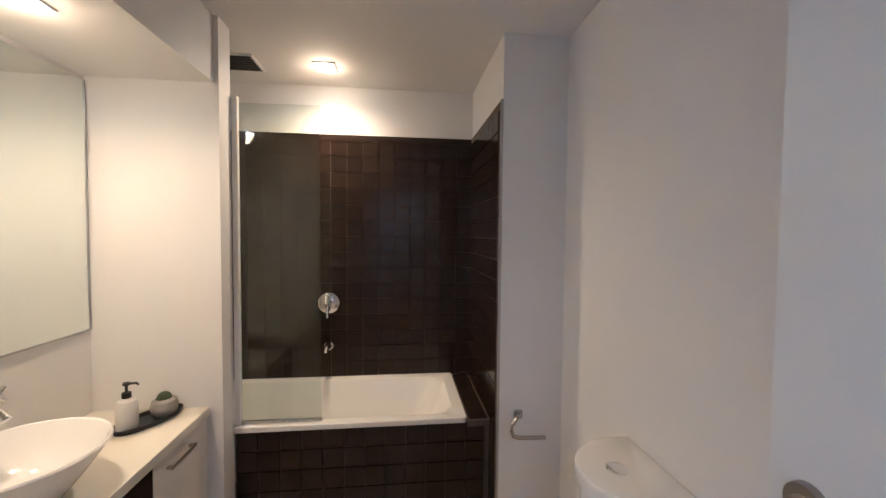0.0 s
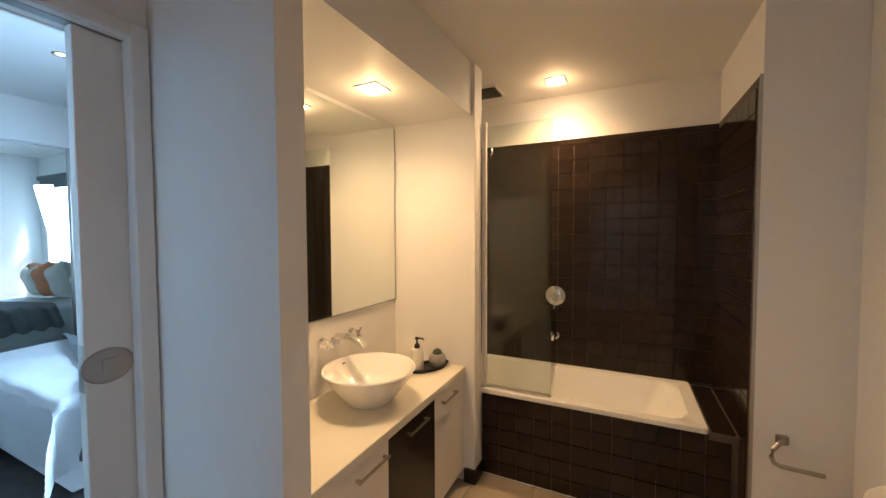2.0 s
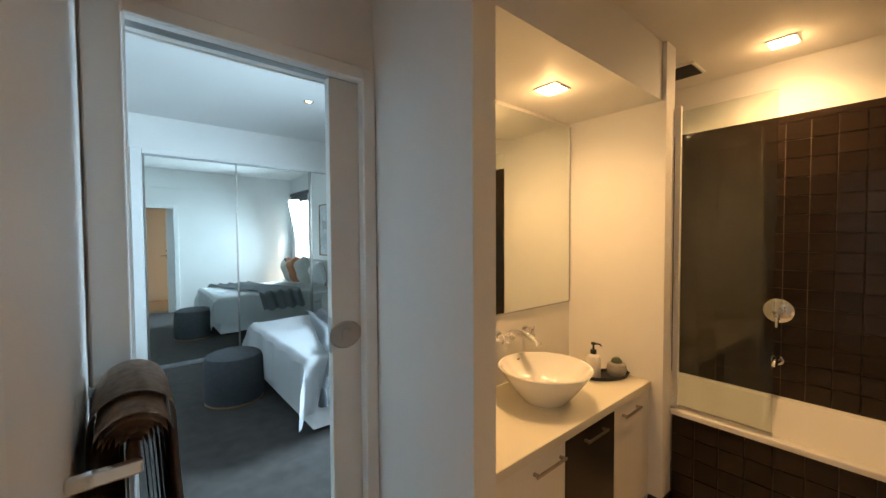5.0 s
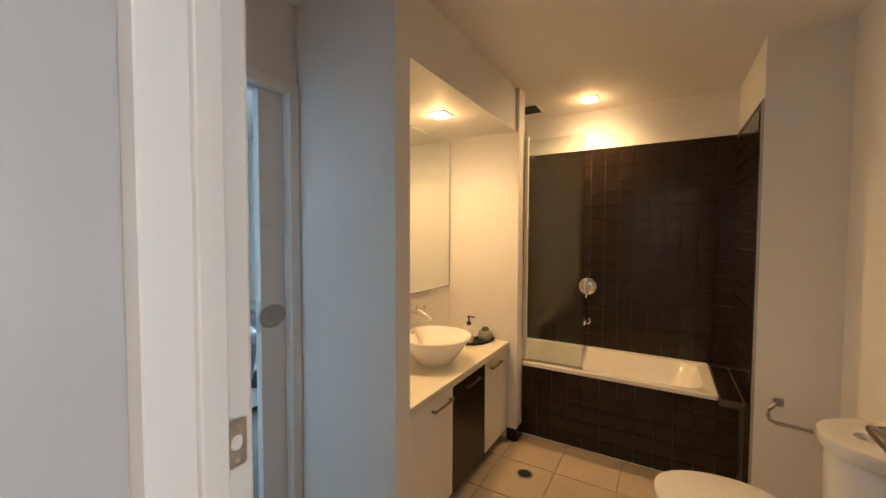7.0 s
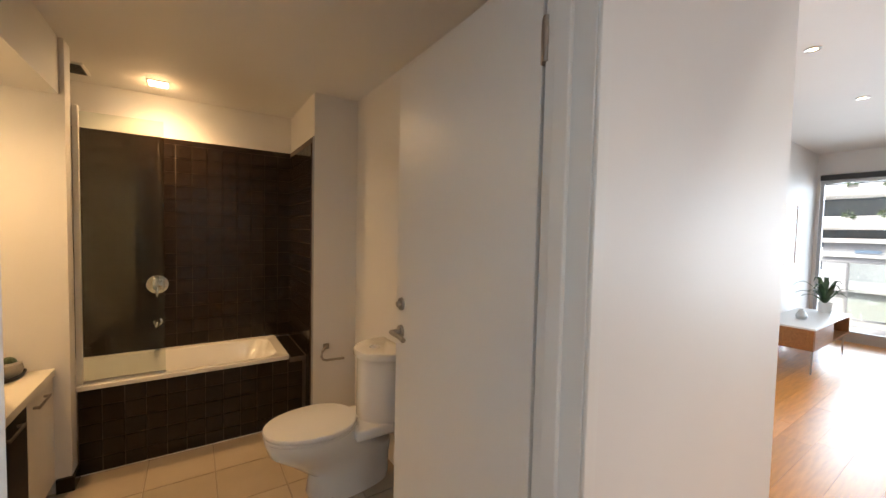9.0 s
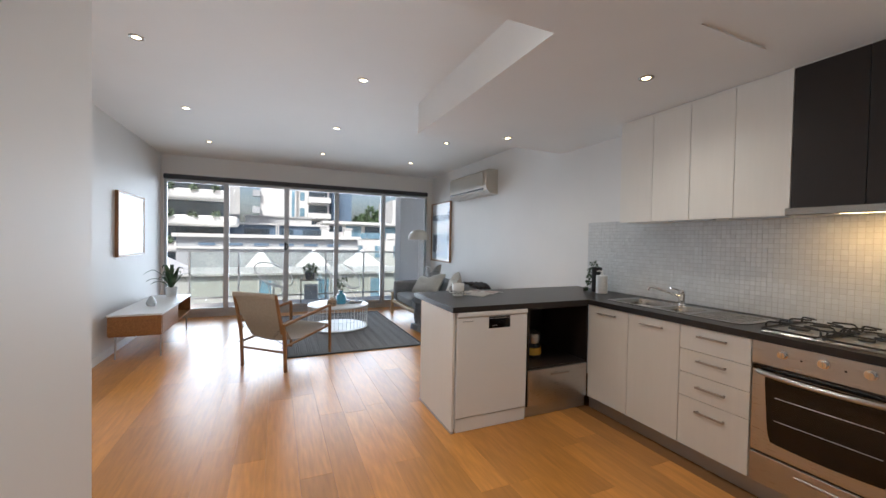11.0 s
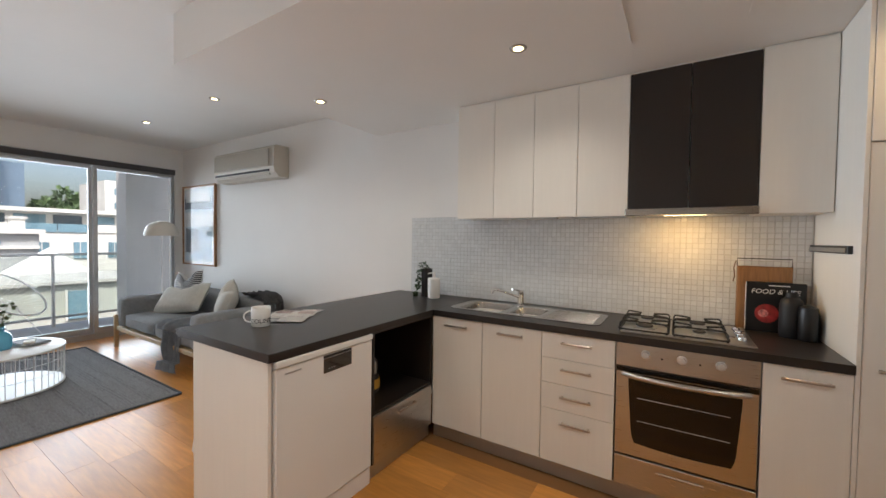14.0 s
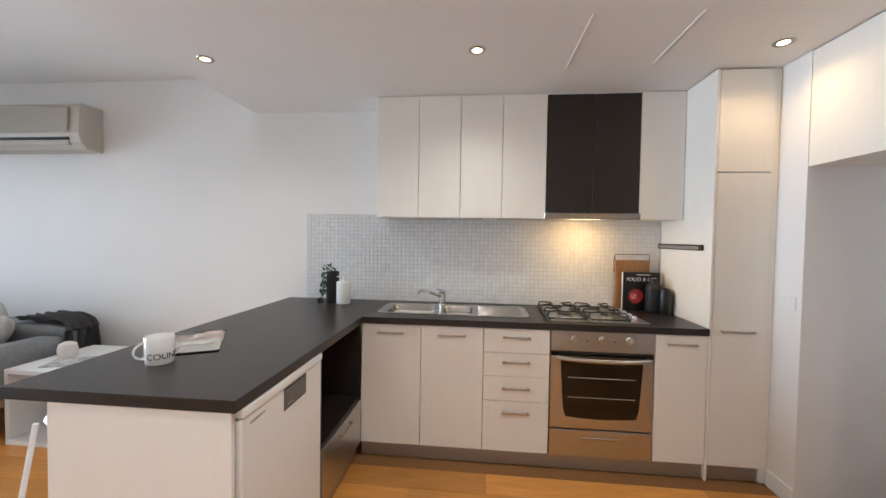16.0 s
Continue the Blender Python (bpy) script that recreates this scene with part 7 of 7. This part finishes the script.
part("body", lathe(bmesh.new(), [(0, 0.01), (0.222, 0.01), (0.232, 0.03), (0.237, 0.20), (0.232, 0.35), (0.216, 0.39), (0.18, 0.408), (0, 0.412)], n=48), DKFAB, ot, smooth=True)
part("base_ring", lathe(bmesh.new(), [(0.21, 0.0), (0.228, 0.0), (0.228, 0.014), (0.21, 0.014)], n=48), OAK, ot, smooth=True)
ns = thing("bedside_table", (-4.50, 2.40, 0), "pale bedside table beside the bed", "bedside table")
part("box", bx(-4.74, -4.28, 2.20, 2.62, 0.02, 0.52, bevel=0.004), mat("pale_laminate", (0.55, 0.54, 0.50), 0.5), ns, world=True)
part("drawer", bx(-4.73, -4.29, 2.188, 2.1998, 0.28, 0.50, bevel=0.002), bpy.data.materials["pale_laminate"], ns, world=True)
bsl = thing("bedside_jar", (-4.42, 2.36, 0.52), "small dark jar on the bedside table", "jar")
part("body", lathe(bmesh.new(), [(0, 0), (0.05, 0), (0.052, 0.09), (0.045, 0.095), (0, 0.09)], n=24), mat("umber_ceramic", (0.08, 0.06, 0.05), 0.6), bsl, smooth=True)

# ---- oak floor strips ----
SW = 0.18
pmesh = []
for k in range(3):
    ln = (1.22, 1.65, 0.86)[k]
    v = [(0, 0, 0), (ln, 0, 0), (ln, SW, 0), (0, SW, 0), (0.0006, 0.0006, 0.006), (ln - 0.0006, 0.0006, 0.006), (ln - 0.0006, SW - 0.0006, 0.006), (0.0006, SW - 0.0006, 0.006)]
    f = [(4, 5, 6, 7)] + [(q, (q + 1) % 4, 4 + (q + 1) % 4, 4 + q) for q in range(4)]
    me = bpy.data.meshes.new("floor_board")
    me.from_pydata(v, [], f)
    me.materials.append(WOODF)
    pmesh.append((ln, me, v, f))
fr2 = random.Random(31)
jv, jf, count = [], [], 0
y = -3.955
while y < 0.77:
    x = (-0.128 if y < -2.34 else -0.65) if y < -0.42 else 1.46
    first = fr2.uniform(0.2, 1.2)
    if y < -3.3:
        x = 2.9
    while x < 7.38:
        ln, me, v, f = pmesh[fr2.randrange(3)]
        if first:
            ln = first
            v = [(min(a, ln), b_, c) for a, b_, c in pmesh[1][2]]
            first = 0
        elif x + ln > 7.385 and x < 7.38:
            ln2 = 7.385 - x
            v = [(min(a, ln2), b_, c) for a, b_, c in v]
        elif 0.0 < x < 3.3 and -3.3 < y < -1.55 and count < 300:
            ob = piece("floor_board", me, floor_living, x, y, -0.006)
            count += 1
            x += ln + 0.0002
            continue
        k = len(jv)
        jv += [(x + a, y + b_, c - 0.006) for a, b_, c in v]
        jf += [tuple(k + q for q in ff) for ff in f]
        x += ln + 0.0002
    y += SW
me = bpy.data.meshes.new("floor_boards")
me.from_pydata(jv, [], jf)
me.materials.append(WOODF)
fb_ = new("floor_boards", me)
fb_.parent = floor_living
tagged(fb_, "narrow honey oak floor boards", kind="stuff")
